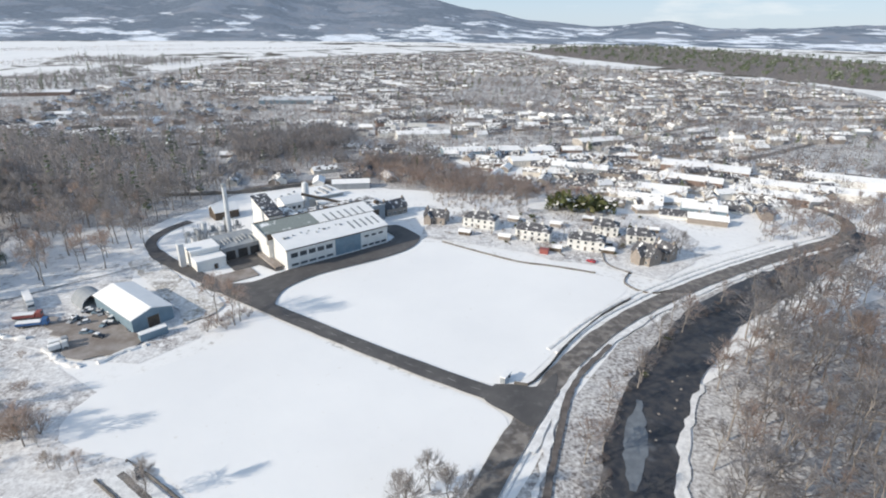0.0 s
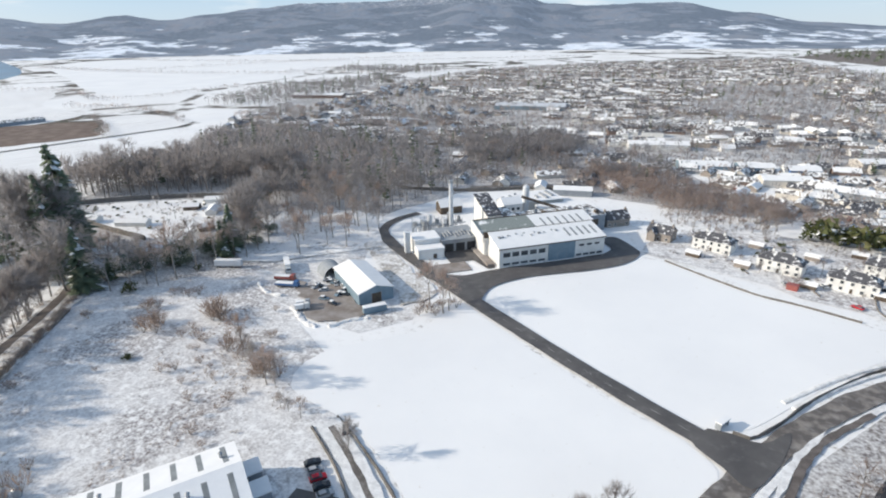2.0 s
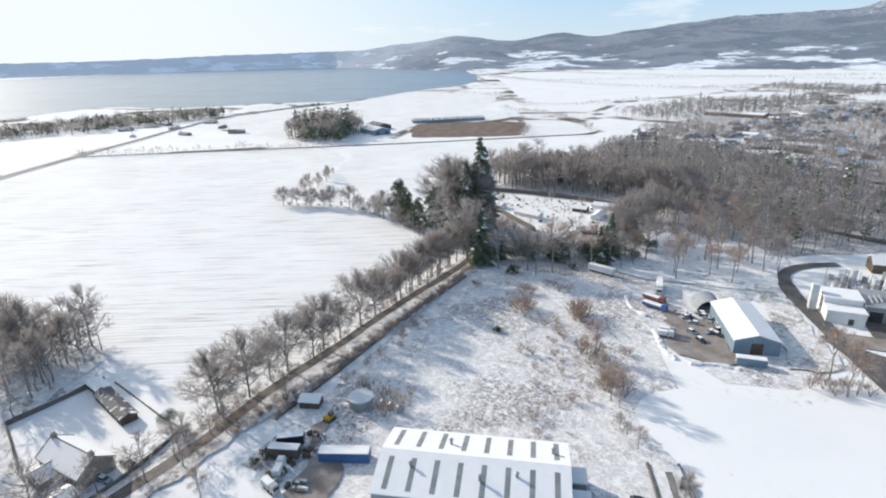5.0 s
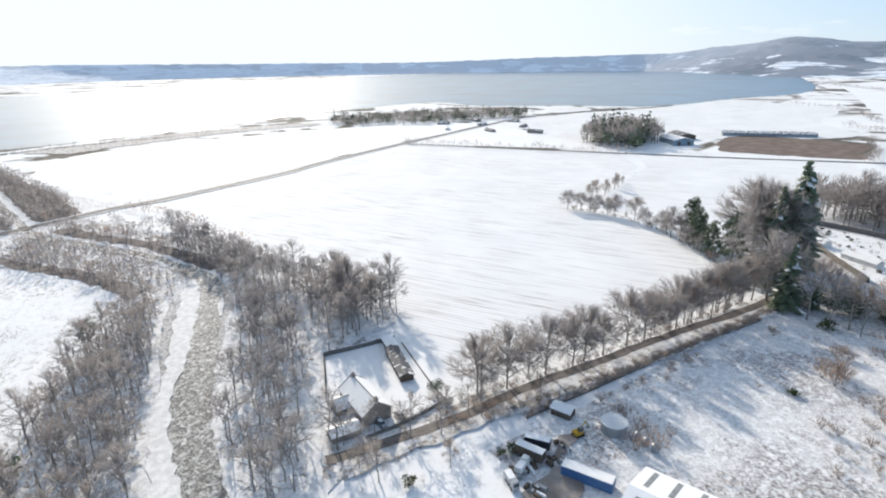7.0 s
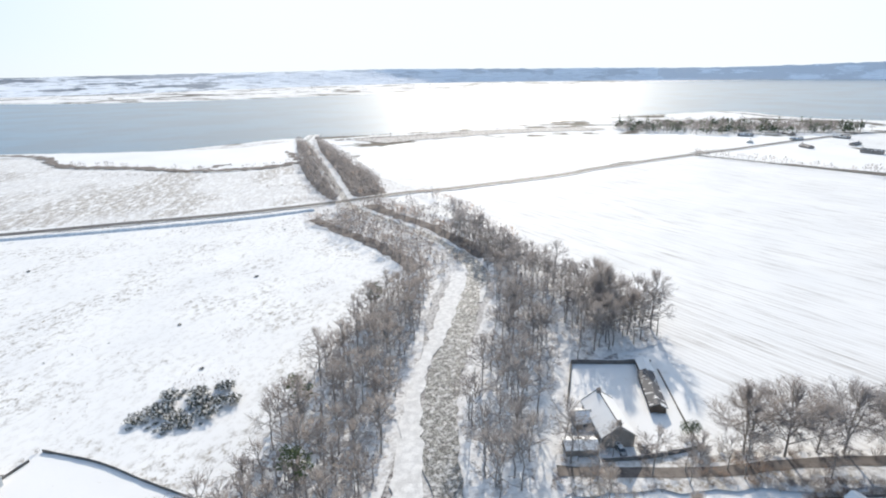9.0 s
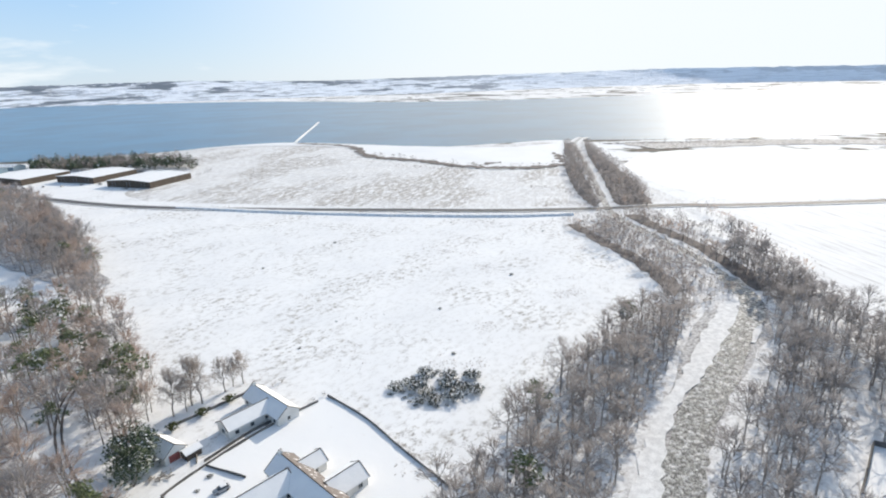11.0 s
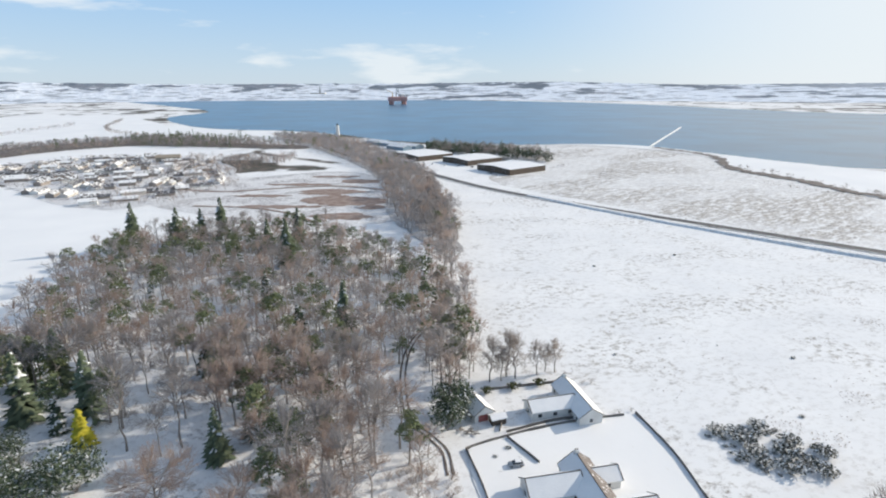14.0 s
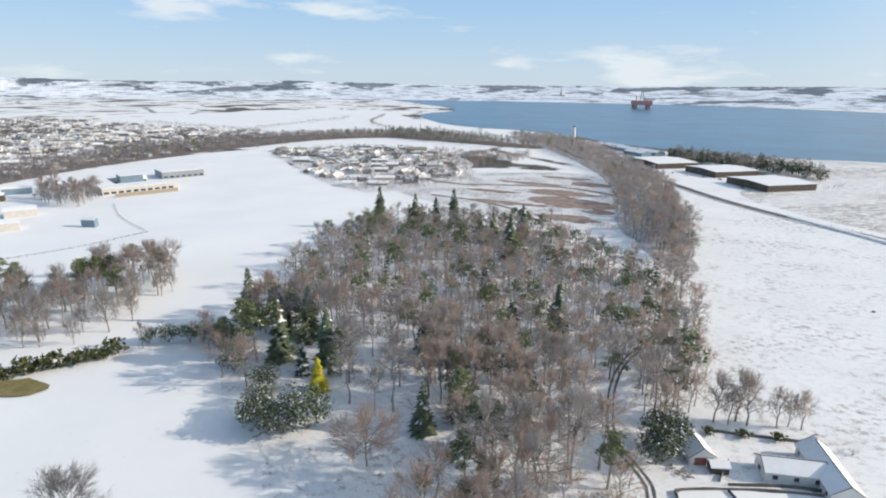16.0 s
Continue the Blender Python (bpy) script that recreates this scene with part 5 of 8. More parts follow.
near_wood = [p for p in scatter(HILL_WOOD, 8.5, 1, [TRACK_GAP, GLADE, LOWER_GLADE, WOOD_FRONT, EVERGREENS]) if p[1] > -185 and clear_of(p, WOOD_TRACK, 5.0)]
far_wood = [p for p in scatter(HILL_WOOD, 7.6, 2) if p[1] <= -185]
trees(near_wood, [("wood", 2.2), ("pine", 2.1), ("red", 6.0), ("snowfir", 0.2)], 3, "trees of the mixed wood", 0.95, 1.28)
trees(scatter(LOWER_GLADE, 12.5, 601, [WOOD_FRONT]), [("wood", 2), ("red", 1)], 602, "open-grown trees of the lower glade", 0.75, 1.05)
grove("mixed_woodland", "mixed brown leafless and green pine woodland on a hillside", far_wood, [("mid", 2), ("midred", 4), ("far", 1.5), ("farred", 2.5), ("midpine", 1.8), ("farfir", 0.3)], 4, 0.8, 1.2)
for x, y, s in ((182, -340, 1.1), (172, -352, 0.95), (160, -356, 1.0), (120, -330, 0.9), (205, -330, 1.05), (105, -345, 0.9), (98, -300, 0.85)):
    plant("fir", x, y, s * 1.3, 40 * x % 360, int(x), "dark conifers of the mixed wood")
for k, (x, y, s, kind) in enumerate(((138, -142, 1.45, "pine"), (131, -147, 1.1, "fir"), (120, -146, 1.2, "pine"), (117, -142, 1.0, "snowfir"), (152, -150, 1.2, "pine"), (136, -150, 1.35, "pine"),
                                     (64, -132, 0.8, "fir"), (54, -160, 1.1, "pine"), (41, -128, 1.0, "pine"), (62, -150, 1.2, "pine"), (75, -158, 1.25, "pine"), (47, -172, 1.1, "snowfir"), (88, -176, 1.1, "snowfir"), (64, -208, 1.3, "snowfir"), (90, -244, 1.2, "snowfir"), (47, -216, 1.1, "fir"), (30, -290, 1.0, "snowfir"))):
    plant(kind, x, y, s, 70 * k, k, "conifers at the wood's edge")
plant("gold", 105, -136, 1.4, 0, 0)
for k, (x, y, s, kind) in enumerate(((147, -137, 1.15, "pine"), (164, -166, 1.0, "fir"), (147, -166, 1.0, "fir"), (133, -166, 1.05, "fir"), (111, -149, 0.95, "fir"), (156, -158, 1.1, "pine"))):
    plant(kind, x, y, s, 55 * k, k + 1, "dark conifers at the wood's edge")
for k, (x, y, s) in enumerate(((100, -113, 1.35), (107, -111, 1.2), (95, -118, 1.15), (112, -115, 0.95), (121, -128, 0.8), (140, -133, 0.85), (153, -143, 0.75), (173, -142, 0.75), (180, -138, 0.68), (186, -134, 0.55), (168, -144, 0.8), (166, -146, 0.6), (158, -148, 0.7))):
    plant("yew", x, y, s, 60 * k, k, "broad evergreens at the wood's edge")
for x, y, s, kind in ((128, -127, 0.95, "red"), (140, -128, 0.9, "red"), (160, -140, 0.9, "red"), (134, -132, 0.9, "red"), (150, -134, 0.85, "red"), (118, -120, 0.7, "birch"), (184, -130, 0.6, "red"), (110, -120, 0.75, "birch")):
    plant(kind, x, y, s, 37 * x % 360, int(x), "small leafless trees at the wood's edge")
plant("shrub", 53, -112, 1.6, 0, 1, label="light green evergreen bush under the trees")
plant("bigred", 70, -112, 1.15, 30, 1, label="broad leafless tree with pale snow-dusted limbs")

RIVER_W = [(-96, -40), (-112, -56), (-139, -70), (-190, -88), (-226, -98), (-258, -126), (-300, -168), (-322, -178), (-268, -106), (-250, -72), (-224, -27), (-206, -22), (-176, -47), (-141, -40), (-122, -28)]
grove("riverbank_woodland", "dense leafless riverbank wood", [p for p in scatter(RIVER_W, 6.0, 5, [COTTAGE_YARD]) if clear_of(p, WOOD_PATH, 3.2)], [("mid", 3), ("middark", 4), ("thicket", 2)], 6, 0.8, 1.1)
TALL = [(-178, -46), (-190, -34), (-202, -26), (-216, -28), (-224, -48), (-214, -66), (-200, -62), (-188, -56)]
trees([p for p in scatter(TALL, 12.0, 205) if clear_of(p, WOOD_PATH, 3.5)], [("wood", 3), ("big", 1)], 206, "tall trees behind the cottage", 1.0, 1.3)
RIVER_E = [(-50, -92), (-82, -100), (-108, -114), (-137, -128), (-180, -137), (-228, -143), (-222, -132), (-187, -118), (-152, -98), (-131, -90), (-112, -79), (-88, -70), (-60, -56), (-30, -40), (-20, -70)]
grove("riverbank_trees", "leafless trees on the river bank", scatter(RIVER_E, 7.8, 7), [("mid", 6), ("midpine", 0.1)], 8, 0.75, 1.1)
grove("riverbank_undergrowth", "leafless undergrowth along the river bank", scatter(RIVER_E, 3.6, 77), [("thicket", 5), ("tiny", 2)], 78, 0.6, 1.1)
for strip, seed in ((STRIP_A, 9), (STRIP_B, 209), (STRIP_C, 309), (STRIP_D, 409)):
    grove("streamside_scrub", "dark leafless scrub along the lower stream", scatter(strip, 4.2, seed), [("hedge", 3), ("tinydark", 6), ("tinyred", 0.4)], seed + 1, 0.5, 1.05)
grove("creek_tangle", "loose bushes and dead rushes on the stream flats", [p for p in scatter(TANGLE, 3.3, 509) if noise.noise(Vector((p[0] / 18, p[1] / 30, 2))) > -0.2], [("hedge", 4), ("tinydark", 3)], 510, 0.45, 0.9)
grove("creek_tangle", "loose bushes between the stream and the big field", [p for p in scatter([(-262, -100), (-284, -142), (-309, -190), (-336, -252), (-356, -240), (-334, -180), (-300, -128)], 5.0, 609) if noise.noise(Vector((p[0] / 18, p[1] / 30, 6))) > -0.1], [("hedge", 3), ("tinydark", 2)], 610, 0.5, 1.0)
trees(along([(-383, -236), (-352, -171), (-325, -130), (-290, -112), (-264, -99)], 4.5, 0.8, 511), [("thicket", 1)], 512, "thin hedge of the big field", 0.4, 0.7)
EAST_GLADE = [(148, 160), (160, 186), (186, 198), (206, 190), (176, 160)]
EAST_BANK = [(72, 100), (90, 138), (112, 168), (130, 186), (190, 218), (262, 285), (340, 350), (420, 320), (400, 200), (300, 110), (180, 30), (100, 20), (60, 40), (55, 70)]
EAST_NEAR = [p for p in scatter(EAST_BANK, 7.8, 11, [EAST_GLADE]) if p[0] <= 185 and p[1] <= 215 and p[1] > 45 - 0.2 * p[0]]
grove("far_bank_woodland", "brown leafless woodland on the far river bank", EAST_NEAR, [("midred", 3), ("mid", 6), ("thicket", 1)], 12, 0.95, 1.35)
grove("riverside_woodland", "brown leafless woodland across the river", [p for p in scatter(EAST_BANK, 7.5, 13) if p[0] > 185 or p[1] > 215], [("far", 4), ("farred", 4), ("mid", 1), ("farpine", 0.2)], 14, 0.75, 1.1)
grove("bend_trees", "brown leafless trees round the bend of the main road", scatter([(168, 262), (186, 290), (243, 311), (285, 330), (262, 296), (244, 268), (226, 262), (205, 268)], 5.2, 571) + scatter([(176, 236), (207, 252), (238, 272), (252, 262), (214, 236)], 5.0, 572), [("midred", 2), ("farred", 3), ("thicket", 3)], 573, 0.6, 1.0)
WEST_BANK = [(32, 84), (46, 116), (66, 146), (92, 178), (130, 205), (185, 236), (215, 255), (190, 232), (132, 198), (100, 178), (82, 158), (62, 132), (50, 108), (42, 86)]
grove("roadside_scrub", "brown leafless bushes between road and river", scatter(WEST_BANK, 2.9, 15), [("thicket", 6), ("midred", 0.7), ("mid", 0.6), ("redbush", 3), ("shrub", 0.2)], 16, 0.6, 1.0)
for x, y, s in ((5, 99, 1.4), (-2, 95, 1.2), (9, 91, 1.25), (0, 88, 1.1), (14, 96, 1.0), (-60, 96, 0.8), (-8, 87, 1.0)):
    plant("birch", x, y, s, 50 * y % 360, int(x), "pale roadside trees")

grove("wood_edge", "brown leafless trees along the edge of the hillside wood", scatter([(33, -557), (10, -415), (6, -340), (1, -297), (-8, -249), (-10, -213), (-7, -185), (-2, -162), (3, -150), (8, -168), (7, -211), (12, -261), (21, -338), (38, -430)], 6.5, 240, [TRACK_GAP]), [("mid", 3), ("midred", 4), ("thicket", 1)], 241, 0.7, 1.05)
grove("wood_corner_scrub", "reddish brown brushwood at the corner of the wood", scatter([(2, -112), (14, -104), (20, -122), (10, -140), (3, -134), (-3, -122)], 3.4, 242), [("redbush", 4), ("thicket", 2), ("midred", 0.6)], 243, 0.6, 1.1)
# the avenue beside the lane
trees(along(LANE[2:8], 8.8, 1.0, 17, 7.2), [("big", 1)], 18, "avenue trees along the lane", 0.9, 1.2)
grove("lane_bushes", "brown leafless bushes and saplings lining the lane", along(LANE[2:8], 1.6, 0.9, 19, -4.4) + along(LANE[1:8], 2.4, 1.0, 419, 6.8) + along([(-139, 22), (-155, 46), (-175, 75), (-204, 122)], 0.9, 0.6, 421), [("hedge", 7), ("redbush", 2)], 20, 0.55, 1.15, "hedge")
grove("lane_end_scrub", "dense brown scrub round the lane's end", along(LANE[0:4], 1.0, 5.0, 219, 3.0) + along(LANE[0:4], 1.6, 4.0, 222, -5.0), [("thicket", 7), ("mid", 1), ("redbush", 2)], 220, 0.5, 0.95)
trees(along(LANE[5:9], 6.0, 3.0, 21, 7.0), [("wood", 3), ("red", 1)], 22, "avenue trees along the lane", 0.75, 1.0)
trees(along([(-380, 78), (-357, 106), (-330, 120), (-308, 127), (-280, 132)], 7.0, 2.5, 23), [("big", 3), ("birch", 1)], 24, "hedgerow trees of the big field", 0.55, 0.9)
trees(along([(-380, 78), (-357, 106), (-330, 120), (-308, 127), (-280, 132), (-252, 128)], 2.2, 1.0, 423), [("thicket", 5), ("redbush", 1)], 424, "hedge of the big field", 1.0, 1.8)
trees(along([(-395, 90), (-430, 118), (-470, 140)], 4.0, 2.0, 25), [("thicket", 2), ("birch", 2)], 26, "hedgerow trees of the big field", 0.6, 1.0)
for x, y, s in ((-276, 132, 1.30), (-290, 131, 1.05), (-266, 138, 1.35), (-258, 162, 2.64), (-263, 168, 2.24), (-256, 152, 1.72), (-300, 133, 1.06), (-312, 135, 1.19)):
    plant("fir" if s > 1.7 else "broadpine", x, y, s, 33 * x % 360, int(x), "tall dark conifers by the walled garden")
trees([(-267, 153), (-259, 155), (-274, 152), (-276, 162)], [("big", 1)], 27, "tall trees by the walled garden", 1.9, 2.25)
trees(along([(-252, 128), (-235, 134), (-215, 140), (-192, 149), (-183, 173), (-189, 198), (-208, 233)], 5.2, 4.5, 28), [("wood", 3), ("fir", 0.6), ("thicket", 1), ("shrub", 1), ("red", 1)], 29, "trees round the walled garden", 0.9, 1.45)
trees(along([(-238, 150), (-222, 156), (-206, 162), (-198, 184)], 5.0, 5.0, 228), [("wood", 3), ("shrub", 2), ("thicket", 2), ("red", 1)], 229, "trees round the walled garden", 0.7, 1.15)
for k, (x, y, s) in enumerate(((-241, 136, 0.75), (-234, 139, 0.60), (-224, 144, 0.75), (-217, 147, 0.60), (-213, 156, 0.75), (-206, 159, 0.60), (-202, 169, 0.75), (-195, 172, 0.60), (-193, 185, 0.75), (-186, 188, 0.60), (-188, 201, 0.75), (-181, 204, 0.60), (-193, 218, 0.75), (-186, 221, 0.60))):
    plant("yew", x, y, s, 50 * k, k, "dark evergreens round the walled garden")
grove("yard_wood", "tall leafless trees between yard and walled garden", scatter([(-196, 206), (-208, 210), (-218, 235), (-245, 280), (-210, 262)], 8.5, 232), [("mid", 4), ("midred", 1)], 233, 1.15, 1.6)
grove("garden_belt", "brown leafless trees along the walled garden", [p for q in ([(-190, 200), (-202, 220), (-216, 240), (-238, 284), (-262, 325), (-285, 365)],) for p in along(q, 2.6, 6.0, 561)], [("mid", 4), ("midred", 1), ("fardark", 0.3)], 562, 0.9, 1.25)
for k, (x, y) in enumerate(along([(-222, 140), (-217, 147), (-210, 160), (-205, 177), (-197, 190), (-192, 201)], 6.0, 1.5, 563)):
    plant(("yew", "fir", "yew", "pine")[k % 4], x, y, (0.75, 0.5, 0.9, 0.75)[k % 4], 50 * k, k, "dark evergreens round the walled garden")
grove("garden_wood", "tall leafless trees behind the walled garden", scatter([(-345, 226), (-300, 262), (-262, 282), (-240, 296), (-270, 340), (-330, 330), (-400, 290), (-390, 240)], 8.5, 230), [("farbare", 5), ("mid", 1)], 231, 1.25, 1.7)

grove("garden_planting", "leafless shrubs and evergreens in the walled garden", scatter([(-335, 215), (-285, 250), (-257, 262), (-232, 232), (-243, 196), (-290, 201)], 6.0, 234), [("thicket", 4), ("shrub", 1.5), ("redbush", 2), ("tiny", 0.8)], 235, 0.45, 0.9)
grove("villa_planting", "leafless shrubs and small trees in the villa gardens", scatter([(4, 268), (60, 248), (95, 236), (112, 226), (132, 262), (126, 298), (60, 316), (4, 296)], 6.2, 236), [("thicket", 4), ("shrub", 1), ("redbush", 3), ("tiny", 1)], 237, 0.4, 0.85)
# the north wood
NORTH = [(-124, 238), (-148, 262), (-138, 305), (-128, 342), (-150, 380), (-190, 430), (-300, 480), (-430, 430), (-380, 330), (-360, 236), (-345, 236), (-300, 282), (-240, 290), (-200, 240), (-165, 205)]
YARD_GLADE = [(-172, 184), (-127, 226), (-152, 272), (-206, 254), (-196, 210)]
patch("ground_wood_glade", YARD_GLADE, 0.09, "woodfloor", "snowy open floor among tall trunks", rag=3)
north_spots = scatter(NORTH, 8.6, 30, [YARD_GLADE])
trees(scatter(YARD_GLADE, 13, 530), [("wood", 3), ("red", 1)], 531, "tall open-grown trees behind the yard", 0.8, 1.15)
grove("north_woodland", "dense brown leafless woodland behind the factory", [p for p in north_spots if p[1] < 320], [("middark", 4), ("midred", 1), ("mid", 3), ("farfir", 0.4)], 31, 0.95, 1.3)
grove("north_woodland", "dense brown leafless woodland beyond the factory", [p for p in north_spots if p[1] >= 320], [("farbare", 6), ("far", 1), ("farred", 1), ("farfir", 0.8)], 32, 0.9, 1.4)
EDGE = [(-128, 350), (-60, 360), (20, 385), (0, 470), (-90, 500), (-240, 630), (-480, 660), (-520, 560), (-430, 430), (-300, 480), (-190, 430), (-150, 380)]
grove("town_edge_trees", "loose brown and reddish leafless trees on the edge of town", [p for p in scatter(EDGE, 7.5, 330) if noise.noise(Vector((p[0] / 70, p[1] / 28, 3))) > 0.02], [("farbare", 5), ("farred", 2), ("farfir", 0.35)], 331, 0.6, 1.1)
grove("railway_trees", "reddish leafless trees along the railway", scatter([(-10, 345), (40, 338), (75, 318), (110, 330), (60, 372), (0, 385), (-60, 400), (-60, 372)], 6.5, 34), [("farred", 5), ("far", 1)], 35, 0.6, 1.0)
grove("factory_back_wood", "tall brown leafless trees on the rise behind the factory", scatter([(-148, 401), (-112, 436), (-76, 441), (-66, 480), (-94, 534), (-140, 496), (-169, 466)], 6.2, 921), [("farbare", 4), ("farred", 1)], 922, 0.9, 1.3)
grove("factory_side_wood", "reddish leafless trees between the factory and the railway", scatter([(-54, 382), (-40, 392), (-15, 362), (10, 338), (24, 346), (13, 394), (-23, 427), (-56, 417)], 5.6, 923), [("farred", 5), ("farbare", 1), ("tinyred", 1)], 924, 0.8, 1.2)

# ---- buildings ----


def opening(parent, x, y, z, w, h, face, frame="white", glass="glass", name="window", deep=0.12):
    """A window or door on the wall that looks along face ('-y', '+y', '-x', '+x'): a frame with its pane set into it."""
    d = deep
    if face in ("-y", "+y"):
        s = -1 if face == "-y" else 1
        outer = join(box(x - w / 2 - 0.1, min(y, y + s * d), z - 0.12, x + w / 2 + 0.1, max(y, y + s * d), z), box(x - w / 2 - 0.1, min(y, y + s * d), z + h, x + w / 2 + 0.1, max(y, y + s * d), z + h + 0.1),
                     box(x - w / 2 - 0.1, min(y, y + s * d), z, x - w / 2, max(y, y + s * d), z + h), box(x + w / 2, min(y, y + s * d), z, x + w / 2 + 0.1, max(y, y + s * d), z + h))
        pane = box(x - w / 2, min(y, y + s * d * 0.4), z, x + w / 2, max(y, y + s * d * 0.4), z + h)
    else:
        s = -1 if face == "-x" else 1
        a, b = min(x, x + s * d), max(x, x + s * d)
        outer = join(box(a, y - w / 2 - 0.1, z - 0.12, b, y + w / 2 + 0.1, z), box(a, y - w / 2 - 0.1, z + h, b, y + w / 2 + 0.1, z + h + 0.1),
                     box(a, y - w / 2 - 0.1, z, b, y - w / 2, z + h), box(a, y + w / 2, z, b, y + w / 2 + 0.1, z + h))
        pane = box(min(x, x + s * d * 0.4), y - w / 2, z, max(x, x + s * d * 0.4), y + w / 2, z + h)
    frame_ob = part(name, outer, frame, parent)
    part("pane" if name == "window" else "panel", pane, glass, frame_ob)
    return frame_ob


def roof_edge(parent, x0, y0, x1, y1, z0, z1, lift=0.25, over=0.4):
    """Dark verges along both gables and a line of ridge tiles that the snow has left bare."""
    ym, half = (y0 + y1) / 2, (y1 - y0) / 2
    drop = (z1 - z0) / half * over
    for a in (x0 - over, x1 + over):
        for s in (-1, 1):
            part("verge", tube((a, ym + s * (half + over), z0 - drop + lift), (a, ym, z1 + lift), 0.13, 0.13, 4), "timber", parent)
    part("ridge_tile", tube((x0 - over, ym, z1 + lift), (x1 + over, ym, z1 + lift), 0.14, 0.14, 5), "timber", parent)


def house(x, y, yaw, length=11.0, width=8.0, eave=3.0, ridge=6.0, wall="white", roof="snowroof", hip=False, stacks=2, storeys=1, bays=3, label="", name="house", group="", windows=True, wings=(), edged=False, bare=0):
    ob = thing(name, label, "house", pose(x, y, 0, 0, 0, yaw), group)
    l, w = length / 2, width / 2
    part("wall", box(-l, -w, 0, l, w, eave) if hip else gable(-l, -w, l, w, eave, ridge), wall, ob)
    part("roof", hip_roof(-l, -w, l, w, eave, ridge) if hip else roof_slabs(-l, -w, l, w, eave, ridge), roof, ob)
    for k in range(stacks):
        cx = (-l + 0.7 if k == 0 else l - 0.7) if not hip else (-l * 0.45 if k == 0 else l * 0.45)
        stack = part("chimney", join(box(cx - 0.45, -0.6, ridge - 1.4, cx + 0.45, 0.6, ridge + 1.1, 0.06)), wall, ob)
        for j in (-0.28, 0.28):
            part("chimney_pot", tube((cx, j, ridge + 1.1), (cx, j, ridge + 1.55), 0.16, 0.13, 6), "brick", stack)
    for wx, wy, wl, ww, we, wr, turn in wings:
        wing = part("wing", gable(-wl / 2, -ww / 2, wl / 2, ww / 2, we, wr), wall, ob)
        wing.matrix_basis = pose(wx, wy, 0, 0, 0, turn)
        part("wing_roof", roof_slabs(-wl / 2, -ww / 2, wl / 2, ww / 2, we, wr), roof, wing)
        if edged:
            roof_edge(wing, -wl / 2, -ww / 2, wl / 2, ww / 2, we, wr)
            for k in range(max(1, int(wl / 4))):
                cx = -wl / 2 + wl * (k + 0.5) / max(1, int(wl / 4))
                for face, cy in (("-y", -ww / 2), ("+y", ww / 2)):
                    opening(wing, cx, cy, 0.9, 1.3, 1.3, face)
            for face, cx in (("-x", -wl / 2), ("+x", wl / 2)):
                opening(wing, cx, 0.0, 0.9, 1.8, 1.4, face)
    if bare:
        pitch = (ridge - eave) / w
        lo, hi = (w + 0.38, eave - 0.38 * pitch + 0.26), (0.25, ridge - 0.25 * pitch + 0.26)
        v = [(-l - 0.3, bare * lo[0], lo[1]), (l + 0.3, bare * lo[0], lo[1]), (l + 0.3, bare * hi[0], hi[1]), (-l - 0.3, bare * hi[0], hi[1])]
        v += [(a, b, c + 0.05) for a, b, c in v]
        part("bare_slope", (v, [(0, 1, 2, 3), (4, 5, 6, 7), (0, 4, 5, 1), (1, 5, 6, 2), (2, 6, 7, 3), (3, 7, 4, 0)]), "tiles", ob, "slope of bare brown tiles")
    if edged:
        roof_edge(ob, -l, -w, l, w, eave, ridge)
        for s in (-1, 1):
            part("gutter", box(-l - 0.4, s * (w + 0.42) - 0.07, eave - 0.42, l + 0.4, s * (w + 0.42) + 0.07, eave - 0.28), "steel", ob)
    if windows:
        for s in range(storeys):
            for k in range(bays):
                cx = -l + length * (k + 0.5) / bays
                for face, cy in (("-y", -w), ("+y", w)):
                    if s == 0 and k == bays // 2:
                        opening(ob, cx, cy, 0.05, 1.0, 2.1, face, "white", "timber", "door")
                    else:
                        opening(ob, cx, cy, 0.95 + 2.6 * s, 1.15, 1.3, face)
        for face, cx in (("-x", -l), ("+x", l)):
            opening(ob, cx, 0.0, 0.95 + 2.6 * (storeys - 1), 1.0, 1.2, face)
    return ob


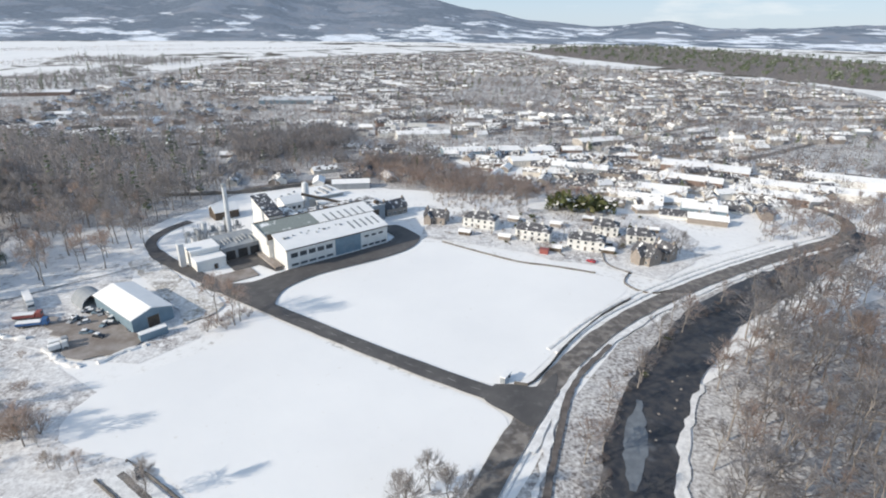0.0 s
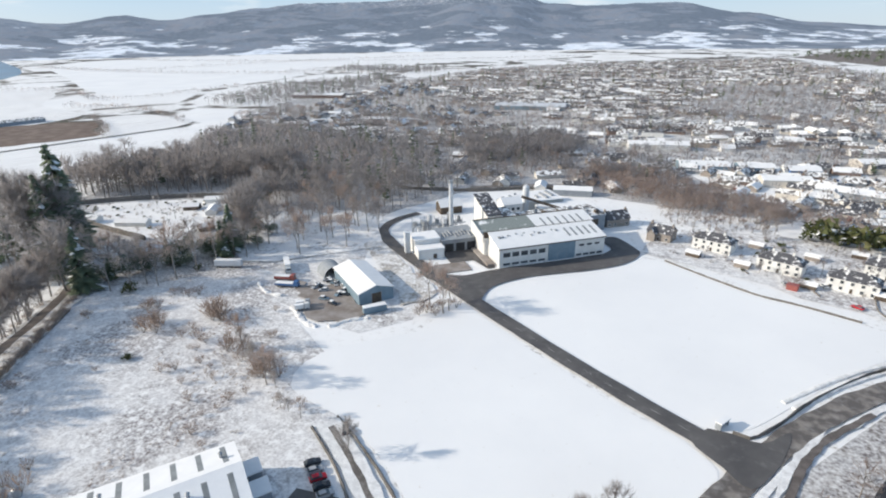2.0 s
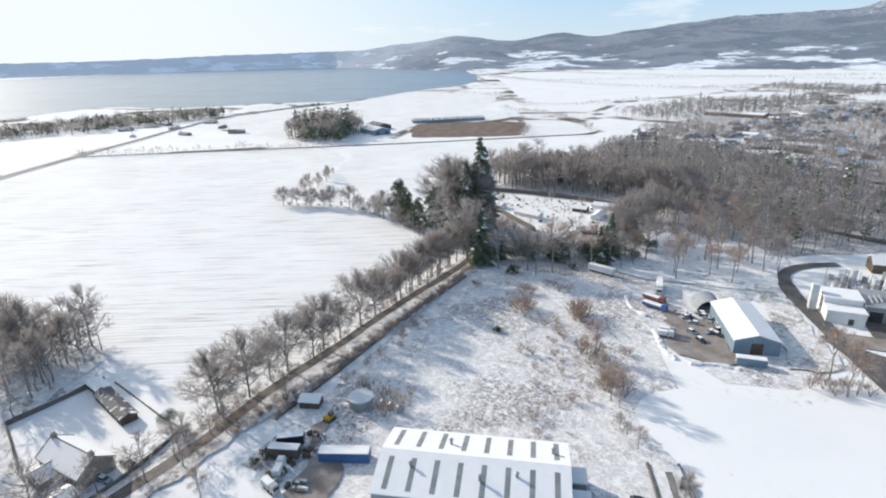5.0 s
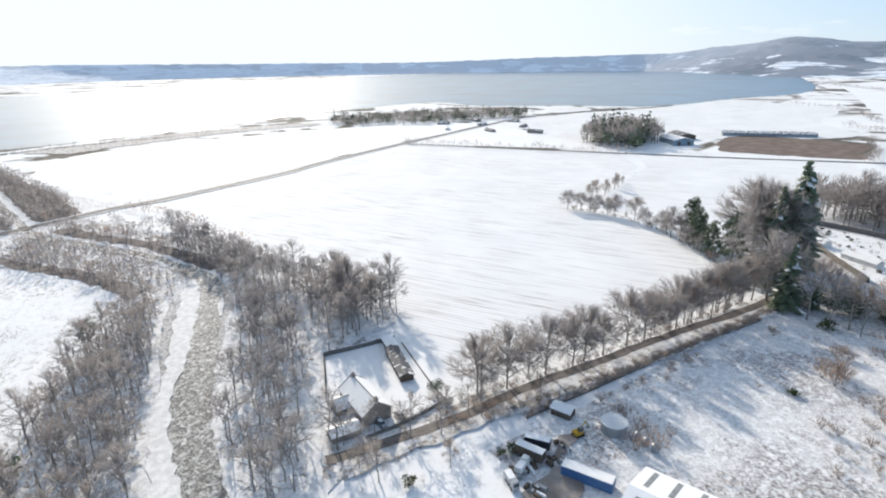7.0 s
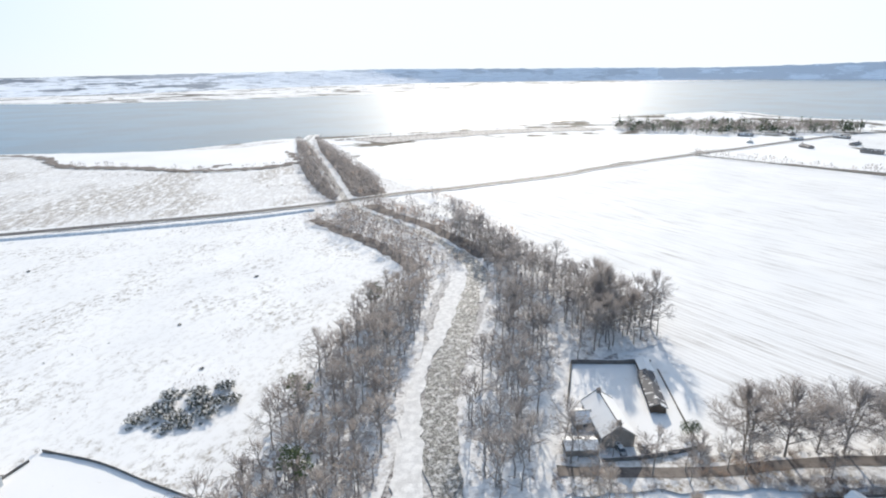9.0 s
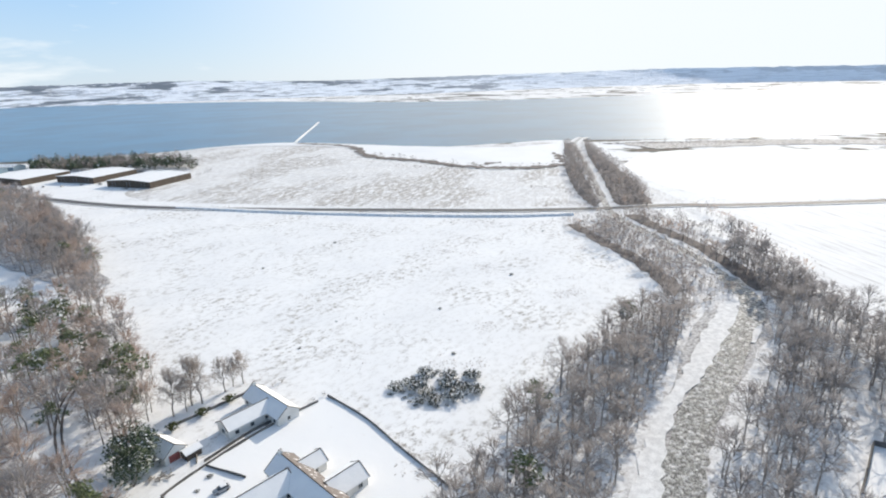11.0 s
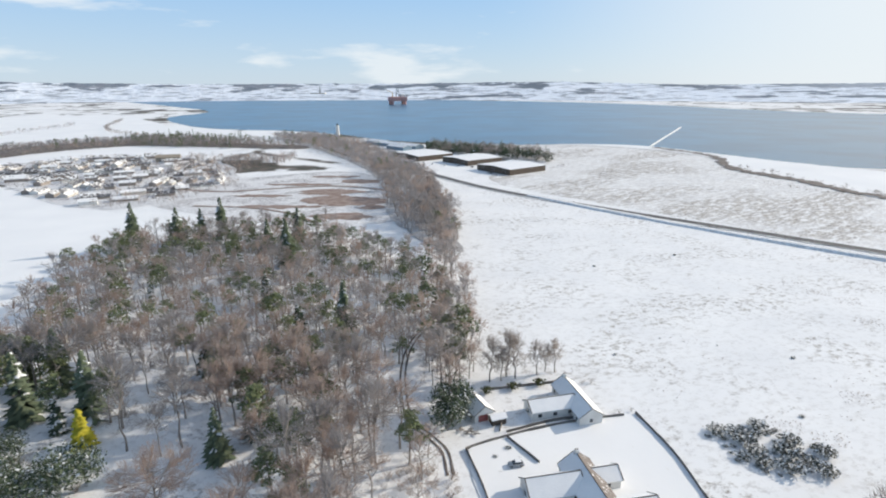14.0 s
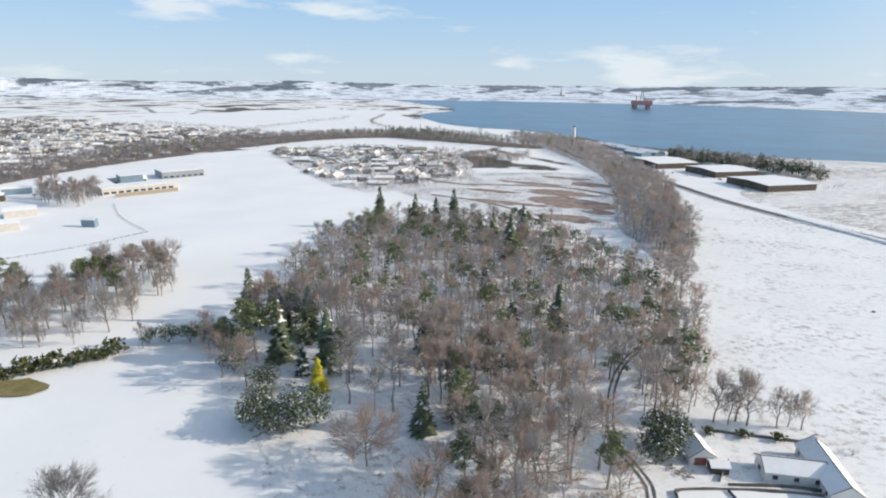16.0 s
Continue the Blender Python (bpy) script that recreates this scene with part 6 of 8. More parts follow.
def shed(x, y, yaw, length, width, eave, ridge, wall, roof, label, name="shed", category="shed", doors=1, group="", lights=0, dark="timber"):
    """A portal-frame shed: ridge along its length, with doors in the gable and rooflights."""
    ob = thing(name, label, category, pose(x, y, 0, 0, 0, yaw), group)
    l, w = length / 2, width / 2
    part("wall", gable(-l, -w, l, w, eave, ridge), wall, ob)
    part("roof", roof_slabs(-l, -w, l, w, eave, ridge, 0.3, 0.35), roof, ob)
    for k in range(doors):
        c = -w + width * (k + 0.5) / doors
        door = part("roller_door", box(l - 0.02, c - 2.0, 0.02, l + 0.08, c + 2.0, min(4.2, eave - 0.4)), dark, ob)
        part("door_frame", join(box(l, c - 2.2, 0, l + 0.15, c - 2.0, eave - 0.3), box(l, c + 2.0, 0, l + 0.15, c + 2.2, eave - 0.3)), "steel", door)
    slope = (ridge - eave) / w
    for k in range(lights):
        cx = -l + length * (k + 0.5) / lights
        for s in (-1, 1):
            y0, y1 = s * w * 0.92, s * w * 0.18
            z0, z1 = ridge - slope * abs(y0) + 0.33, ridge - slope * abs(y1) + 0.33
            v = [(cx - 0.6, y0, z0), (cx + 0.6, y0, z0), (cx + 0.6, y1, z1), (cx - 0.6, y1, z1)]
            v += [(a, b, c - 0.06) for a, b, c in v]
            part("rooflight", (v, [(0, 1, 2, 3) if s < 0 else (3, 2, 1, 0), (0, 4, 5, 1), (1, 5, 6, 2), (2, 6, 7, 3), (3, 7, 4, 0)]), "skylight", ob)
    return ob


# the factory: two long halls side by side, plant blocks and a flue
fac = thing("factory", "white industrial factory with snowy roofs, grey bays and tall flue", "factory", pose(-60, 221.5, 0, 0, 0, 39.6))
part("hall_wall", ([(0, 0, 0), (53, 0, 0), (53, 14, 0), (0, 14, 0), (0, 0, 9.3), (53, 0, 9.3), (53, 14, 12.2), (0, 14, 12.2)], [(0, 1, 5, 4), (1, 2, 6, 5), (2, 3, 7, 6), (3, 0, 4, 7), (4, 5, 6, 7)]), "white", fac)
part("hall_roof", ([(-0.5, -0.6, 9.3), (53.5, -0.6, 9.3), (53.5, 14, 12.4), (-0.5, 14, 12.4), (-0.5, -0.6, 9.7), (53.5, -0.6, 9.7), (53.5, 14, 12.8), (-0.5, 14, 12.8)], [(3, 2, 1, 0), (4, 5, 6, 7), (0, 1, 5, 4), (1, 2, 6, 5), (2, 3, 7, 6), (3, 0, 4, 7)]), "thickroof", fac)
part("eaves_gutter", box(-0.6, -0.85, 9.15, 53.6, -0.6, 9.5), "timber", fac)
part("hall_wall", ([(-2, 14, 0), (57, 14, 0), (57, 29, 0), (-2, 29, 0), (-2, 14, 10.0), (57, 14, 10.0), (57, 29, 12.0), (-2, 29, 12.0)], [(0, 1, 5, 4), (1, 2, 6, 5), (2, 3, 7, 6), (3, 0, 4, 7), (4, 5, 6, 7)]), "white", fac)
for a, b, kind, words in ((-2.4, 26, "greenroof", "bare grey-green sheeting"), (26.02, 57.5, "thickroof", "snow-covered roof with rooflights")):
    part("hall_roof", ([(a, 14.1, 10.4), (b, 14.1, 10.4), (b, 29.4, 13.2), (a, 29.4, 13.2), (a, 14.1, 10.7), (b, 14.1, 10.7), (b, 29.4, 13.5), (a, 29.4, 13.5)], [(3, 2, 1, 0), (4, 5, 6, 7), (0, 1, 5, 4), (1, 2, 6, 5), (2, 3, 7, 6), (3, 0, 4, 7)]), kind, fac, words)
part("roof_upstand", box(-2.4, 13.7, 10.0, 57.5, 14.05, 12.9), "timber", fac)
part("parapet", ([(-2.9, 13.5, 8), (-2.4, 13.5, 8), (-2.4, 29.8, 8), (-2.9, 29.8, 8), (-2.9, 13.5, 11.2), (-2.4, 13.5, 11.2), (-2.4, 29.8, 14.1), (-2.9, 29.8, 14.1)], [(4, 5, 6, 7), (0, 1, 5, 4), (1, 2, 6, 5), (2, 3, 7, 6), (3, 0, 4, 7)]), "white", fac)
part("roof_ridge", box(-2.4, 29.4, 12.9, 57.5, 29.9, 13.8), "timber", fac)
for k in range(14):
    vr = random.Random(900 + k)
    vx, vy, vl = 2.0 + 2.3 * k + vr.uniform(-0.6, 0.6), 7.6 + vr.uniform(-0.8, 1.8), vr.uniform(0.5, 1.5)
    part("roof_vent", box(vx, vy, 10.7, vx + vl, vy + vr.uniform(0.6, 1.8), 11.6 + vr.uniform(0, 0.7), 0.15), "steel" if k % 3 else "skylight", fac)
for k in range(6):
    x = 31 + 4.0 * k
    part("rooflight", ([(x, 17, 11.33), (x + 0.9, 17, 11.33), (x + 0.9, 25, 12.8), (x, 25, 12.8), (x, 17, 11.2), (x + 0.9, 17, 11.2), (x + 0.9, 25, 12.65), (x, 25, 12.65)], [(0, 1, 2, 3), (0, 4, 5, 1), (1, 5, 6, 2), (2, 6, 7, 3), (3, 7, 4, 0)]), "skylight", fac)
for k in range(5):
    x = 36 + 3.4 * k
    part("rooflight", ([(x, 3, 10.55), (x + 1.0, 3, 10.55), (x + 1.0, 10, 12.0), (x, 10, 12.0), (x, 3, 10.4), (x + 1.0, 3, 10.4), (x + 1.0, 10, 11.8), (x, 10, 11.8)], [(0, 1, 2, 3), (0, 4, 5, 1), (1, 5, 6, 2), (2, 6, 7, 3), (3, 7, 4, 0)]), "skylight", fac)
part("grey_bay", box(24, -0.35, 0, 37.5, 0, 9.1), "bluegrey", fac, "blue-grey clad bay")
for k in range(5):
    opening(fac, 3.6 + 4.3 * k, 0, 5.2, 3.2, 2.0, "-y", "grey", "glass")
    opening(fac, 3.6 + 4.3 * k, 0, 1.3, 3.2, 0.9, "-y", "grey", "glass")
for k in range(4):
    opening(fac, 39.8 + 3.6 * k, 0, 1.3, 2.6, 0.9, "-y", "grey", "glass")
for k in range(3):
    opening(fac, 41 + 4.0 * k, 0, 6.0, 2.6, 1.0, "-y", "white", "glass")
opening(fac, 31, -0.35, 0.05, 4.5, 4.6, "-y", "grey", "bluegrey", "door")
part("plinth", box(-0.1, -0.5, 0.3, 53.1, -0.35, 0.8), "bank", fac)
part("service_yard", ([(-19, 12.5, 0.42), (-8, 12.5, 0.42), (-5, 1, 0.42), (-1.2, 1, 0.42), (-1.2, 25.9, 0.42), (-19, 25.9, 0.42)], [(0, 1, 2, 3, 4, 5)]), "asphalt", fac, "dark wet service yard")
part("side_ramp", box(-4.4, 3, 0.3, -0.6, 25, 1.4, 0.2), "gravel", fac)
part("tower_block", ([(8, 36, 0), (15.5, 36, 0), (15.5, 56, 0), (8, 56, 0), (8, 36, 12.6), (15.5, 36, 12.6), (15.5, 56, 18.2), (8, 56, 18.2)], [(0, 1, 5, 4), (1, 2, 6, 5), (2, 3, 7, 6), (3, 0, 4, 7), (4, 5, 6, 7)]), "white", fac, "tall white rendered block")
part("tower_roof", ([(7.6, 35.6, 12.7), (15.9, 35.6, 12.7), (15.9, 56.4, 18.5), (7.6, 56.4, 18.5), (7.6, 35.6, 13.1), (15.9, 35.6, 13.1), (15.9, 56.4, 18.9), (7.6, 56.4, 18.9)], [(3, 2, 1, 0), (4, 5, 6, 7), (0, 1, 5, 4), (1, 2, 6, 5), (2, 3, 7, 6), (3, 0, 4, 7)]), "slate", fac, "dark sheeted roof with snow remnants")
part("tower_door", box(7.88, 44, 0.05, 7.99, 47, 4), "dark", fac)
part("tower_annex", box(16, 33, 0, 24, 52, 11.0), "grey", fac, "grey clad block beside the tower")
part("annex_roof", box(15.95, 32.7, 11.0, 24.3, 52.3, 11.4, 0.1), "halfroof", fac)
part("rear_block", box(24.4, 30, 0, 72, 48, 8.6), "grey", fac)
part("rear_roof", box(24.35, 29.95, 8.6, 72.4, 48.4, 9.1, 0.1), "halfroof", fac)
for k in range(15):
    vr = random.Random(940 + k)
    px, py, pl = 26 + 3.0 * k + vr.uniform(-0.8, 0.8), 32 + vr.uniform(0, 12), vr.uniform(0.8, 2.6)
    part("roof_plant", box(px, py, 9.1, px + pl, py + vr.uniform(0.8, 2.4), 9.9 + vr.uniform(0, 1.3), 0.15), ("steel", "grey", "timber")[k % 3], fac)
for k in range(5):
    part("roof_pipe", tube((30 + 8 * k, 31 + 2 * k, 9.7), (36 + 8 * k, 44 - k, 9.7), 0.25, 0.25, 6), "steel", fac)
part("rear_tower", gable(27, 60, 38, 70, 9.5, 12.2), "white", fac)
part("rear_tower_roof", roof_slabs(27, 60, 38, 70, 9.5, 12.2), "thickroof", fac)
for k in range(3):
    opening(fac, 29.5 + 3.0 * k, 60, 6.0, 1.6, 1.4, "-y", "grey", "glass")
part("silo", join(tube((46, 73, 0), (46, 73, 15), 1.9, 1.9, 14), tube((46, 73, 15), (46, 73, 16.2), 1.9, 0.4, 14)), "flue", fac, "pale cylindrical silo")
part("conveyor", join(tube((40, 66, 11.5), (60, 58, 5.0), 0.8, 0.8, 6)), "timber", fac, "sloping dark conveyor")
part("low_block", box(26, 72, 0, 70, 92, 5.6), "cream", fac)
part("low_roof", box(25.7, 71.7, 5.6, 70.3, 92.3, 6.1, 0.1), "thickroof", fac, "wide flat snow-covered roof")
part("low_block", box(50, 51, 0, 78, 68, 4.6), "grey", fac)
part("low_roof", box(49.7, 50.7, 4.6, 78.3, 68.3, 5.1, 0.1), "thickroof", fac)
for k in range(8):
    vr = random.Random(960 + k)
    part("roof_plant", box(30 + 5 * k, 74 + vr.uniform(0, 14), 6.1, 31.4 + 5 * k, 76 + vr.uniform(0, 14), 7.2, 0.12), "steel", fac)
part("plant_block", box(-19, 26, 0, -0.2, 44, 6.0), "grey", fac)
part("plant_roof", box(-19.3, 25.6, 6.0, 0.1, 44.3, 6.5, 0.12), "grey", fac)
# shade inside the open bays is painted as dark slabs on the wall
for k in range(3):
    part("loading_bay", box(-17.5 + 5.6 * k, 25.8, 0.05, -13.2 + 5.6 * k, 25.98, 4.4), "dark", fac, "open loading bay drawn as a dark painted slab")
for k in range(10):
    part("roof_duct", tube((-18 + 1.8 * k, 28 + 1.1 * (k % 4), 6.5), (-18 + 1.8 * k, 34 + 1.1 * (k % 4), 7.1), 0.4, 0.4, 7), "steel", fac)
for k in range(6):
    part("process_tank", tube((-24 + 3.6 * k, 50 + 3 * (k % 3), 0), (-24 + 3.6 * k, 50 + 3 * (k % 3), 6 + 2.0 * (k % 3)), 1.3, 1.3, 12), "steel" if k % 2 else "flue", fac)
    part("tank_stair", join(*[box(-22.4 + 3.6 * k, 50 + 3 * (k % 3) - 1.8 + 0.5 * q, 0.8 * q + 0.6, -21.6 + 3.6 * k, 50.4 + 3 * (k % 3) - 1.8 + 0.5 * q, 0.8 * q + 0.7) for q in range(7)]), "steel", fac)
for k in range(7):
    vr = random.Random(980 + k)
    part("plant_frame", join(*[tube((-26 + 4 * k + a, 55 + b, 0), (-26 + 4 * k + a, 55 + b, 5.5 + vr.uniform(0, 4)), 0.14, 0.14, 4) for a in (0, 2.8) for b in (0, 2.6)], box(-26.2 + 4 * k, 54.8, 4.6, -23 + 4 * k, 57.8, 4.9), box(-25.4 + 4 * k, 55.4, 4.9, -24 + 4 * k, 57, 6.4 + vr.uniform(0, 1.5), 0.2)), ("steel", "grey")[k % 2], fac)
for k in range(4):
    part("pipe_gantry", join(tube((-28 + 7 * k, 47, 0), (-28 + 7 * k, 47, 7), 0.2, 0.2, 5), tube((-28 + 7 * k, 47, 7), (-21 + 7 * k, 47, 7), 0.25, 0.25, 5), tube((-28 + 7 * k, 47, 6), (-21 + 7 * k, 47, 7), 0.12, 0.12, 4)), "steel", fac)
flue = part("flue", tube((-7.7, 47.2, 0), (-7.7, 47.2, 29.5), 1.25, 1.0, 14), "flue", fac, "tall pale tapering flue")
part("flue_collar", tube((-7.7, 47.2, 28.4), (-7.7, 47.2, 29.9), 1.2, 1.15, 14), "steel", flue)
office = thing("office_block", "two-storey white flat-roofed office block with snow on top", "building", pose(-60, 221.5, 0, 0, 0, 39.6))
part("wall", box(-32, 27.5, 0, -19.5, 38, 7.2), "white", office)
part("roof", box(-32.3, 27.2, 7.2, -19.2, 38.3, 7.75, 0.12), "thickroof", office)
lower = part("lower_wall", box(-32, 20.5, 0, -19.5, 27.5, 4.8), "white", office)
part("lower_roof", box(-32.3, 20.2, 4.8, -19.2, 27.5, 5.3, 0.12), "thickroof", office)
opening(office, -24.0, 20.5, 0.05, 1.6, 2.4, "-y", "grey", "timber", "door")
part("stair_tower", box(-36, 30, 0, -33.5, 33, 11), "flue", office)
solo("yard_slab", box(-28, 2, 0.25, -12, 12, 0.55, 0.1), "gravel", "concrete slab half covered by snow in the factory yard", "slab", pose(-60, 221.5, 0, 0, 0, 39.6))
shed(-113, 291, 40, 13, 10, 4.6, 7.5, "timber", "thickroof", "small dark shed with a snowy roof behind the factory", dark="timber")
shed(-52, 352, 10, 24, 10, 4, 5.5, "grey", "thickroof", "low grey shed with a snowy roof behind the factory", dark="timber")
house(-20, 301, 40, 14, 8, 4.5, 8.0, "stone", "slate", label="old stone house with a slate roof beside the factory", bays=4)
house(5, 287, -20, 12, 8, 4.5, 7.5, "stone", "slate", label="old sandstone villa with a dark slate roof", bays=3, wings=((-3, -4.5, 4, 4, 4.2, 6.6, 90),))

# the blue-gabled shed, yard and warehouse
shed(-107, 182, -38, 30, 14.5, 5.2, 7.4, "bluegrey", "thickroof", "steel shed with a blue-grey gable and a white snowy roof", doors=1)
lean = thing("curved_store", "open-fronted curved metal store with snow on top", "shed", pose(-128, 190, 0, 0, 0, -38))
arc = [(5.0 * math.cos(a), 5.0 * math.sin(a)) for a in (math.pi * k / 12 for k in range(13))]
part("shell", ([(-5, y, z) for y, z in arc] + [(5, y, z) for y, z in arc] + [(-5, y * 0.96, z * 0.96) for y, z in arc] + [(5, y * 0.96, z * 0.96) for y, z in arc],
               [(k, k + 1, 14 + k, 13 + k) for k in range(12)] + [(26 + k, 39 + k, 40 + k, 27 + k) for k in range(12)] + [(13 + k, 14 + k, 40 + k, 39 + k) for k in range(12)] + [(k, 26 + k, 27 + k, k + 1) for k in range(12)]), "grey", lean)
part("back_wall", ([(-4.6, y * 0.95, z * 0.95) for y, z in arc], [tuple(range(13))]), "timber", lean)
ware = shed(-87.0, 57.5, 53.0, 43, 22, 8.2, 11.0, "grey", "thickroof", "long warehouse with a snowy roof and rows of rooflights", "warehouse", "warehouse", 2, lights=8)
for k in range(5):
    part("roof_vent", join(tube((-14 + 8 * k, (-4, 5, -6)[k % 3], 10.0), (-14 + 8 * k, (-4, 5, -6)[k % 3], 11.3), 0.35, 0.35, 8), tube((-14 + 8 * k, (-4, 5, -6)[k % 3], 11.3), (-14 + 8 * k, (-4, 5, -6)[k % 3], 11.7), 0.55, 0.2, 8)), "steel", ware)
for k, (px, py) in enumerate(((23.6, 6.0), (24.0, -1.5))):
    annex = part("annex", box(px - 2.2, py - 2.4, 0, px + 2.4, py + 2.4, 3.4), "grey", ware)
    part("annex_roof", box(px - 2.5, py - 2.7, 3.4, px + 2.7, py + 2.7, 3.8, 0.1), "thickroof", annex)


# ---- vehicles ----


def wheels(parent, spots, r, w=0.24):
    for x, y in spots:
        tyre = part("wheel", tube((x, y - w / 2, r), (x, y + w / 2, r), r, r, 12), "rubber", parent)
        part("hub", tube((x, y - w / 2 - 0.02, r), (x, y + w / 2 + 0.02, r), r * 0.5, r * 0.5, 8), "steel", tyre)


def car(x, y, yaw, paint, label, group="", snow=False):
    ob = thing("car", label, "car", pose(x, y, 0.3, 0, 0, yaw), group)
    v = []
    for px, lo, hi, hw in ((-2.1, 0.35, 0.85, 0.80), (-1.9, 0.28, 0.98, 0.86), (0.9, 0.28, 0.95, 0.88), (1.9, 0.28, 0.78, 0.84), (2.15, 0.36, 0.62, 0.74)):
        v += [(px, -hw, lo), (px, hw, lo), (px, hw * 0.94, hi), (px, -hw * 0.94, hi)]
    f = [(0, 3, 2, 1), (16, 17, 18, 19)] + [(4 * k + j, 4 * k + 4 + j, 4 * k + 4 + (j + 1) % 4, 4 * k + (j + 1) % 4)[::-1] for k in range(4) for j in range(4)]
    body = part("body", (v, f), paint, ob)
    g = [(-1.85, -0.8, 0.95), (1.05, -0.8, 0.93), (1.05, 0.8, 0.93), (-1.85, 0.8, 0.95), (-1.35, -0.62, 1.42), (0.25, -0.62, 1.46), (0.25, 0.62, 1.46), (-1.35, 0.62, 1.42)]
    cab = part("cabin_glass", (g, [(0, 1, 5, 4), (1, 2, 6, 5), (2, 3, 7, 6), (3, 0, 4, 7), (4, 5, 6, 7)]), "glass", ob)
    part("roof", box(-1.38, -0.64, 1.42, 0.28, 0.64, 1.62 if snow else 1.5, 0.06), "thickroof" if snow else paint, cab)
    for sgn in (-1, 1):
        part("headlight", box(1.98, sgn * 0.58 - 0.16, 0.56, 2.12, sgn * 0.58 + 0.16, 0.70), "flue", body)
        part("tail_light", box(-2.14, sgn * 0.62 - 0.12, 0.66, -2.04, sgn * 0.62 + 0.12, 0.86), "red", body)
    wheels(ob, [(-1.3, -0.82), (-1.3, 0.82), (1.35, -0.82), (1.35, 0.82)], 0.32)
    return ob


def trailer(x, y, yaw, length, paint, label, top="thickroof", cab="", category="trailer", h=2.6, name="lorry_trailer", w=1.25):
    ob = thing(name, label, category, pose(x, y, 0.25, 0, 0, yaw))
    part("body", box(-length / 2, -w, 0.9, length / 2, w, 0.9 + h, 0.06), paint, ob)
    part("snow_cap", box(-length / 2, -w, 0.9 + h, length / 2, w, 1.1 + h, 0.1), top, ob)
    part("chassis", box(-length / 2 + 0.2, -w * 0.8, 0.55, length / 2 - 0.2, w * 0.8, 0.9), "timber", ob)
    if cab:
        c = part("cab", box(length / 2 + 0.25, -w * 0.95, 0.55, length / 2 + 2.1, w * 0.95, 2.9, 0.2), cab, ob)
        part("windscreen", box(length / 2 + 2.02, -w * 0.8, 1.7, length / 2 + 2.14, w * 0.8, 2.5), "glass", c)
        wheels(ob, [(length / 2 + 1.2, -w * 0.9), (length / 2 + 1.2, w * 0.9)], 0.5, 0.3)
    wheels(ob, [(-length / 2 + 1.3, -w * 0.88), (-length / 2 + 1.3, w * 0.88), (-length / 2 + 2.5, -w * 0.88), (-length / 2 + 2.5, w * 0.88)], 0.5, 0.3)
    return ob


def van(x, y, yaw, paint, label):
    ob = trailer(x, y, yaw, 3.4, paint, label, cab=paint, category="van", h=1.5, name="van", w=0.95)
    return ob


def container(x, y, yaw, length, paint, label, h=2.6, w=1.25, top="thickroof"):
    ob = thing("container", label, "container", pose(x, y, 0.2, 0, 0, yaw))
    part("body", box(-length / 2, -w, 0, length / 2, w, h), paint, ob)
    part("snow_cap", box(-length / 2 - 0.03, -w - 0.03, h, length / 2 + 0.03, w + 0.03, h + 0.22, 0.08), top, ob)
    for k in range(int(length / 0.8)):
        px = -length / 2 + 0.4 + 0.8 * k
        part("rib", box(px - 0.12, -w - 0.05, 0.1, px + 0.12, -w, h - 0.1), paint, ob)
        part("rib", box(px - 0.12, w, 0.1, px + 0.12, w + 0.05, h - 0.1), paint, ob)
    for lo, hi in ((-w + 0.05, -0.03), (0.03, w - 0.05)):
        part("door_leaf", box(length / 2, lo, 0.08, length / 2 + 0.06, hi, h - 0.08), paint, ob)
    return ob


for k, (x, y, paint, words) in enumerate(((-66.5, 89.5, "darkcar", "dark car parked in the car park"), (-64.4, 87.6, "greycar", "grey car parked in the car park"), (-62.3, 85.8, "redcar", "bright red car parked in the car park"), (-60.0, 84.0, "darkcar", "black car parked in the car park"), (-57.8, 82.2, "greycar", "dark silver car parked in the car park"))):
    car(x, y, 48, paint, words, "cars in the warehouse car park")
car(-65.5, 103, 122, "darkcar", "dull dark car standing on the snowy road")
car(-17.5, -132.5, 8, "greycar", "snow-topped silver car in a bungalow drive", snow=True)
trailer(-176, 178.5, 20, 12.5, "flue", "white lorry trailer covered in snow")
trailer(-150, 187.5, -48, 11, "white", "white lorry trailer with snow on its roof in the yard", cab="white")
trailer(-143.5, 176, 14, 7, "red", "red lorry with a snowy load bed", cab="red", h=1.2)
trailer(-138.5, 171, 14, 8, "blue", "blue flatbed lorry in the yard", h=0.9, cab="blue")
for k, (x, y, a, paint) in enumerate(((-121, 158, 40, "greycar"), (-119.5, 155.5, 40, "white"))):
    van(x, y, a, paint, "snow-covered van parked in the yard")
container(-92, 165.5, 45, 9, "bluegrey", "pale blue container beside the shed with snow on top")
for k in range(14):
    rng = random.Random(200 + k)
    x, y = -119 + rng.uniform(-7, 7) + (8 if k > 8 else 0), 178 + rng.uniform(-6, 6) - (8 if k > 8 else 0)
    car(x, y, rng.uniform(0, 360), rng.choice(("darkcar", "greycar", "darkcar", "bluegrey")), "scrap car half buried under snow in the yard", "scrap cars in the yard", True)
# lower yard by the lane
container(-113.5, 34.5, 60, 13, "blue", "long dark blue container with a snowy top", 2.8, 1.6)
trailer(-121.5, 21, 56, 8, "timber", "dark lorry trailer with snow on top in the lower yard", "thickroof")
trailer(-125.5, 23.5, 70, 7, "darkcar", "dark box lorry under snow in the lower yard", "thickroof")
van(-116, 18, 150, "white", "white van parked in the lower yard")
van(-112.5, 15, 20, "greycar", "grey van parked in the lower yard")
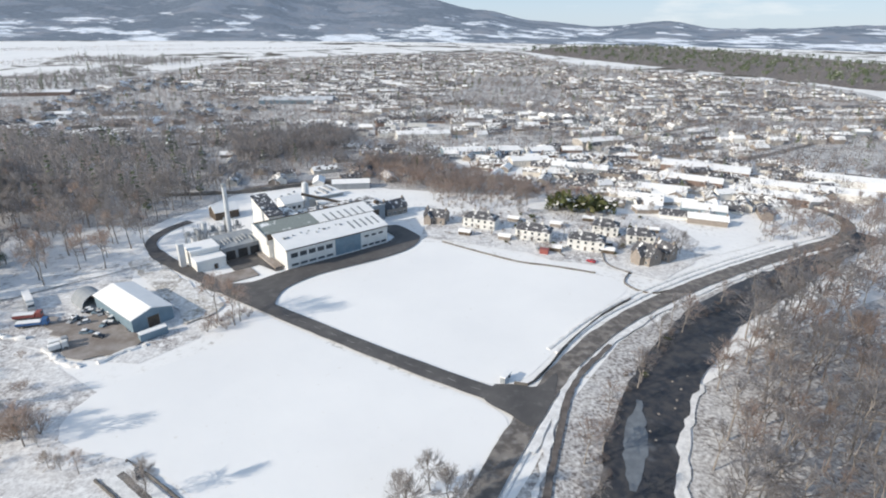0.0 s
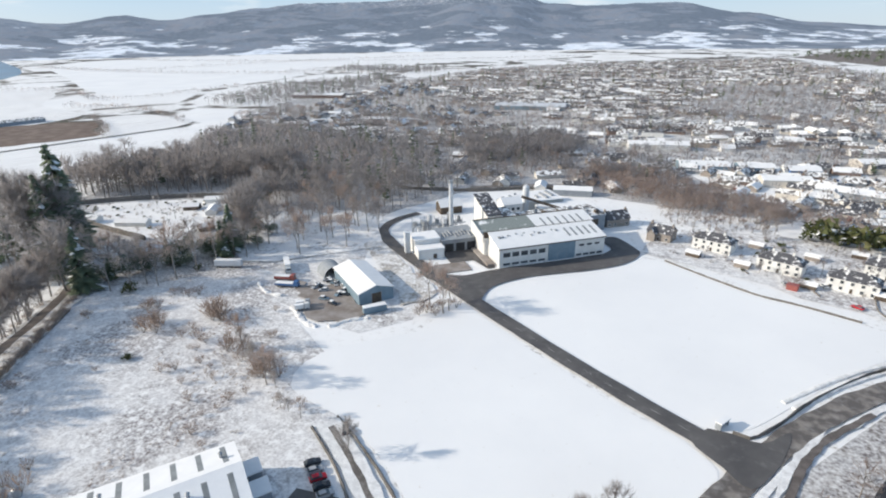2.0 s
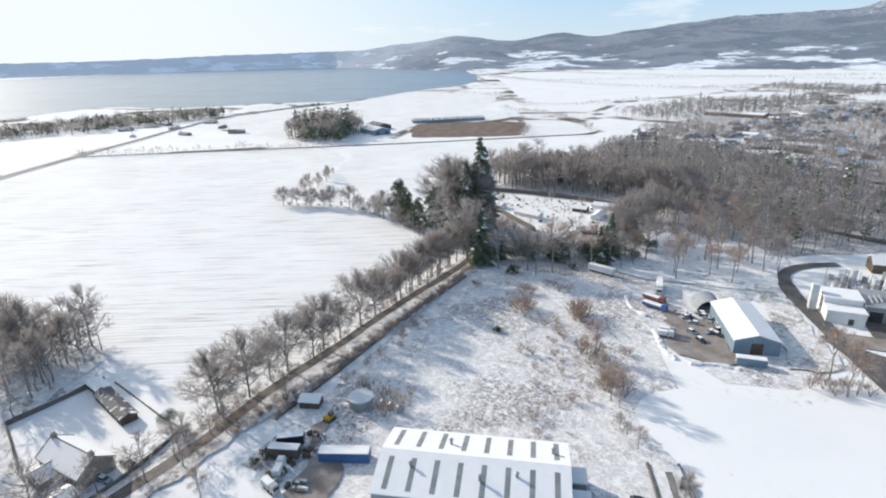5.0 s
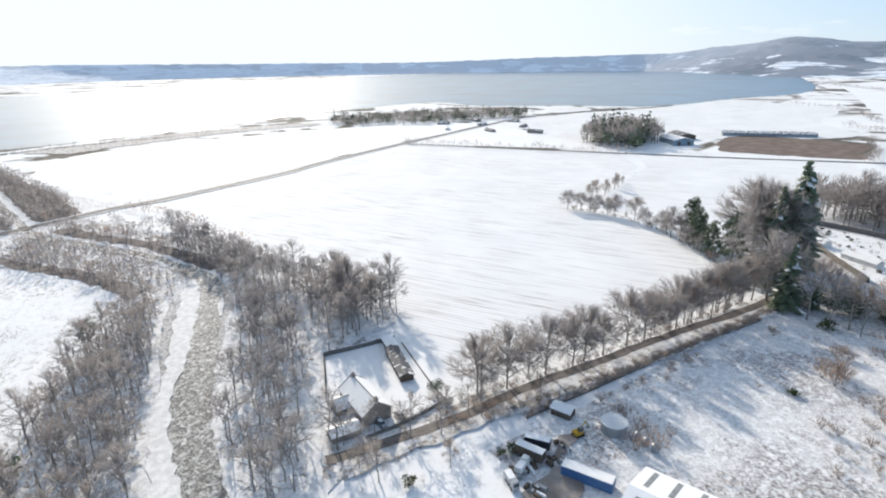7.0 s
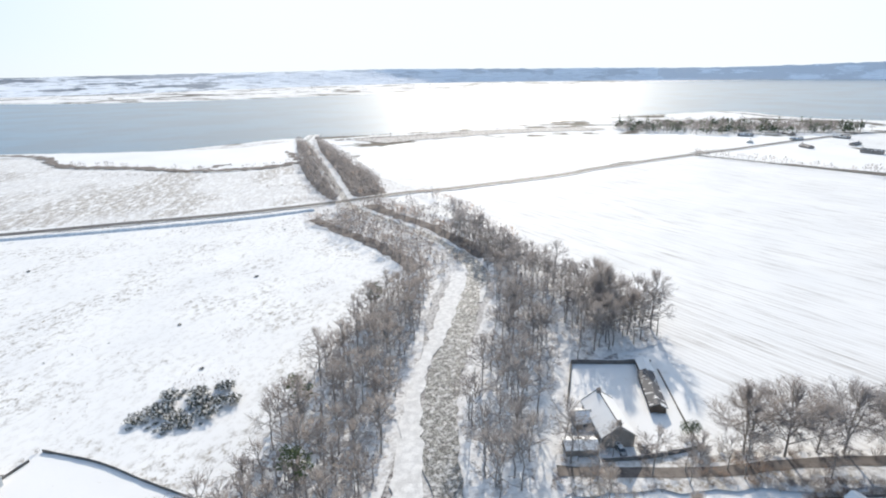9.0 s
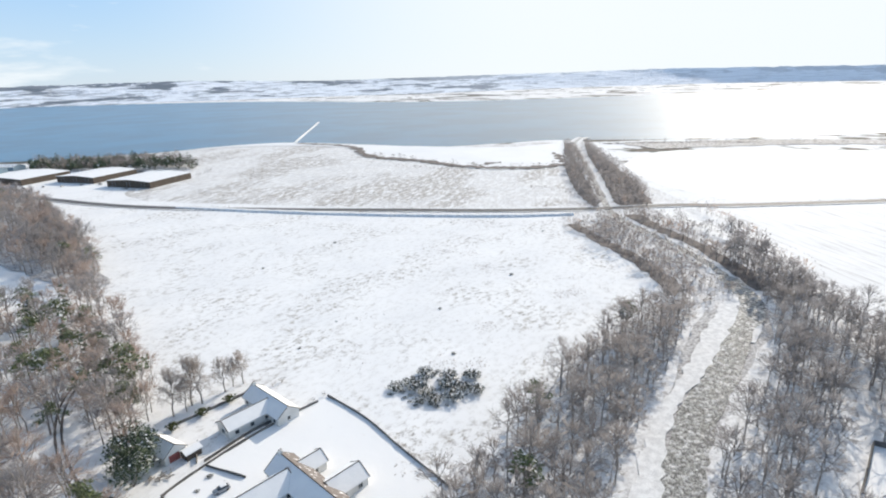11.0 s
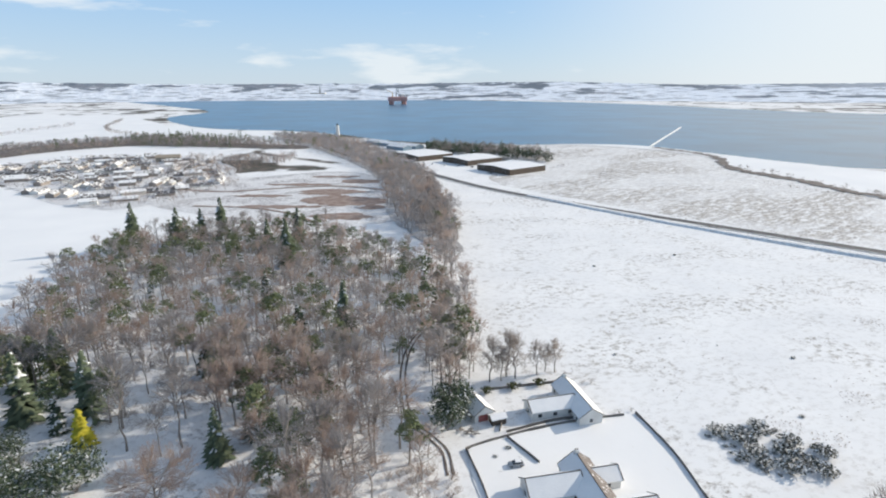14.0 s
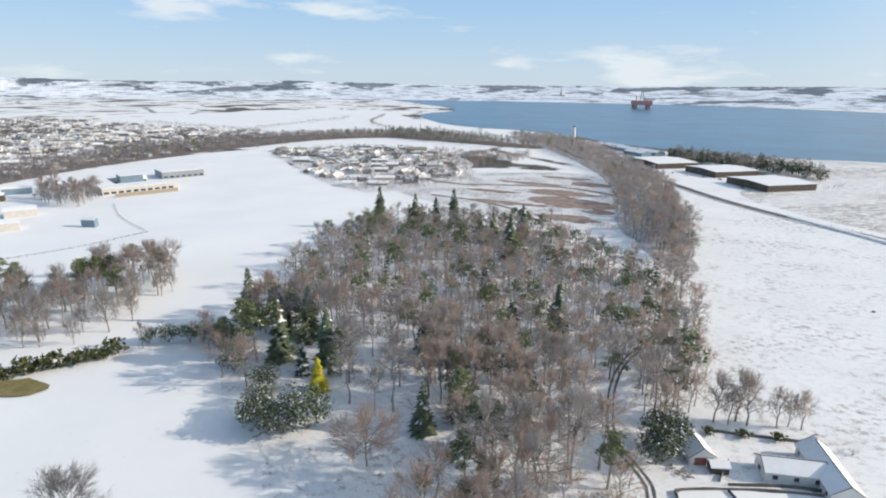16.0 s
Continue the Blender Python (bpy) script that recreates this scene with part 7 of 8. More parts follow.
for k in range(7):
    rng = random.Random(300 + k)
    heap = thing("scrap_pile", "heap of timber and scrap under snow", "scrap heap", pose(-118 + rng.uniform(-9, 9), 16 + rng.uniform(-6, 14), 0.25, 0, 0, rng.uniform(0, 90)), "scrap heaps in the lower yard")
    for piece in range(6):
        a, c = rng.uniform(-2.5, 2), rng.uniform(-2, 1.5)
        part("scrap_piece", box(a, c, 0, a + rng.uniform(0.6, 2.6), c + rng.uniform(0.5, 1.8), rng.uniform(0.4, 1.4), 0.1), ("halfroof", "timber", "steel")[(piece + k) % 3], heap)
digger = thing("excavator", "small yellow excavator in the snowy yard", "excavator", pose(-131, 35.5, 0.25, 0, 0, 120))
for sgn in (-1, 1):
    part("track", box(-1.5, sgn * 0.95 - 0.25, 0, 1.5, sgn * 0.95 + 0.25, 0.7, 0.18), "rubber", digger)
part("house", box(-1.4, -1.0, 0.7, 1.0, 1.0, 1.7, 0.15), "yellow", digger)
part("cab", box(-0.2, -0.95, 1.7, 1.0, 0.1, 2.9, 0.12), "glass", digger)
part("boom", join(tube((0.9, 0.4, 1.4), (2.8, 0.4, 3.4), 0.22, 0.18, 5), tube((2.8, 0.4, 3.4), (4.0, 0.4, 1.6), 0.18, 0.14, 5)), "yellow", digger)
part("bucket", box(3.6, 0.0, 0.9, 4.4, 0.8, 1.6, 0.2), "steel", digger)
tank = thing("storage_tank", "round grey open-topped storage tank in the snow", "tank", pose(-133.5, 46, 0.2))
part("shell", tube((0, 0, 0), (0, 0, 3.0), 3.6, 3.6, 28), "steel", tank)
part("rim", tube((0, 0, 2.9), (0, 0, 3.2), 3.75, 3.75, 28), "flue", tank)
for k in range(3):
    solo("small_tank", join(tube((0, 0, 0), (0, 0, 2.2), 0.9, 0.9, 12), tube((0, 0, 2.2), (0, 0, 2.6), 0.9, 0.3, 12)), "steel", "small grey upright tank beside the large one", "tank", pose(-129.5 + 2.4 * k, 51.5 + 1.6 * k, 0.2))
shed(-141, 33, 55, 6, 4, 2.4, 3.2, "timber", "thickroof", "dark timber hut by the lane wall", "hut", doors=0)

# ---- houses ----
VILLA = "white harled semi-detached house with a dark slate roof"
for k, (x, y, yaw) in enumerate(((29, 281, -22), (55, 264, -22), (79, 252, -20), (94, 272, -20), (108, 259, -15))):
    house(x, y, yaw, 17.5 if k < 3 else 13, 8.5, 5.4, 8.4, "white", "slate", hip=True, stacks=2, storeys=2, bays=5 if k < 3 else 4, label=VILLA, group="villas beside the field")
house(103, 236, -60, 11, 8, 5.0, 9.0, "stone", "slate", label="steep-gabled sandstone house among trees", storeys=2, wings=((0, -4.5, 5, 5, 5.0, 8.4, 90),))
house(113, 240, -50, 9, 7, 5.0, 8.6, "stone", "slate", label="sandstone house with steep gables and chimneys", storeys=2)
for k, (x, y, a) in enumerate(((40, 262, -20), (63, 248, -20), (20, 268, -20), (70, 282, -20), (90, 292, -15), (120, 275, -10), (48, 290, -20), (88, 246, -20))):
    shed(x, y, a, 6, 3.6, 2.2, 3.0, "timber" if k % 3 else "stone", "thickroof", "small garden shed with a snowy roof", "garden_shed", doors=0, group="garden sheds behind the villas")
solo("red_hut", join(box(-2, -1.4, 0, 2, 1.4, 2.2), box(-2.2, -1.6, 2.2, 2.2, 1.6, 2.45, 0.1)), "red", "bright red timber hut at the field's edge", "hut", pose(57, 244, 0.1, 0, 0, -20))
for k, line in enumerate(([(8, 257), (28, 243), (44, 233), (58, 229), (76, 222)], [(36, 268), (42, 254)], [(62, 254), (66, 240)], [(86, 250), (84, 232), (92, 222)], [(92, 224), (86, 212), (93, 203), (104, 206)])):
    solo("garden_wall", ridge_along(line, 0.35, 0.8, 3, 50 + k, 0, 0.15), "wall", "low garden wall capped with snow", "wall", kind="structure")

# bungalows
ONE = "white bungalow with snow-covered roof and several gabled wings"
house(-36, -118, 104, 27, 8.5, 3.0, 6.2, "white", "thickroof", label=ONE, name="bungalow", edged=True, bare=1, bays=6, stacks=1, wings=((-6.5, -9.0, 14, 8.0, 3.0, 5.9, 90), (-8.0, 5.5, 7, 6.0, 2.8, 4.8, 90), (4.5, 7.5, 10, 7.5, 2.8, 5.2, 90)))
house(-39, -162, 106, 20, 7.5, 3.0, 5.6, "white", "thickroof", label="white bungalow with a snowy roof behind its garden wall", name="bungalow", edged=True, bays=5, stacks=1, wings=((0.5, -9.0, 15, 7.0, 3.0, 5.1, 90),))
house(-7.5, -157, 117, 9, 6.5, 2.8, 5.2, "white", "thickroof", label="small white garage with a red door and snowy roof", name="garage", edged=True, windows=False, stacks=0)
solo("garage_door", box(-1.6, -0.06, 0.05, 1.6, 0.06, 2.3), "red", "dark red garage door", "door", pose(-9.2, -152.7, 0.1, 0, 0, 22))
shed(-13.5, -152.5, 22, 4.5, 3.0, 2.2, 2.9, "timber", "thickroof", "small dark garden shed beside the garage", "garden_shed", doors=0)
rng = random.Random(770)
pile = thing("brushwood_pile", "heap of brown brushwood and timber in the snow", "wood pile", pose(-5, -147, 0.1))
for k in range(26):
    a, u, v = rng.uniform(0, 3.1), rng.uniform(-3.2, 3.2), rng.uniform(-1.6, 1.6)
    part("branch", tube((u - math.cos(a) * 1.3, v - math.sin(a) * 1.0, rng.uniform(0.1, 0.5)), (u + math.cos(a) * 1.3, v + math.sin(a) * 1.0, rng.uniform(0.2, 1.1)), 0.12, 0.06, 4), "bark" if k % 3 else "stone", pile)
for x, y, s in ((-16, -140, 0.45), (-12, -136, 0.35), (-19, -136, 0.4), (-24, -142, 0.3), (-13, -130, 0.4), (-27, -147, 0.45)):
    plant("gorse", x, y, s, 31 * x % 360, int(-x), "snowy shrubs in the bungalow garden", "low snow-covered garden shrub")
for k, line in enumerate(([(-4, -139), (-9, -142), (-25, -149.5), (-42, -155), (-53, -157.5)], [(-57, -159), (-62, -140), (-64, -122), (-67, -100)], [(-4, -139), (-9, -122), (-12, -105)], [(-12, -171), (-24, -174), (-40, -178)],
                          [(-16, -145), (-24, -134)], [(-14, -148), (-16, -158)], [(-16, -147.5), (-31, -154), (-41, -156)])):
    solo("garden_wall", ridge_along(line, 0.38, 1.0, 2, 60 + k, 0, 0.1), "wall", "dark garden wall with snow along the top", "wall", kind="structure")
for x, y in ((-11, -169), (-20, -172), (-29, -175)):
    plant("shrub", x, y, 1.5, 40 * x % 360, int(-x), "clipped bushes along the garden wall", "small dark clipped evergreen by the garden wall")
for x, y, s in ((-12, -176.5, 1.15), (-16, -177, 1.4), (-21, -179, 1.2), (-29, -182, 1.5), (-35.5, -184, 1.45), (-32, -184, 1.3), (-18, -180, 1.2)):
    plant("birch", x, y, s, 61 * x % 360, int(-x), "leafless garden trees")
for x, y, s in ((-43.5, -176, 0.9), (-47, -177, 1.5), (-52, -159, 1.2), (-56, -160, 1.3), (-64, -110, 1.0)):
    plant("thicket", x, y, s, 20 * x % 360, int(-x), "garden bushes")
for x, y, s in ((0.5, -153, 1.05), (1.5, -148, 0.95), (0.5, -158, 0.95)):
    plant("yew", x, y, s, 60 * y % 360, int(x), "evergreens beside the garage", "broad dense evergreen beside the garage")

# the cottage among the trees
house(-143, -26.7, 35, 17.3, 9.0, 4.0, 7.2, "stone", "thickroof", label="stone cottage with a long snowy roof among trees", name="cottage", edged=True, bays=5, wings=((-3, -6.3, 5, 6, 2.8, 4.4, 90),))
shed(-130, -30.5, -58, 8.5, 5, 2.4, 3.3, "stone", "thickroof", "low stone outbuilding with a snowy roof", "outbuilding", "shed", doors=0)
shed(-167, -19, 22, 20, 4.5, 2.4, 3.4, "timber", "slate", "long dark timber shed in the cottage yard", doors=0)
shed(-181, -24, 25, 8, 4, 2.4, 3.0, "timber", "thickroof", "low snowy shed in the cottage yard", doors=0)
for k, (line, h) in enumerate((([(-150, -40.5), (-162, -43.7), (-173.5, -47)], 1.5), ([(-173.5, -47), (-180, -35), (-187, -23)], 1.9), ([(-184, -20), (-171, -14), (-156, -7), (-147, -2)], 0.6), ([(-147, -2), (-136, -13), (-128, -24)], 1.6))):
    solo("yard_wall", ridge_along(line, 0.7, h, 2, 80 + k, 0, 0.1), "wall", "dark stone yard wall round the cottage", "wall", kind="structure")
car(-138.5, -15.5, 42, "darkcar", "dark car in front of the cottage", snow=True)
car(-134.5, -20.5, 40, "greycar", "snowed-up car in front of the cottage", snow=True)
plant("yew", -151, -5.5, 0.48, 0, 1, label="round snow-dusted evergreen at the corner of the cottage yard")

# walled garden
for k, line in enumerate(([(-341, 219), (-319, 237), (-285, 258), (-255, 270)], [(-255, 270), (-238, 250), (-224, 230)], [(-330, 208), (-290, 196), (-243, 190)])):
    solo("garden_wall", ridge_along(line, 0.9, 3.0, 4, 90 + k, 0, 0.06), "wall", "tall dark wall of the old walled garden", "wall", kind="structure")
for x, y, a, l in ((-258, 258, 30, 16), (-245, 240, 120, 14), (-262, 240, 30, 9), (-270, 205, 20, 18), (-300, 200, 15, 14), (-250, 165, 20, 24), (-262, 150, 20, 16), (-225, 215, 60, 9)):
    shed(x, y, a, l, 6, 2.6, 4.0, "white" if l > 12 else "timber", "thickroof", "low garden building with a snowy roof", "garden_building", doors=0, group="buildings of the walled garden")

# farm, coast and shore buildings
shed(-690, 262, 5, 42, 24, 6, 9, "bluegrey", "thickroof", "wide farm barn with a snowy roof", "barn", "barn", 2)
shed(-735, 285, 5, 36, 20, 5, 8, "timber", "slate", "dark farm barn beside the wide one", "barn", "barn", 1)
shed(-745, 400, 75, 110, 14, 4, 6, "grey", "halfroof", "long low farm shed beyond the heather", "barn", "barn", 0)
grove("farm_trees", "dark mixed trees sheltering the farm", scatter([(-664, 160), (-634, 196), (-690, 240), (-760, 262), (-800, 232), (-760, 170), (-700, 150)], 9, 101), [("farbare", 5), ("farfir", 1.2), ("fardark", 1.0)], 102, 1.4, 2.3)
for k, (x, y, a, l) in enumerate(((70, -775, -50, 66), (0, -728, -50, 52), (-46, -656, -50, 56))):
    w = shed(x - 9, y - 8, a + 90, 58, l, 6.5, 8.0, "timber", "thickroof", "large dark warehouse with a white snowy roof on the shore", "warehouse", "warehouse", 3, "shore warehouses")
for k, (x, y, l) in enumerate(((130, -930, 60), (150, -960, 44), (105, -880, 40), (90, -900, 46))):
    shed(x, y, -42, l, 18, 5, 7.5, "bluegrey", "snowroof", "low pale blue shed near the pier", doors=0, group="sheds near the pier")
grove("shore_conifers", "row of dark conifers on the shore", scatter([(62, -840), (-10, -800), (-85, -750), (-100, -722), (-118, -740), (-100, -815), (0, -875), (62, -905)], 8, 103), [("farbare", 4), ("farfir", 1), ("fardark", 3)], 104, 0.9, 1.35)
light = thing("light_tower", "slim white tower on the shore", "tower", pose(258, -1120, 0))
part("shaft", tube((0, 0, 0), (0, 0, 20), 4.2, 3.2, 12), "white", light)
part("lantern", tube((0, 0, 20), (0, 0, 23), 2.2, 1.8, 10), "glass", light)
solo("jetty", ridge_along([(-300, -925), (-360, -1050), (-440, -1215), (-490, -1320)], 4.5, 1.4, 12, 7, 0, 0.05), "bank", "long narrow snow-covered stone jetty reaching into the firth", "jetty")
rig = thing("oil_rig", "red and white drilling rig moored in the firth", "oil rig", pose(352, -2850, 0.2, 0, 0, 20))
part("deck", box(-42, -34, 16, 42, 34, 36, 2), "rigred", rig)
for sx in (-32, 32):
    for sy in (-26, 26):
        part("leg", tube((sx, sy, -1), (sx, sy, 16), 7, 7, 10), "rigred", rig)
part("derrick", join(*[tube((a * 8, b * 8, 36), (a * 2, b * 2, 80), 1.2, 0.8, 4) for a in (-1, 1) for b in (-1, 1)], *[tube((-8 + k, -8 + k, 44 + 9 * k), (8 - k, 8 - k, 50 + 9 * k), 0.6, 0.6, 4) for k in range(4)]), "grey", rig)
part("crane", join(tube((30, 20, 36), (30, 20, 56), 2, 2, 6), tube((30, 20, 58), (62, 20, 70), 1, 0.6, 4)), "yellow", rig)
part("quarters", box(-36, -28, 36, -14, 20, 48, 1), "white", rig)
far_rig = thing("oil_rig", "distant pale rig beside a low spit", "oil rig", pose(1040, -3950, 0.2))
part("deck", box(-50, -34, 20, 50, 34, 40, 2), "cream", far_rig)
part("derrick", tube((-10, 0, 40), (-10, 0, 85), 7, 2, 4), "grey", far_rig)
for sx in (-38, 38):
    part("leg", tube((sx, 0, -1), (sx, 0, 20), 8, 8, 10), "grey", far_rig)
# shelter at the junction
stop = thing("roadside_shelter", "small roadside shelter with a snowy flat roof", "shelter", pose(27.5, 142.5, 0.1, 0, 0, 58))
part("back_panel", box(-2, 0.7, 0, 2, 0.85, 2.2), "grey", stop)
for sx in (-2, 1.85):
    part("side_panel", box(sx, -0.7, 0, sx + 0.15, 0.7, 2.2), "grey", stop)
part("roof", box(-2.3, -1.0, 2.2, 2.3, 1.0, 2.5, 0.08), "thickroof", stop)
for k in range(9):
    car((40, 52, 66, 74, 88, 98, 33, 60, 108)[k] + 3, (272, 255, 258, 241, 262, 247, 290, 275, 285)[k] - 7, 70 + 23 * k, ("darkcar", "greycar", "white", "redcar", "darkcar")[k % 5], "car parked by the villas", "cars by the villas", k % 2 == 0)
# school and sports buildings
school = thing("school", "low flat-roofed school of pale blocks round a dark courtyard", "school", pose(468, -335, 0, 0, 0, -113))
for name, geo, mat in (("front_block", (-30, 4, 0, 34, 26, 6.0), "cream"), ("rear_block", (-34, 60, 0, 20, 76, 6.5), "white"), ("link_block", (-34, 26, 0, -16, 60, 6.2), "cream"), ("courtyard_hall", (-8, 40, 0, 12, 56, 11.0), "bluegrey"), ("gym_block", (36, 66, 0, 78, 96, 7.5), "grey")):
    x0, y0, z0, x1, y1, z1 = geo
    blk = part(name, box(x0, y0, z0, x1, y1, z1), mat, school)
    part("flat_roof", box(x0 - 0.4, y0 - 0.4, z1, x1 + 0.4, y1 + 0.4, z1 + 0.5, 0.1), "thickroof", blk)
    for k in range(int((x1 - x0) / 6)):
        opening(blk, x0 + 3 + 6 * k, y0, 1.2, 4.0, 1.8, "-y", "grey", "glass")
for x, y, a, l, w, wall, roof in ((430, -200, 62, 26, 16, "cream", "thickroof"), (462, -232, 62, 20, 12, "cream", "thickroof"), (560, -280, 60, 22, 10, "bluegrey", "thickroof"), (540, -250, 60, 18, 10, "timber", "thickroof"), (385, -236, 20, 10, 4, "bluegrey", "thickroof")):
    shed(x, y, a, l, w, 5.5, 7.0, wall, roof, "long low school building with a snowy roof", "school_building", "building", 0, "school buildings")
part("hoarding", box(-26, -0.2, 0, 26, 0.2, 3.4), "ochre", tagged(new("site_fence"), "ochre timber hoarding along the school wall", "fence")).parent.matrix_basis = pose(456, -333, 0.1, 0, 0, -113)
trees(scatter([(505, -262), (455, -268), (470, -300), (505, -312), (535, -290)], 8, 270), [("birch", 3), ("red", 1)], 271, "trees before the school", 0.8, 1.2)
for k in range(10):
    car(-60 + 17 * k, -668 - 7 * k + 4 * (k % 2), 30 + 40 * k, ("darkcar", "greycar", "white")[k % 3], "car parked before the shore warehouses", "cars before the shore warehouses", k % 2 == 0)


def fence(name, points, label, gap=4.0):
    """Posts with two rails between them."""
    line = smooth_line(points, gap)
    ob = thing(name, label, "fence")
    for a, c in zip(line, line[1:]):
        part("post", box(a.x - 0.09, a.y - 0.09, 0, a.x + 0.09, a.y + 0.09, 1.25), "timber", ob)
        for z in (0.55, 1.05):
            part("rail", tube((a.x, a.y, z), (c.x, c.y, z), 0.05, 0.05, 4), "timber", ob)


fence("park_fence", [(353, -164), (341, -201), (336, -244)], "thin dark post and rail fence across the park", 4.0)
fence("park_fence", [(336, -244), (393, -264), (440, -290)], "thin dark post and rail fence by the school", 5.0)

# ---- the town and the far countryside ----
TOWN = [(70, 395), (130, 300), (250, 320), (330, 390), (640, 760), (690, 1080), (330, 1480), (250, 2000), (-280, 1650), (-460, 1380), (-520, 900), (-480, 660), (-240, 630), (-90, 500)]
rng = random.Random(41)
WALLS, ROOFS = ("white", "cream", "stone", "grey", "brick"), ("snowroof", "thickroof", "halfroof", "slate")


def band(x, y):
    """Streets run across the slope: houses where it is high, trees and railway cuttings where it is low."""
    return noise.noise(Vector((x / 230, y / 75, 5)))


BRUSH = [(4, 361), (28, 385), (69, 352), (61, 319), (32, 305), (2, 316)]
town_spots = []
for x, y in scatter(TOWN, 22, 42):
    if band(x, y) > -0.16 and rng.random() < 0.92 and not inside(x, y, BRUSH):
        town_spots.append((x, y, 8 + 90 * (noise.noise(Vector((x / 260, y / 260, 9))) > 0.28) + rng.uniform(-9, 9)))
town_spots.sort(key=lambda p: p[1] + 0.3 * abs(p[0]))
for k, (x, y, a) in enumerate(town_spots[:230]):
    kind = rng.random()
    l, e = rng.uniform(10, 20), rng.choice((2.6, 2.8, 4.6))
    house(x, y, a, l, rng.uniform(7, 8.5), e, e + rng.uniform(1.9, 2.8), rng.choices(WALLS, (2.5, 2.5, 3, 2, 1.5))[0], rng.choices(ROOFS, (3, 0.6, 4, 4))[0],
          hip=kind > 0.82, stacks=rng.choice((1, 2)), windows=False, label="town house with a snow-patched roof", name="town_house", group="houses of the town")


def far_houses(name, label, spots, seed):
    """Small far-off houses nobody could count: walls, roofs and chimneys."""
    rng = random.Random(seed)
    mats = ["white", "cream", "stone", "thickroof", "halfroof", "slate"]
    verts, faces, index = [], [], []
    for x, y, a in spots:
        l, w, e, r = rng.uniform(9, 22), rng.uniform(6.5, 8), rng.choice((2.3, 2.5, 3.6)), 0
        r = e + rng.uniform(1.5, 2.3)
        m = pose(x, y, 0, 0, 0, a)
        for (v, f), mat in ((gable(-l / 2, -w / 2, l / 2, w / 2, e, r), rng.choices((0, 1, 2), (2, 3, 5))[0]), (roof_slabs(-l / 2, -w / 2, l / 2, w / 2, e, r, 0.3, 0.5), rng.choices((3, 4, 5), (2.4, 5, 4))[0]), (box(l / 2 - 1.2, -0.5, r - 1, l / 2 - 0.3, 0.5, r + 1.2), 2)):
            n = len(verts)
            verts += [m @ Vector(q) for q in v]
            faces += [tuple(n + k for k in q) for q in f]
            index += [mat] * len(f)
    me = bpy.data.meshes.new(name)
    me.from_pydata([tuple(v) for v in verts], [], faces)
    for k in mats:
        me.materials.append(M[k])
    me.polygons.foreach_set("material_index", index)
    me.update()
    return tagged(new(name, me), label, "houses", kind="stuff")


far_houses("distant_houses", "crowded snowy roofs of the far town", town_spots[230:], 43)
far_houses("edge_houses", "scattered houses and sheds on the wooded edge of town", [(x, y, 20 + 70 * (int(x + y) % 2) + 9 * (int(x) % 3)) for x, y in scatter(EDGE, 21, 543) if noise.noise(Vector((x / 70, y / 28, 3))) < 0.08], 544)
grove("railway_belt", "brown leafless trees along the railway through the town", [p for q, w in (([(-97, 575), (7, 605), (101, 545), (168, 492), (235, 440), (300, 410), (360, 380)], 9), ([(-300, 720), (-120, 760), (40, 730), (220, 640), (400, 560)], 12), ([(-420, 980), (-100, 1010), (200, 930), (480, 760)], 14)) for p in along(q, 2.4, w, int(abs(q[0][0])))], [("farred", 2), ("farbare", 2), ("tinydark", 4)], 546, 0.6, 1.0)
grove("town_trees", "leafless garden and street trees among the houses", [p for p in scatter(TOWN, 8.6, 44) if p[1] < 900 and band(*p) < 0.30 - 0.3 * random.Random(int(p[0] * 7 + p[1])).random()], [("tinydark", 5), ("tinyred", 3), ("farfir", 0.12), ("farpine", 0.06)], 45, 0.45, 0.95)
grove("town_trees", "leafless trees of the far town and its edge", [p for p in scatter(TOWN, 13, 444) if p[1] >= 900 and band(*p) < 0.28], [("tiny", 5), ("tinyred", 2), ("farpine", 0.3)], 445, 0.6, 1.2)
grove("red_brushwood", "reddish leafless brushwood beside the industrial estate", scatter(BRUSH, 4.4, 620), [("redbush", 3), ("midred", 2), ("thicket", 1)], 621, 0.5, 0.95)
# industrial units by the railway
for k, (x, y, a, l, w, wall, roof) in enumerate(((25, 450, 12, 34, 18, "bluegrey", "thickroof"), (60, 455, 12, 24, 16, "bluegrey", "thickroof"), (90, 455, 12, 20, 14, "blue", "thickroof"), (110, 400, -20, 40, 14, "grey", "thickroof"), (75, 420, 12, 30, 12, "cream", "thickroof"),
                                            (205, 405, -28, 60, 22, "brick", "thickroof"), (235, 420, -28, 14, 18, "darkcar", "slate"), (180, 370, -28, 40, 14, "brick", "thickroof"), (250, 350, -25, 70, 16, "white", "thickroof"), (150, 345, -20, 30, 14, "white", "thickroof"),
                                            (215, 335, -25, 46, 14, "brick", "thickroof"), (130, 325, -20, 26, 10, "white", "snowroof"), (160, 305, -20, 24, 12, "bluegrey", "thickroof"), (290, 375, -25, 50, 18, "white", "thickroof"), (-182, 745, 8, 92, 40, "bluegrey", "flue"), (-540, 775, 14, 84, 28, "brick", "thickroof"), (-10, 520, 12, 50, 16, "white", "thickroof"), (150, 500, 20, 44, 16, "cream", "thickroof"))):
    shed(x, y, a, l, w, 5, 7, wall, roof, "industrial unit with a snow-covered roof", "industrial_unit", "building", 1 if l < 60 else 0, "industrial units by the railway")
for k in range(16):
    rng = random.Random(700 + k)
    container(60 + rng.uniform(0, 60), 425 + rng.uniform(-14, 22), rng.choice((12, 102)), 6, rng.choice(("blue", "bluegrey", "bluegrey")), "blue container in the industrial yard")
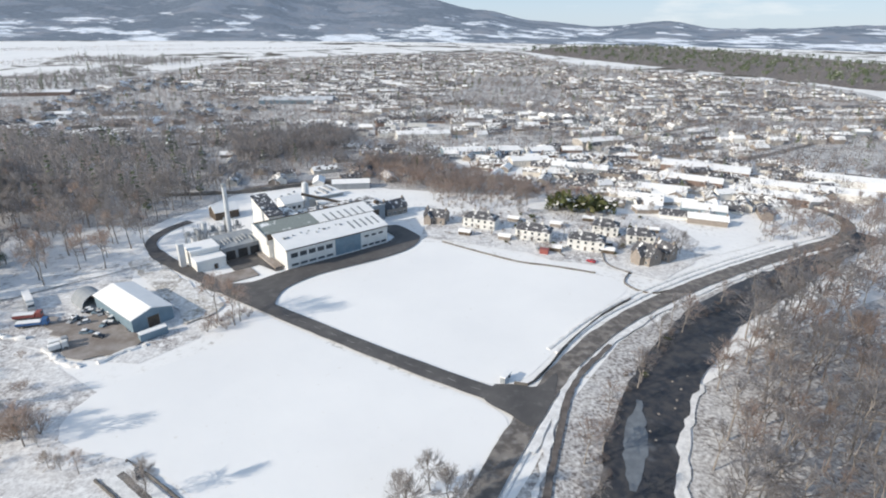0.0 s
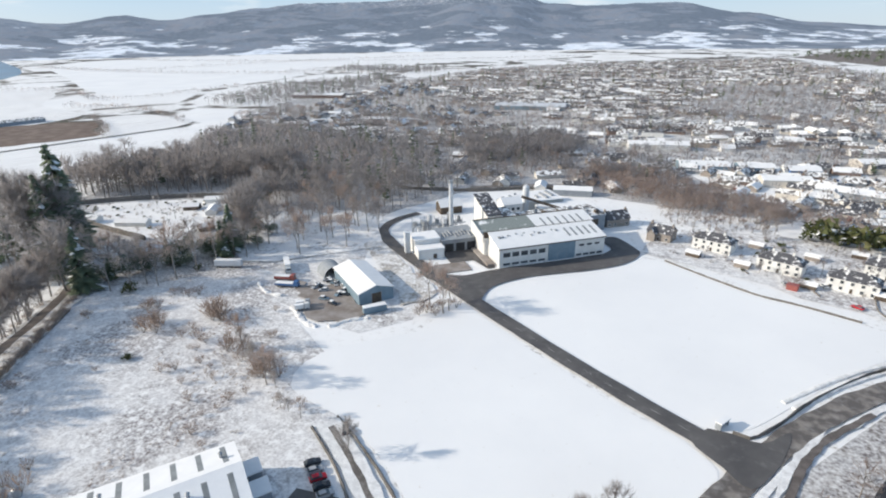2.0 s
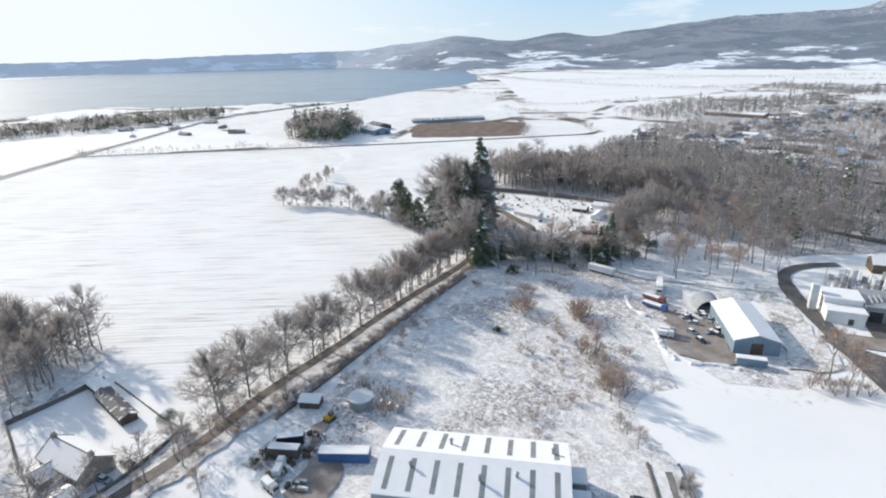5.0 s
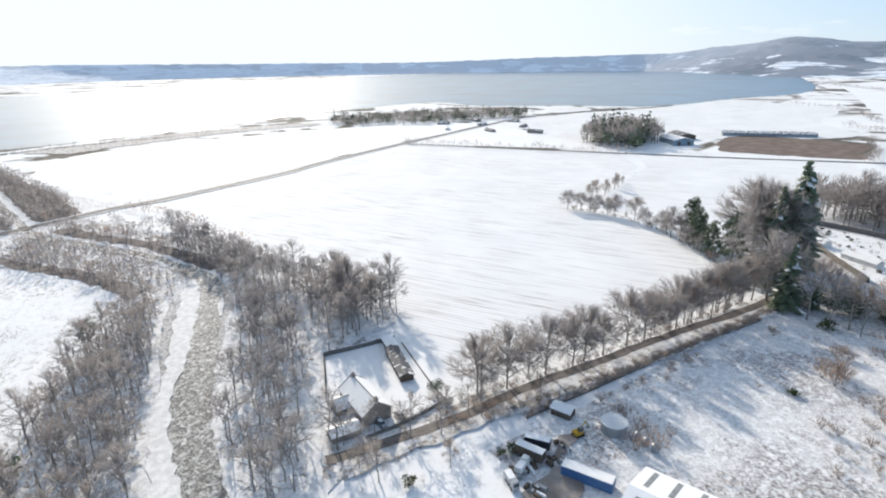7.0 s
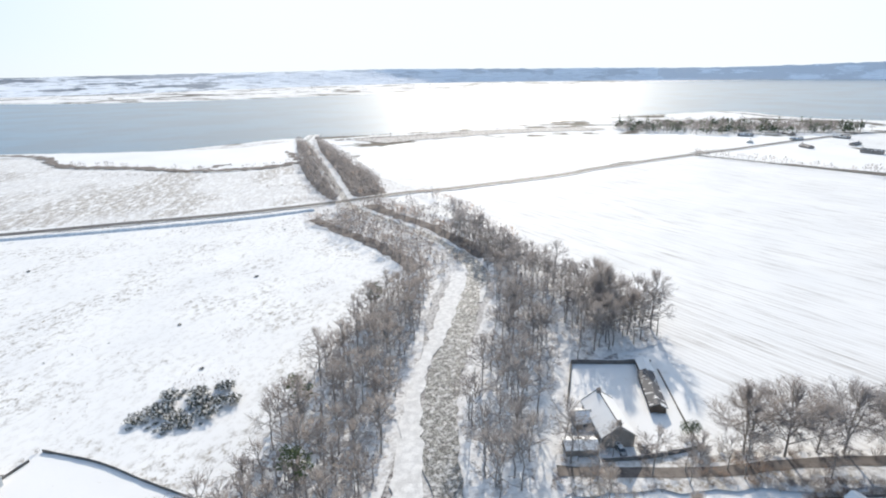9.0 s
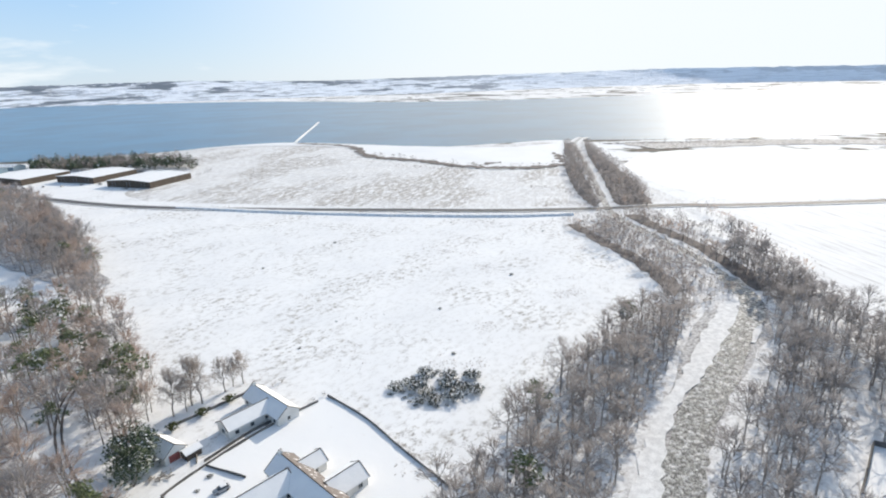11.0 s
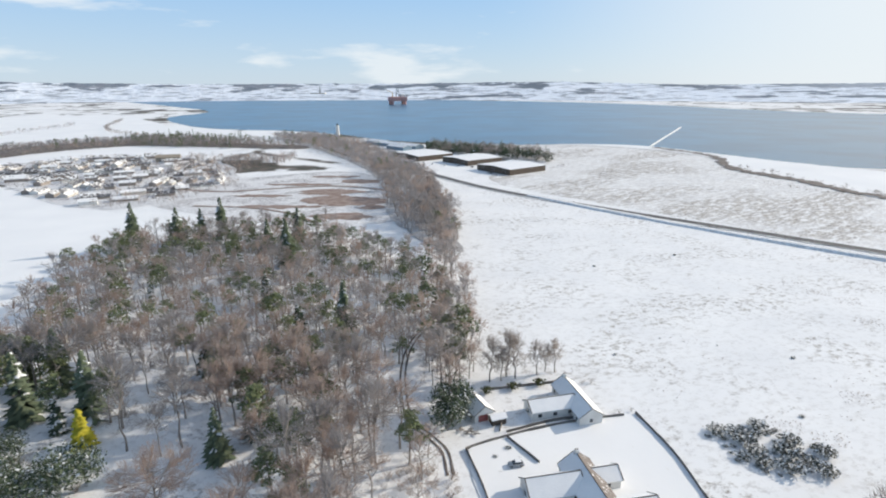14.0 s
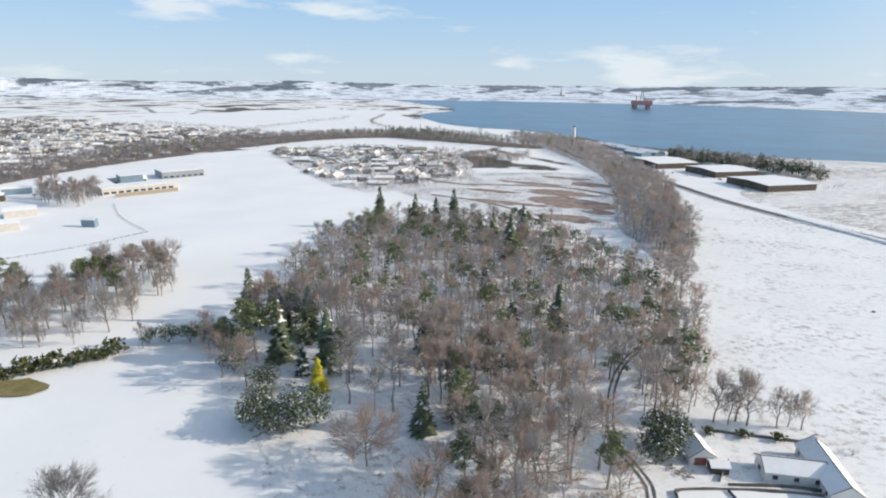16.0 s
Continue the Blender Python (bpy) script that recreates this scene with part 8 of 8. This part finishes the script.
for k, (x, y) in enumerate(((45, 395), (125, 395), (52, 330), (140, 370), (170, 330), (100, 350))):
    van(x, y, 40 * k, ("red", "red", "white", "greycar", "white", "red")[k], "van parked in the industrial estate")
for k in range(7):
    plant("shrub", 74 + 5 * k, 309 - 0.9 * k + 3 * (k % 2), 3.0 + 0.5 * (k % 3), 50 * k, k, "tall evergreen hedge by the villas", "tall dense evergreen bush, dark green")
rng = random.Random(46)
for k in range(40):
    x, y = rng.uniform(15, 130), rng.uniform(240, 310)
    if y > 262 - 0.5 * (x - 20) + 4 and not (66 < x < 112 and 296 < y < 318):
        plant(rng.choice(("thicket", "redbush", "shrub", "birch")), x, y, rng.uniform(0.5, 1.0), rng.uniform(0, 360), k, "garden bushes by the villas")

far_houses("yard_sheds", "small sheds and stores of the industrial estate", [(x, y, -20 + 90 * (int(x) % 2)) for x, y in scatter([(60, 345), (140, 285), (230, 310), (320, 385), (290, 430), (150, 440), (50, 470), (20, 430)], 19, 471)], 472)
# estate on the rise above the firth
ESTATE = [(600, -640), (420, -510), (300, -445), (262, -500), (255, -600), (330, -720), (450, -780), (560, -740)]
spots = [(x, y, 30 + 70 * (noise.noise(Vector((x / 90, y / 90, 4))) > 0) + rng.uniform(-8, 8)) for x, y in scatter(ESTATE, 24, 47)]
far_houses("estate_houses", "closely built estate houses with snowy roofs", spots, 48)
shed(400, -735, 20, 30, 12, 6, 9, "ochre", "ochre", "yellow-clad building among the estate houses", "building", "building", 0)
grove("estate_trees", "leafless trees beside the estate", scatter([(250, -470), (300, -440), (330, -500), (270, -590), (230, -560)], 9, 49) + scatter(ESTATE, 15, 50), [("tiny", 3), ("tinyred", 3)], 51, 0.4, 0.8)
EAST_TOWN = [(660, -330), (1000, -380), (1600, -560), (1700, -900), (1100, -900), (860, -920), (720, -720)]
far_houses("distant_houses", "snowy roofs of a distant suburb", [(x, y, 40 + rng.uniform(-30, 30)) for x, y in scatter(EAST_TOWN, 32, 52)], 53)
grove("suburb_trees", "leafless trees among the distant suburb", scatter(EAST_TOWN, 19, 54), [("tiny", 3), ("tinyred", 2)], 55, 0.5, 0.9)
BELT = [(622, -290), (655, -400), (672, -540), (664, -690), (640, -830), (560, -920), (400, -900), (265, -880), (272, -930), (440, -985), (590, -1040), (700, -960), (775, -820), (800, -690), (790, -540), (745, -400), (690, -300)]
patch("ground_belt", BELT, 0.12, "heath", "brown floor of the shelter belt", rag=3)
grove("shelter_belt", "long dark belt of leafless trees", scatter(BELT, 8.6, 56), [("tinydark", 6), ("tinyred", 3), ("farpine", 0.3)], 57, 0.9, 1.3)
COAST_BELT = [(14, -330), (40, -380), (62, -440), (84, -560), (118, -662), (190, -800), (292, -960), (380, -1080), (300, -1100), (205, -1000), (128, -850), (66, -690), (40, -600), (24, -510), (10, -440), (4, -380), (0, -330)]
patch("ground_coast_belt", COAST_BELT, 0.12, "litter", "brown floor of the coastal tree belt", rag=2)
belt_spots = [p for p in scatter(COAST_BELT, 8.8, 58) if p[1] < -350]
grove("coast_belt", "brown leafless belt of trees above the pasture", [p for p in belt_spots if p[1] > -640], [("mid", 3), ("midred", 5), ("thicket", 0.6), ("midpine", 0.2)], 59, 0.8, 1.25)
grove("coast_belt", "brown leafless belt of trees down to the shore", [p for p in belt_spots if p[1] <= -640], [("farred", 4), ("far", 3), ("farpine", 0.3)], 159, 0.9, 1.25)
grove("shore_wood", "dark wood above the shore", scatter([(380, -880), (520, -900), (640, -1010), (560, -1080), (440, -1050), (360, -1000)], 11, 60), [("tinydark", 3), ("farfir", 1), ("farpine", 1)], 61, 0.8, 1.2)
# park trees and hedge
trees(scatter([(243, -108), (210, -110), (205, -136), (231, -186), (276, -192), (266, -151), (300, -120)], 9.0, 262), [("birch", 5), ("pine", 0.7), ("red", 1)], 62, "trees in the park", 1.1, 1.5)
trees([(260, -156), (242, -182), (252, -150), (262, -128)], [("pine", 1)], 63, "pines in the park", 1.1, 1.3)
trees([(247, -194), (236, -180), (250, -186)], [("birch", 1)], 163, "trees in the park", 1.1, 1.3)
plant("big", 114, -62, 1.1, 10, 2, label="broad leafless tree alone on the snowy lawn")
for k, (x, y) in enumerate(along([(210, -86), (204, -95), (197, -107), (187, -123)], 3.0, 0.8, 65)):
    plant("shrub", x, y, 1.5 + 0.4 * (k % 3), 40 * k, k, "evergreen hedge across the park", "dark evergreen hedge bush")
patch("ground_green_bed", [(196, -84), (186, -91), (184, -96), (193, -98), (203, -92)], 0.3, "turf", "oval bed of rough green grass in the snow", "grass", rag=0.6, step=3)
# bushes on the pasture, scrub and yard
for k, (x, y) in enumerate(scatter([(-74, -148), (-77, -133), (-88, -131), (-100, -131), (-105, -141), (-94, -155), (-84, -153)], 3.5, 66)):
    plant("gorse", x, y, 0.75 + 0.65 * (k * 7 % 5) / 5, 47 * k, k, "gorse clump on the pasture")
rng = random.Random(67)
PASTURE = [(-60, -150), (-200, -132), (-262, -160), (-322, -236), (-250, -330), (-60, -440), (0, -560), (-4, -300), (-14, -210), (-40, -180)]
tussocks = [p for p in scatter(PASTURE, 3.4, 941) if noise.noise(Vector((p[0] / 17, p[1] / 11, 8))) > 0.34]
for x, y in ((-184, -256), (-177, -232), (-184, -177), (-192, -176), (-176, -267), (-100, -142), (-110, -148), (-100, -154), (-132, -171), (-64, -114), (-250, -252), (-245, -225)):
    tussocks += scatter([(x - 6, y - 3), (x + 4, y - 5), (x + 7, y + 3), (x - 3, y + 5)], 1.7, int(-x))
grove("pasture_tussocks", "low dead weeds and heather tussocks showing through the snow", tussocks, [("weed", 1)], 942, 0.12, 0.27, "tussocks")
for k in range(24):
    x, y = rng.uniform(-260, -40), rng.uniform(-330, -150)
    if inside(x, y, [(-60, -150), (-200, -130), (-320, -240), (-240, -330), (-60, -430), (-10, -280)]):
        plant("gorse", x, y, rng.uniform(0.2, 0.45), rng.uniform(0, 360), k, "low bushes on the pasture")
rng = random.Random(881)
for k, (x, y, s, n) in enumerate(((-175, 137, 1.3, 5), (-164, 127, 1.2, 5), (-178, 150, 1.1, 3), (-167, 151, 1.2, 3), (-148, 142, 1.5, 8), (-142, 139, 1.4, 6), (-148, 126, 1.1, 4), (-160, 123, 1.2, 4), (-130, 151, 0.8, 2), (-136, 124, 1.1, 3), (-123, 121, 1.2, 4), (-107, 118, 1.3, 6), (-116, 122, 1.2, 4), (-101, 115, 1.2, 4), (-127, 55, 1.3, 4), (-133, 58, 1.1, 3), (-141, 52, 1.1, 3), (-118, 137, 0.8, 3))):
    for j in range(n):
        plant("redbush" if (k + j) % 3 else "thicket", x + rng.gauss(0, 2.2), y + rng.gauss(0, 2.2), s * rng.uniform(0.7, 1.1), rng.uniform(0, 360), j, "brown bushes on the waste ground", "brown leafless bush growing in a clump")
plant("shrub", -152, 106, 1.3, 0, 2, label="round dark evergreen bush alone on the waste ground")
SCRUB = [(-146, 36), (-200, 124), (-170, 146), (-130, 150), (-98, 128), (-86, 104), (-92, 86), (-112, 62)]
EDGE_ROW = [(-172, 142), (-146, 136), (-122, 120), (-104, 114), (-90, 104), (-82, 98)]
brush = [p for p in scatter(SCRUB, 2.5, 901) if noise.noise(Vector((p[0] / 13, p[1] / 13, 4))) > (0.02 if not clear_of(p, EDGE_ROW, 14) else 0.30)]
grove("waste_ground_brush", "low reddish brown brush and dead weeds on the waste ground", brush, [("redbush", 1), ("weed", 4)], 902, 0.15, 0.42, "scrub")
for k, (x, y) in enumerate(scatter(SCRUB, 6.2, 68)):
    if noise.noise(Vector((x / 30, y / 30, 1))) > 0.22:
        plant(("thicket", "redbush", "redbush")[k % 3], x, y, 0.4 + 0.5 * random.Random(k).random(), 37 * k, k, "scrub on the waste ground")
trees(along([(-127, 126), (-116, 122), (-97, 112), (-80, 102)], 4.0, 2.0, 69), [("birch", 2), ("red", 2), ("redbush", 2)], 169, "small trees at the field's edge", 0.45, 0.75)
trees([(-72, 174), (-70, 177), (-75, 169), (-73, 172), (-69, 178), (-67, 181), (-77, 176), (-75, 179), (-69, 171), (-67, 174), (-66, 177), (-64, 180)], [("red", 1), ("redbush", 3)], 70, "bushes by the access road", 0.7, 1.1)
trees(scatter([(-60, 60), (-30, 74), (-52, 92), (-66, 84)], 14, 71), [("birch", 1), ("thicket", 1)], 72, "small trees by the estate road", 0.5, 0.8)
trees(along([(-125, 20), (-120, 6), (-112, -14), (-104, -24)], 4.5, 3, 73), [("thicket", 2), ("birch", 1), ("shrub", 1)], 74, "bushes by the lane end", 0.6, 1.0)
# the point, shore scrub and hedges far off
grove("point_trees", "dark trees and houses on the point between firth and bay", scatter([(-905, -200), (-930, -60), (-1010, 90), (-1070, 140), (-1120, 60), (-1050, -120), (-980, -240)], 10, 75), [("farfir", 0.3), ("farpine", 0.8), ("fardark", 1.5), ("farbare", 3), ("tinydark", 3)], 76, 0.7, 1.5)
far_houses("distant_houses", "snowy houses among the trees of the point", [(-1000 + 25 * k, -40 + 9 * (k * 7 % 20), 30 * k) for k in range(9)], 77)
patch("ground_shore_reeds", [(-640, -470), (-720, -430), (-860, -330), (-930, -240), (-960, -280), (-870, -400), (-740, -500), (-660, -540)], 0.2, "marshreed", "brown reeds along the shore", rag=6)
patch("ground_snow_foreshore", [(-100, -930), (-206, -955), (-298, -920), (-384, -790), (-420, -735), (-508, -632), (-560, -618), (-600, -604), (-540, -540), (-470, -462), (-413, -470), (-372, -492), (-351, -596), (-318, -670), (-338, -758), (-300, -860), (-200, -935)], 0.16, "snow", "smooth snow and ice on the foreshore", rag=2)
for k, (line, w) in enumerate((([(-300, -905), (-345, -800), (-322, -680), (-351, -596), (-368, -520), (-413, -470), (-466, -458)], 15), ([(-372, -500), (-392, -520), (-420, -522)], 7), ([(-470, -470), (-500, -505), (-520, -540)], 8), ([(-640, -560), (-720, -500), (-800, -420)], 7))):
    solo("ground_tide_wrack", ribbon(line, w, 0.2, 5, 5.0, 850 + k), "heath", "dark line of tide wrack and boulders", "shore", kind="structure")
grove("shore_scrub", "low dark scrub along the tide line", along([(-322, -680), (-351, -596), (-368, -520), (-413, -470), (-466, -458)], 3.0, 5.0, 855) + along([(-640, -560), (-720, -500), (-800, -420), (-860, -330)], 5.0, 8.0, 856), [("hedge", 3), ("tinydark", 2)], 857, 0.35, 0.75, "scrub")
hedge = []
for k, line in enumerate(([(-700, -74), (-655, 56), (-610, 178)], [(-850, 560), (-700, 560), (-540, 500)], [(-1400, 650), (-1100, 720), (-850, 640), (-800, 900)], [(-2000, 1250), (-1500, 1150), (-1000, 1180), (-900, 1500)], [(-1500, 1150), (-1250, 1700), (-900, 2150)], [(-1000, 1180), (-700, 1250), (-500, 1420)],
                          [(-800, 900), (-560, 960)], [(-2200, 1700), (-1600, 1650), (-900, 1800), (-350, 2150)], [(640, -660), (900, -900), (1000, -1400)], [(900, -900), (1300, -950)], [(600, -1050), (820, -1250), (1000, -1600)], [(-265, -110), (-300, -130), (-360, -200), (-385, -250)])):
    hedge += along(line, 5.5, 2, 80 + k)
grove("hedgerows", "leafless hedgerow trees and bushes between snowy fields", hedge, [("tinyred", 1), ("tiny", 3)], 95, 0.5, 1.0, "hedge")
grove("flat_woods", "dark woods on the flat fields", scatter([(-860, 1300), (-620, 1250), (-560, 1330), (-640, 1450), (-880, 1420)], 12, 96) + scatter([(-650, 640), (-520, 650), (-540, 1100), (-640, 1150), (-720, 900)], 11.5, 97), [("tinydark", 6), ("farfir", 0.4)], 98, 0.9, 1.4)
grove("town_wood", "brown and green wood on the edge of the far town", scatter([(300, 2150), (480, 1650), (690, 1250), (780, 980), (980, 930), (1250, 1300), (1300, 2000), (1000, 2700), (600, 2650)], 37, 99), [("tinydark", 3), ("fardark", 2), ("farfir", 0.8)], 100, 1.1, 1.7)
grove("roadside_bushes", "low leafless bushes along the coast road", along(COAST_ROAD[2:12], 5.0, 1.5, 601, 6.5) + along(COAST_ROAD[2:12], 6.0, 1.5, 602, -6.5), [("thicket", 3), ("redbush", 1)], 603, 0.2, 0.45, "hedge")
grove("estate_edge_trees", "leafless trees between the estate and the coast", scatter([(235, -790), (325, -750), (310, -690), (230, -690)], 7.5, 610), [("tiny", 3), ("tinyred", 2)], 611, 0.7, 1.1)
grove("heath_trees", "leafless trees at the end of the heather strip", along([(-672, 478), (-612, 445), (-564, 412), (-545, 392)], 4.5, 3.5, 911), [("farbare", 3), ("tinydark", 2)], 912, 0.5, 0.85)
marsh = []
for k, line in enumerate(([(-308, -585), (-324, -562), (-337, -533), (-359, -512)], [(-398, -530), (-417, -507), (-437, -488), (-459, -470)], [(-342, -386), (-355, -372), (-358, -343)], [(-279, -261), (-277, -240), (-257, -206)], [(-150, -600), (-160, -640), (-170, -660)], [(-90, -680), (-115, -690), (-130, -720)])):
    marsh += along(line, 1.6, 6.0, 630 + k)
grove("marsh_scrub", "low dark scrub and dead reeds on the marsh", marsh, [("thicket", 4), ("redbush", 1)], 640, 0.25, 0.6, "scrub")
grove("site_brushwood", "brown brushwood beside the cleared site", scatter([(336, -597), (395, -779), (308, -777), (251, -641), (274, -583)], 8.0, 650), [("tinyred", 4), ("tiny", 3), ("thicket", 2)], 651, 0.5, 0.9)
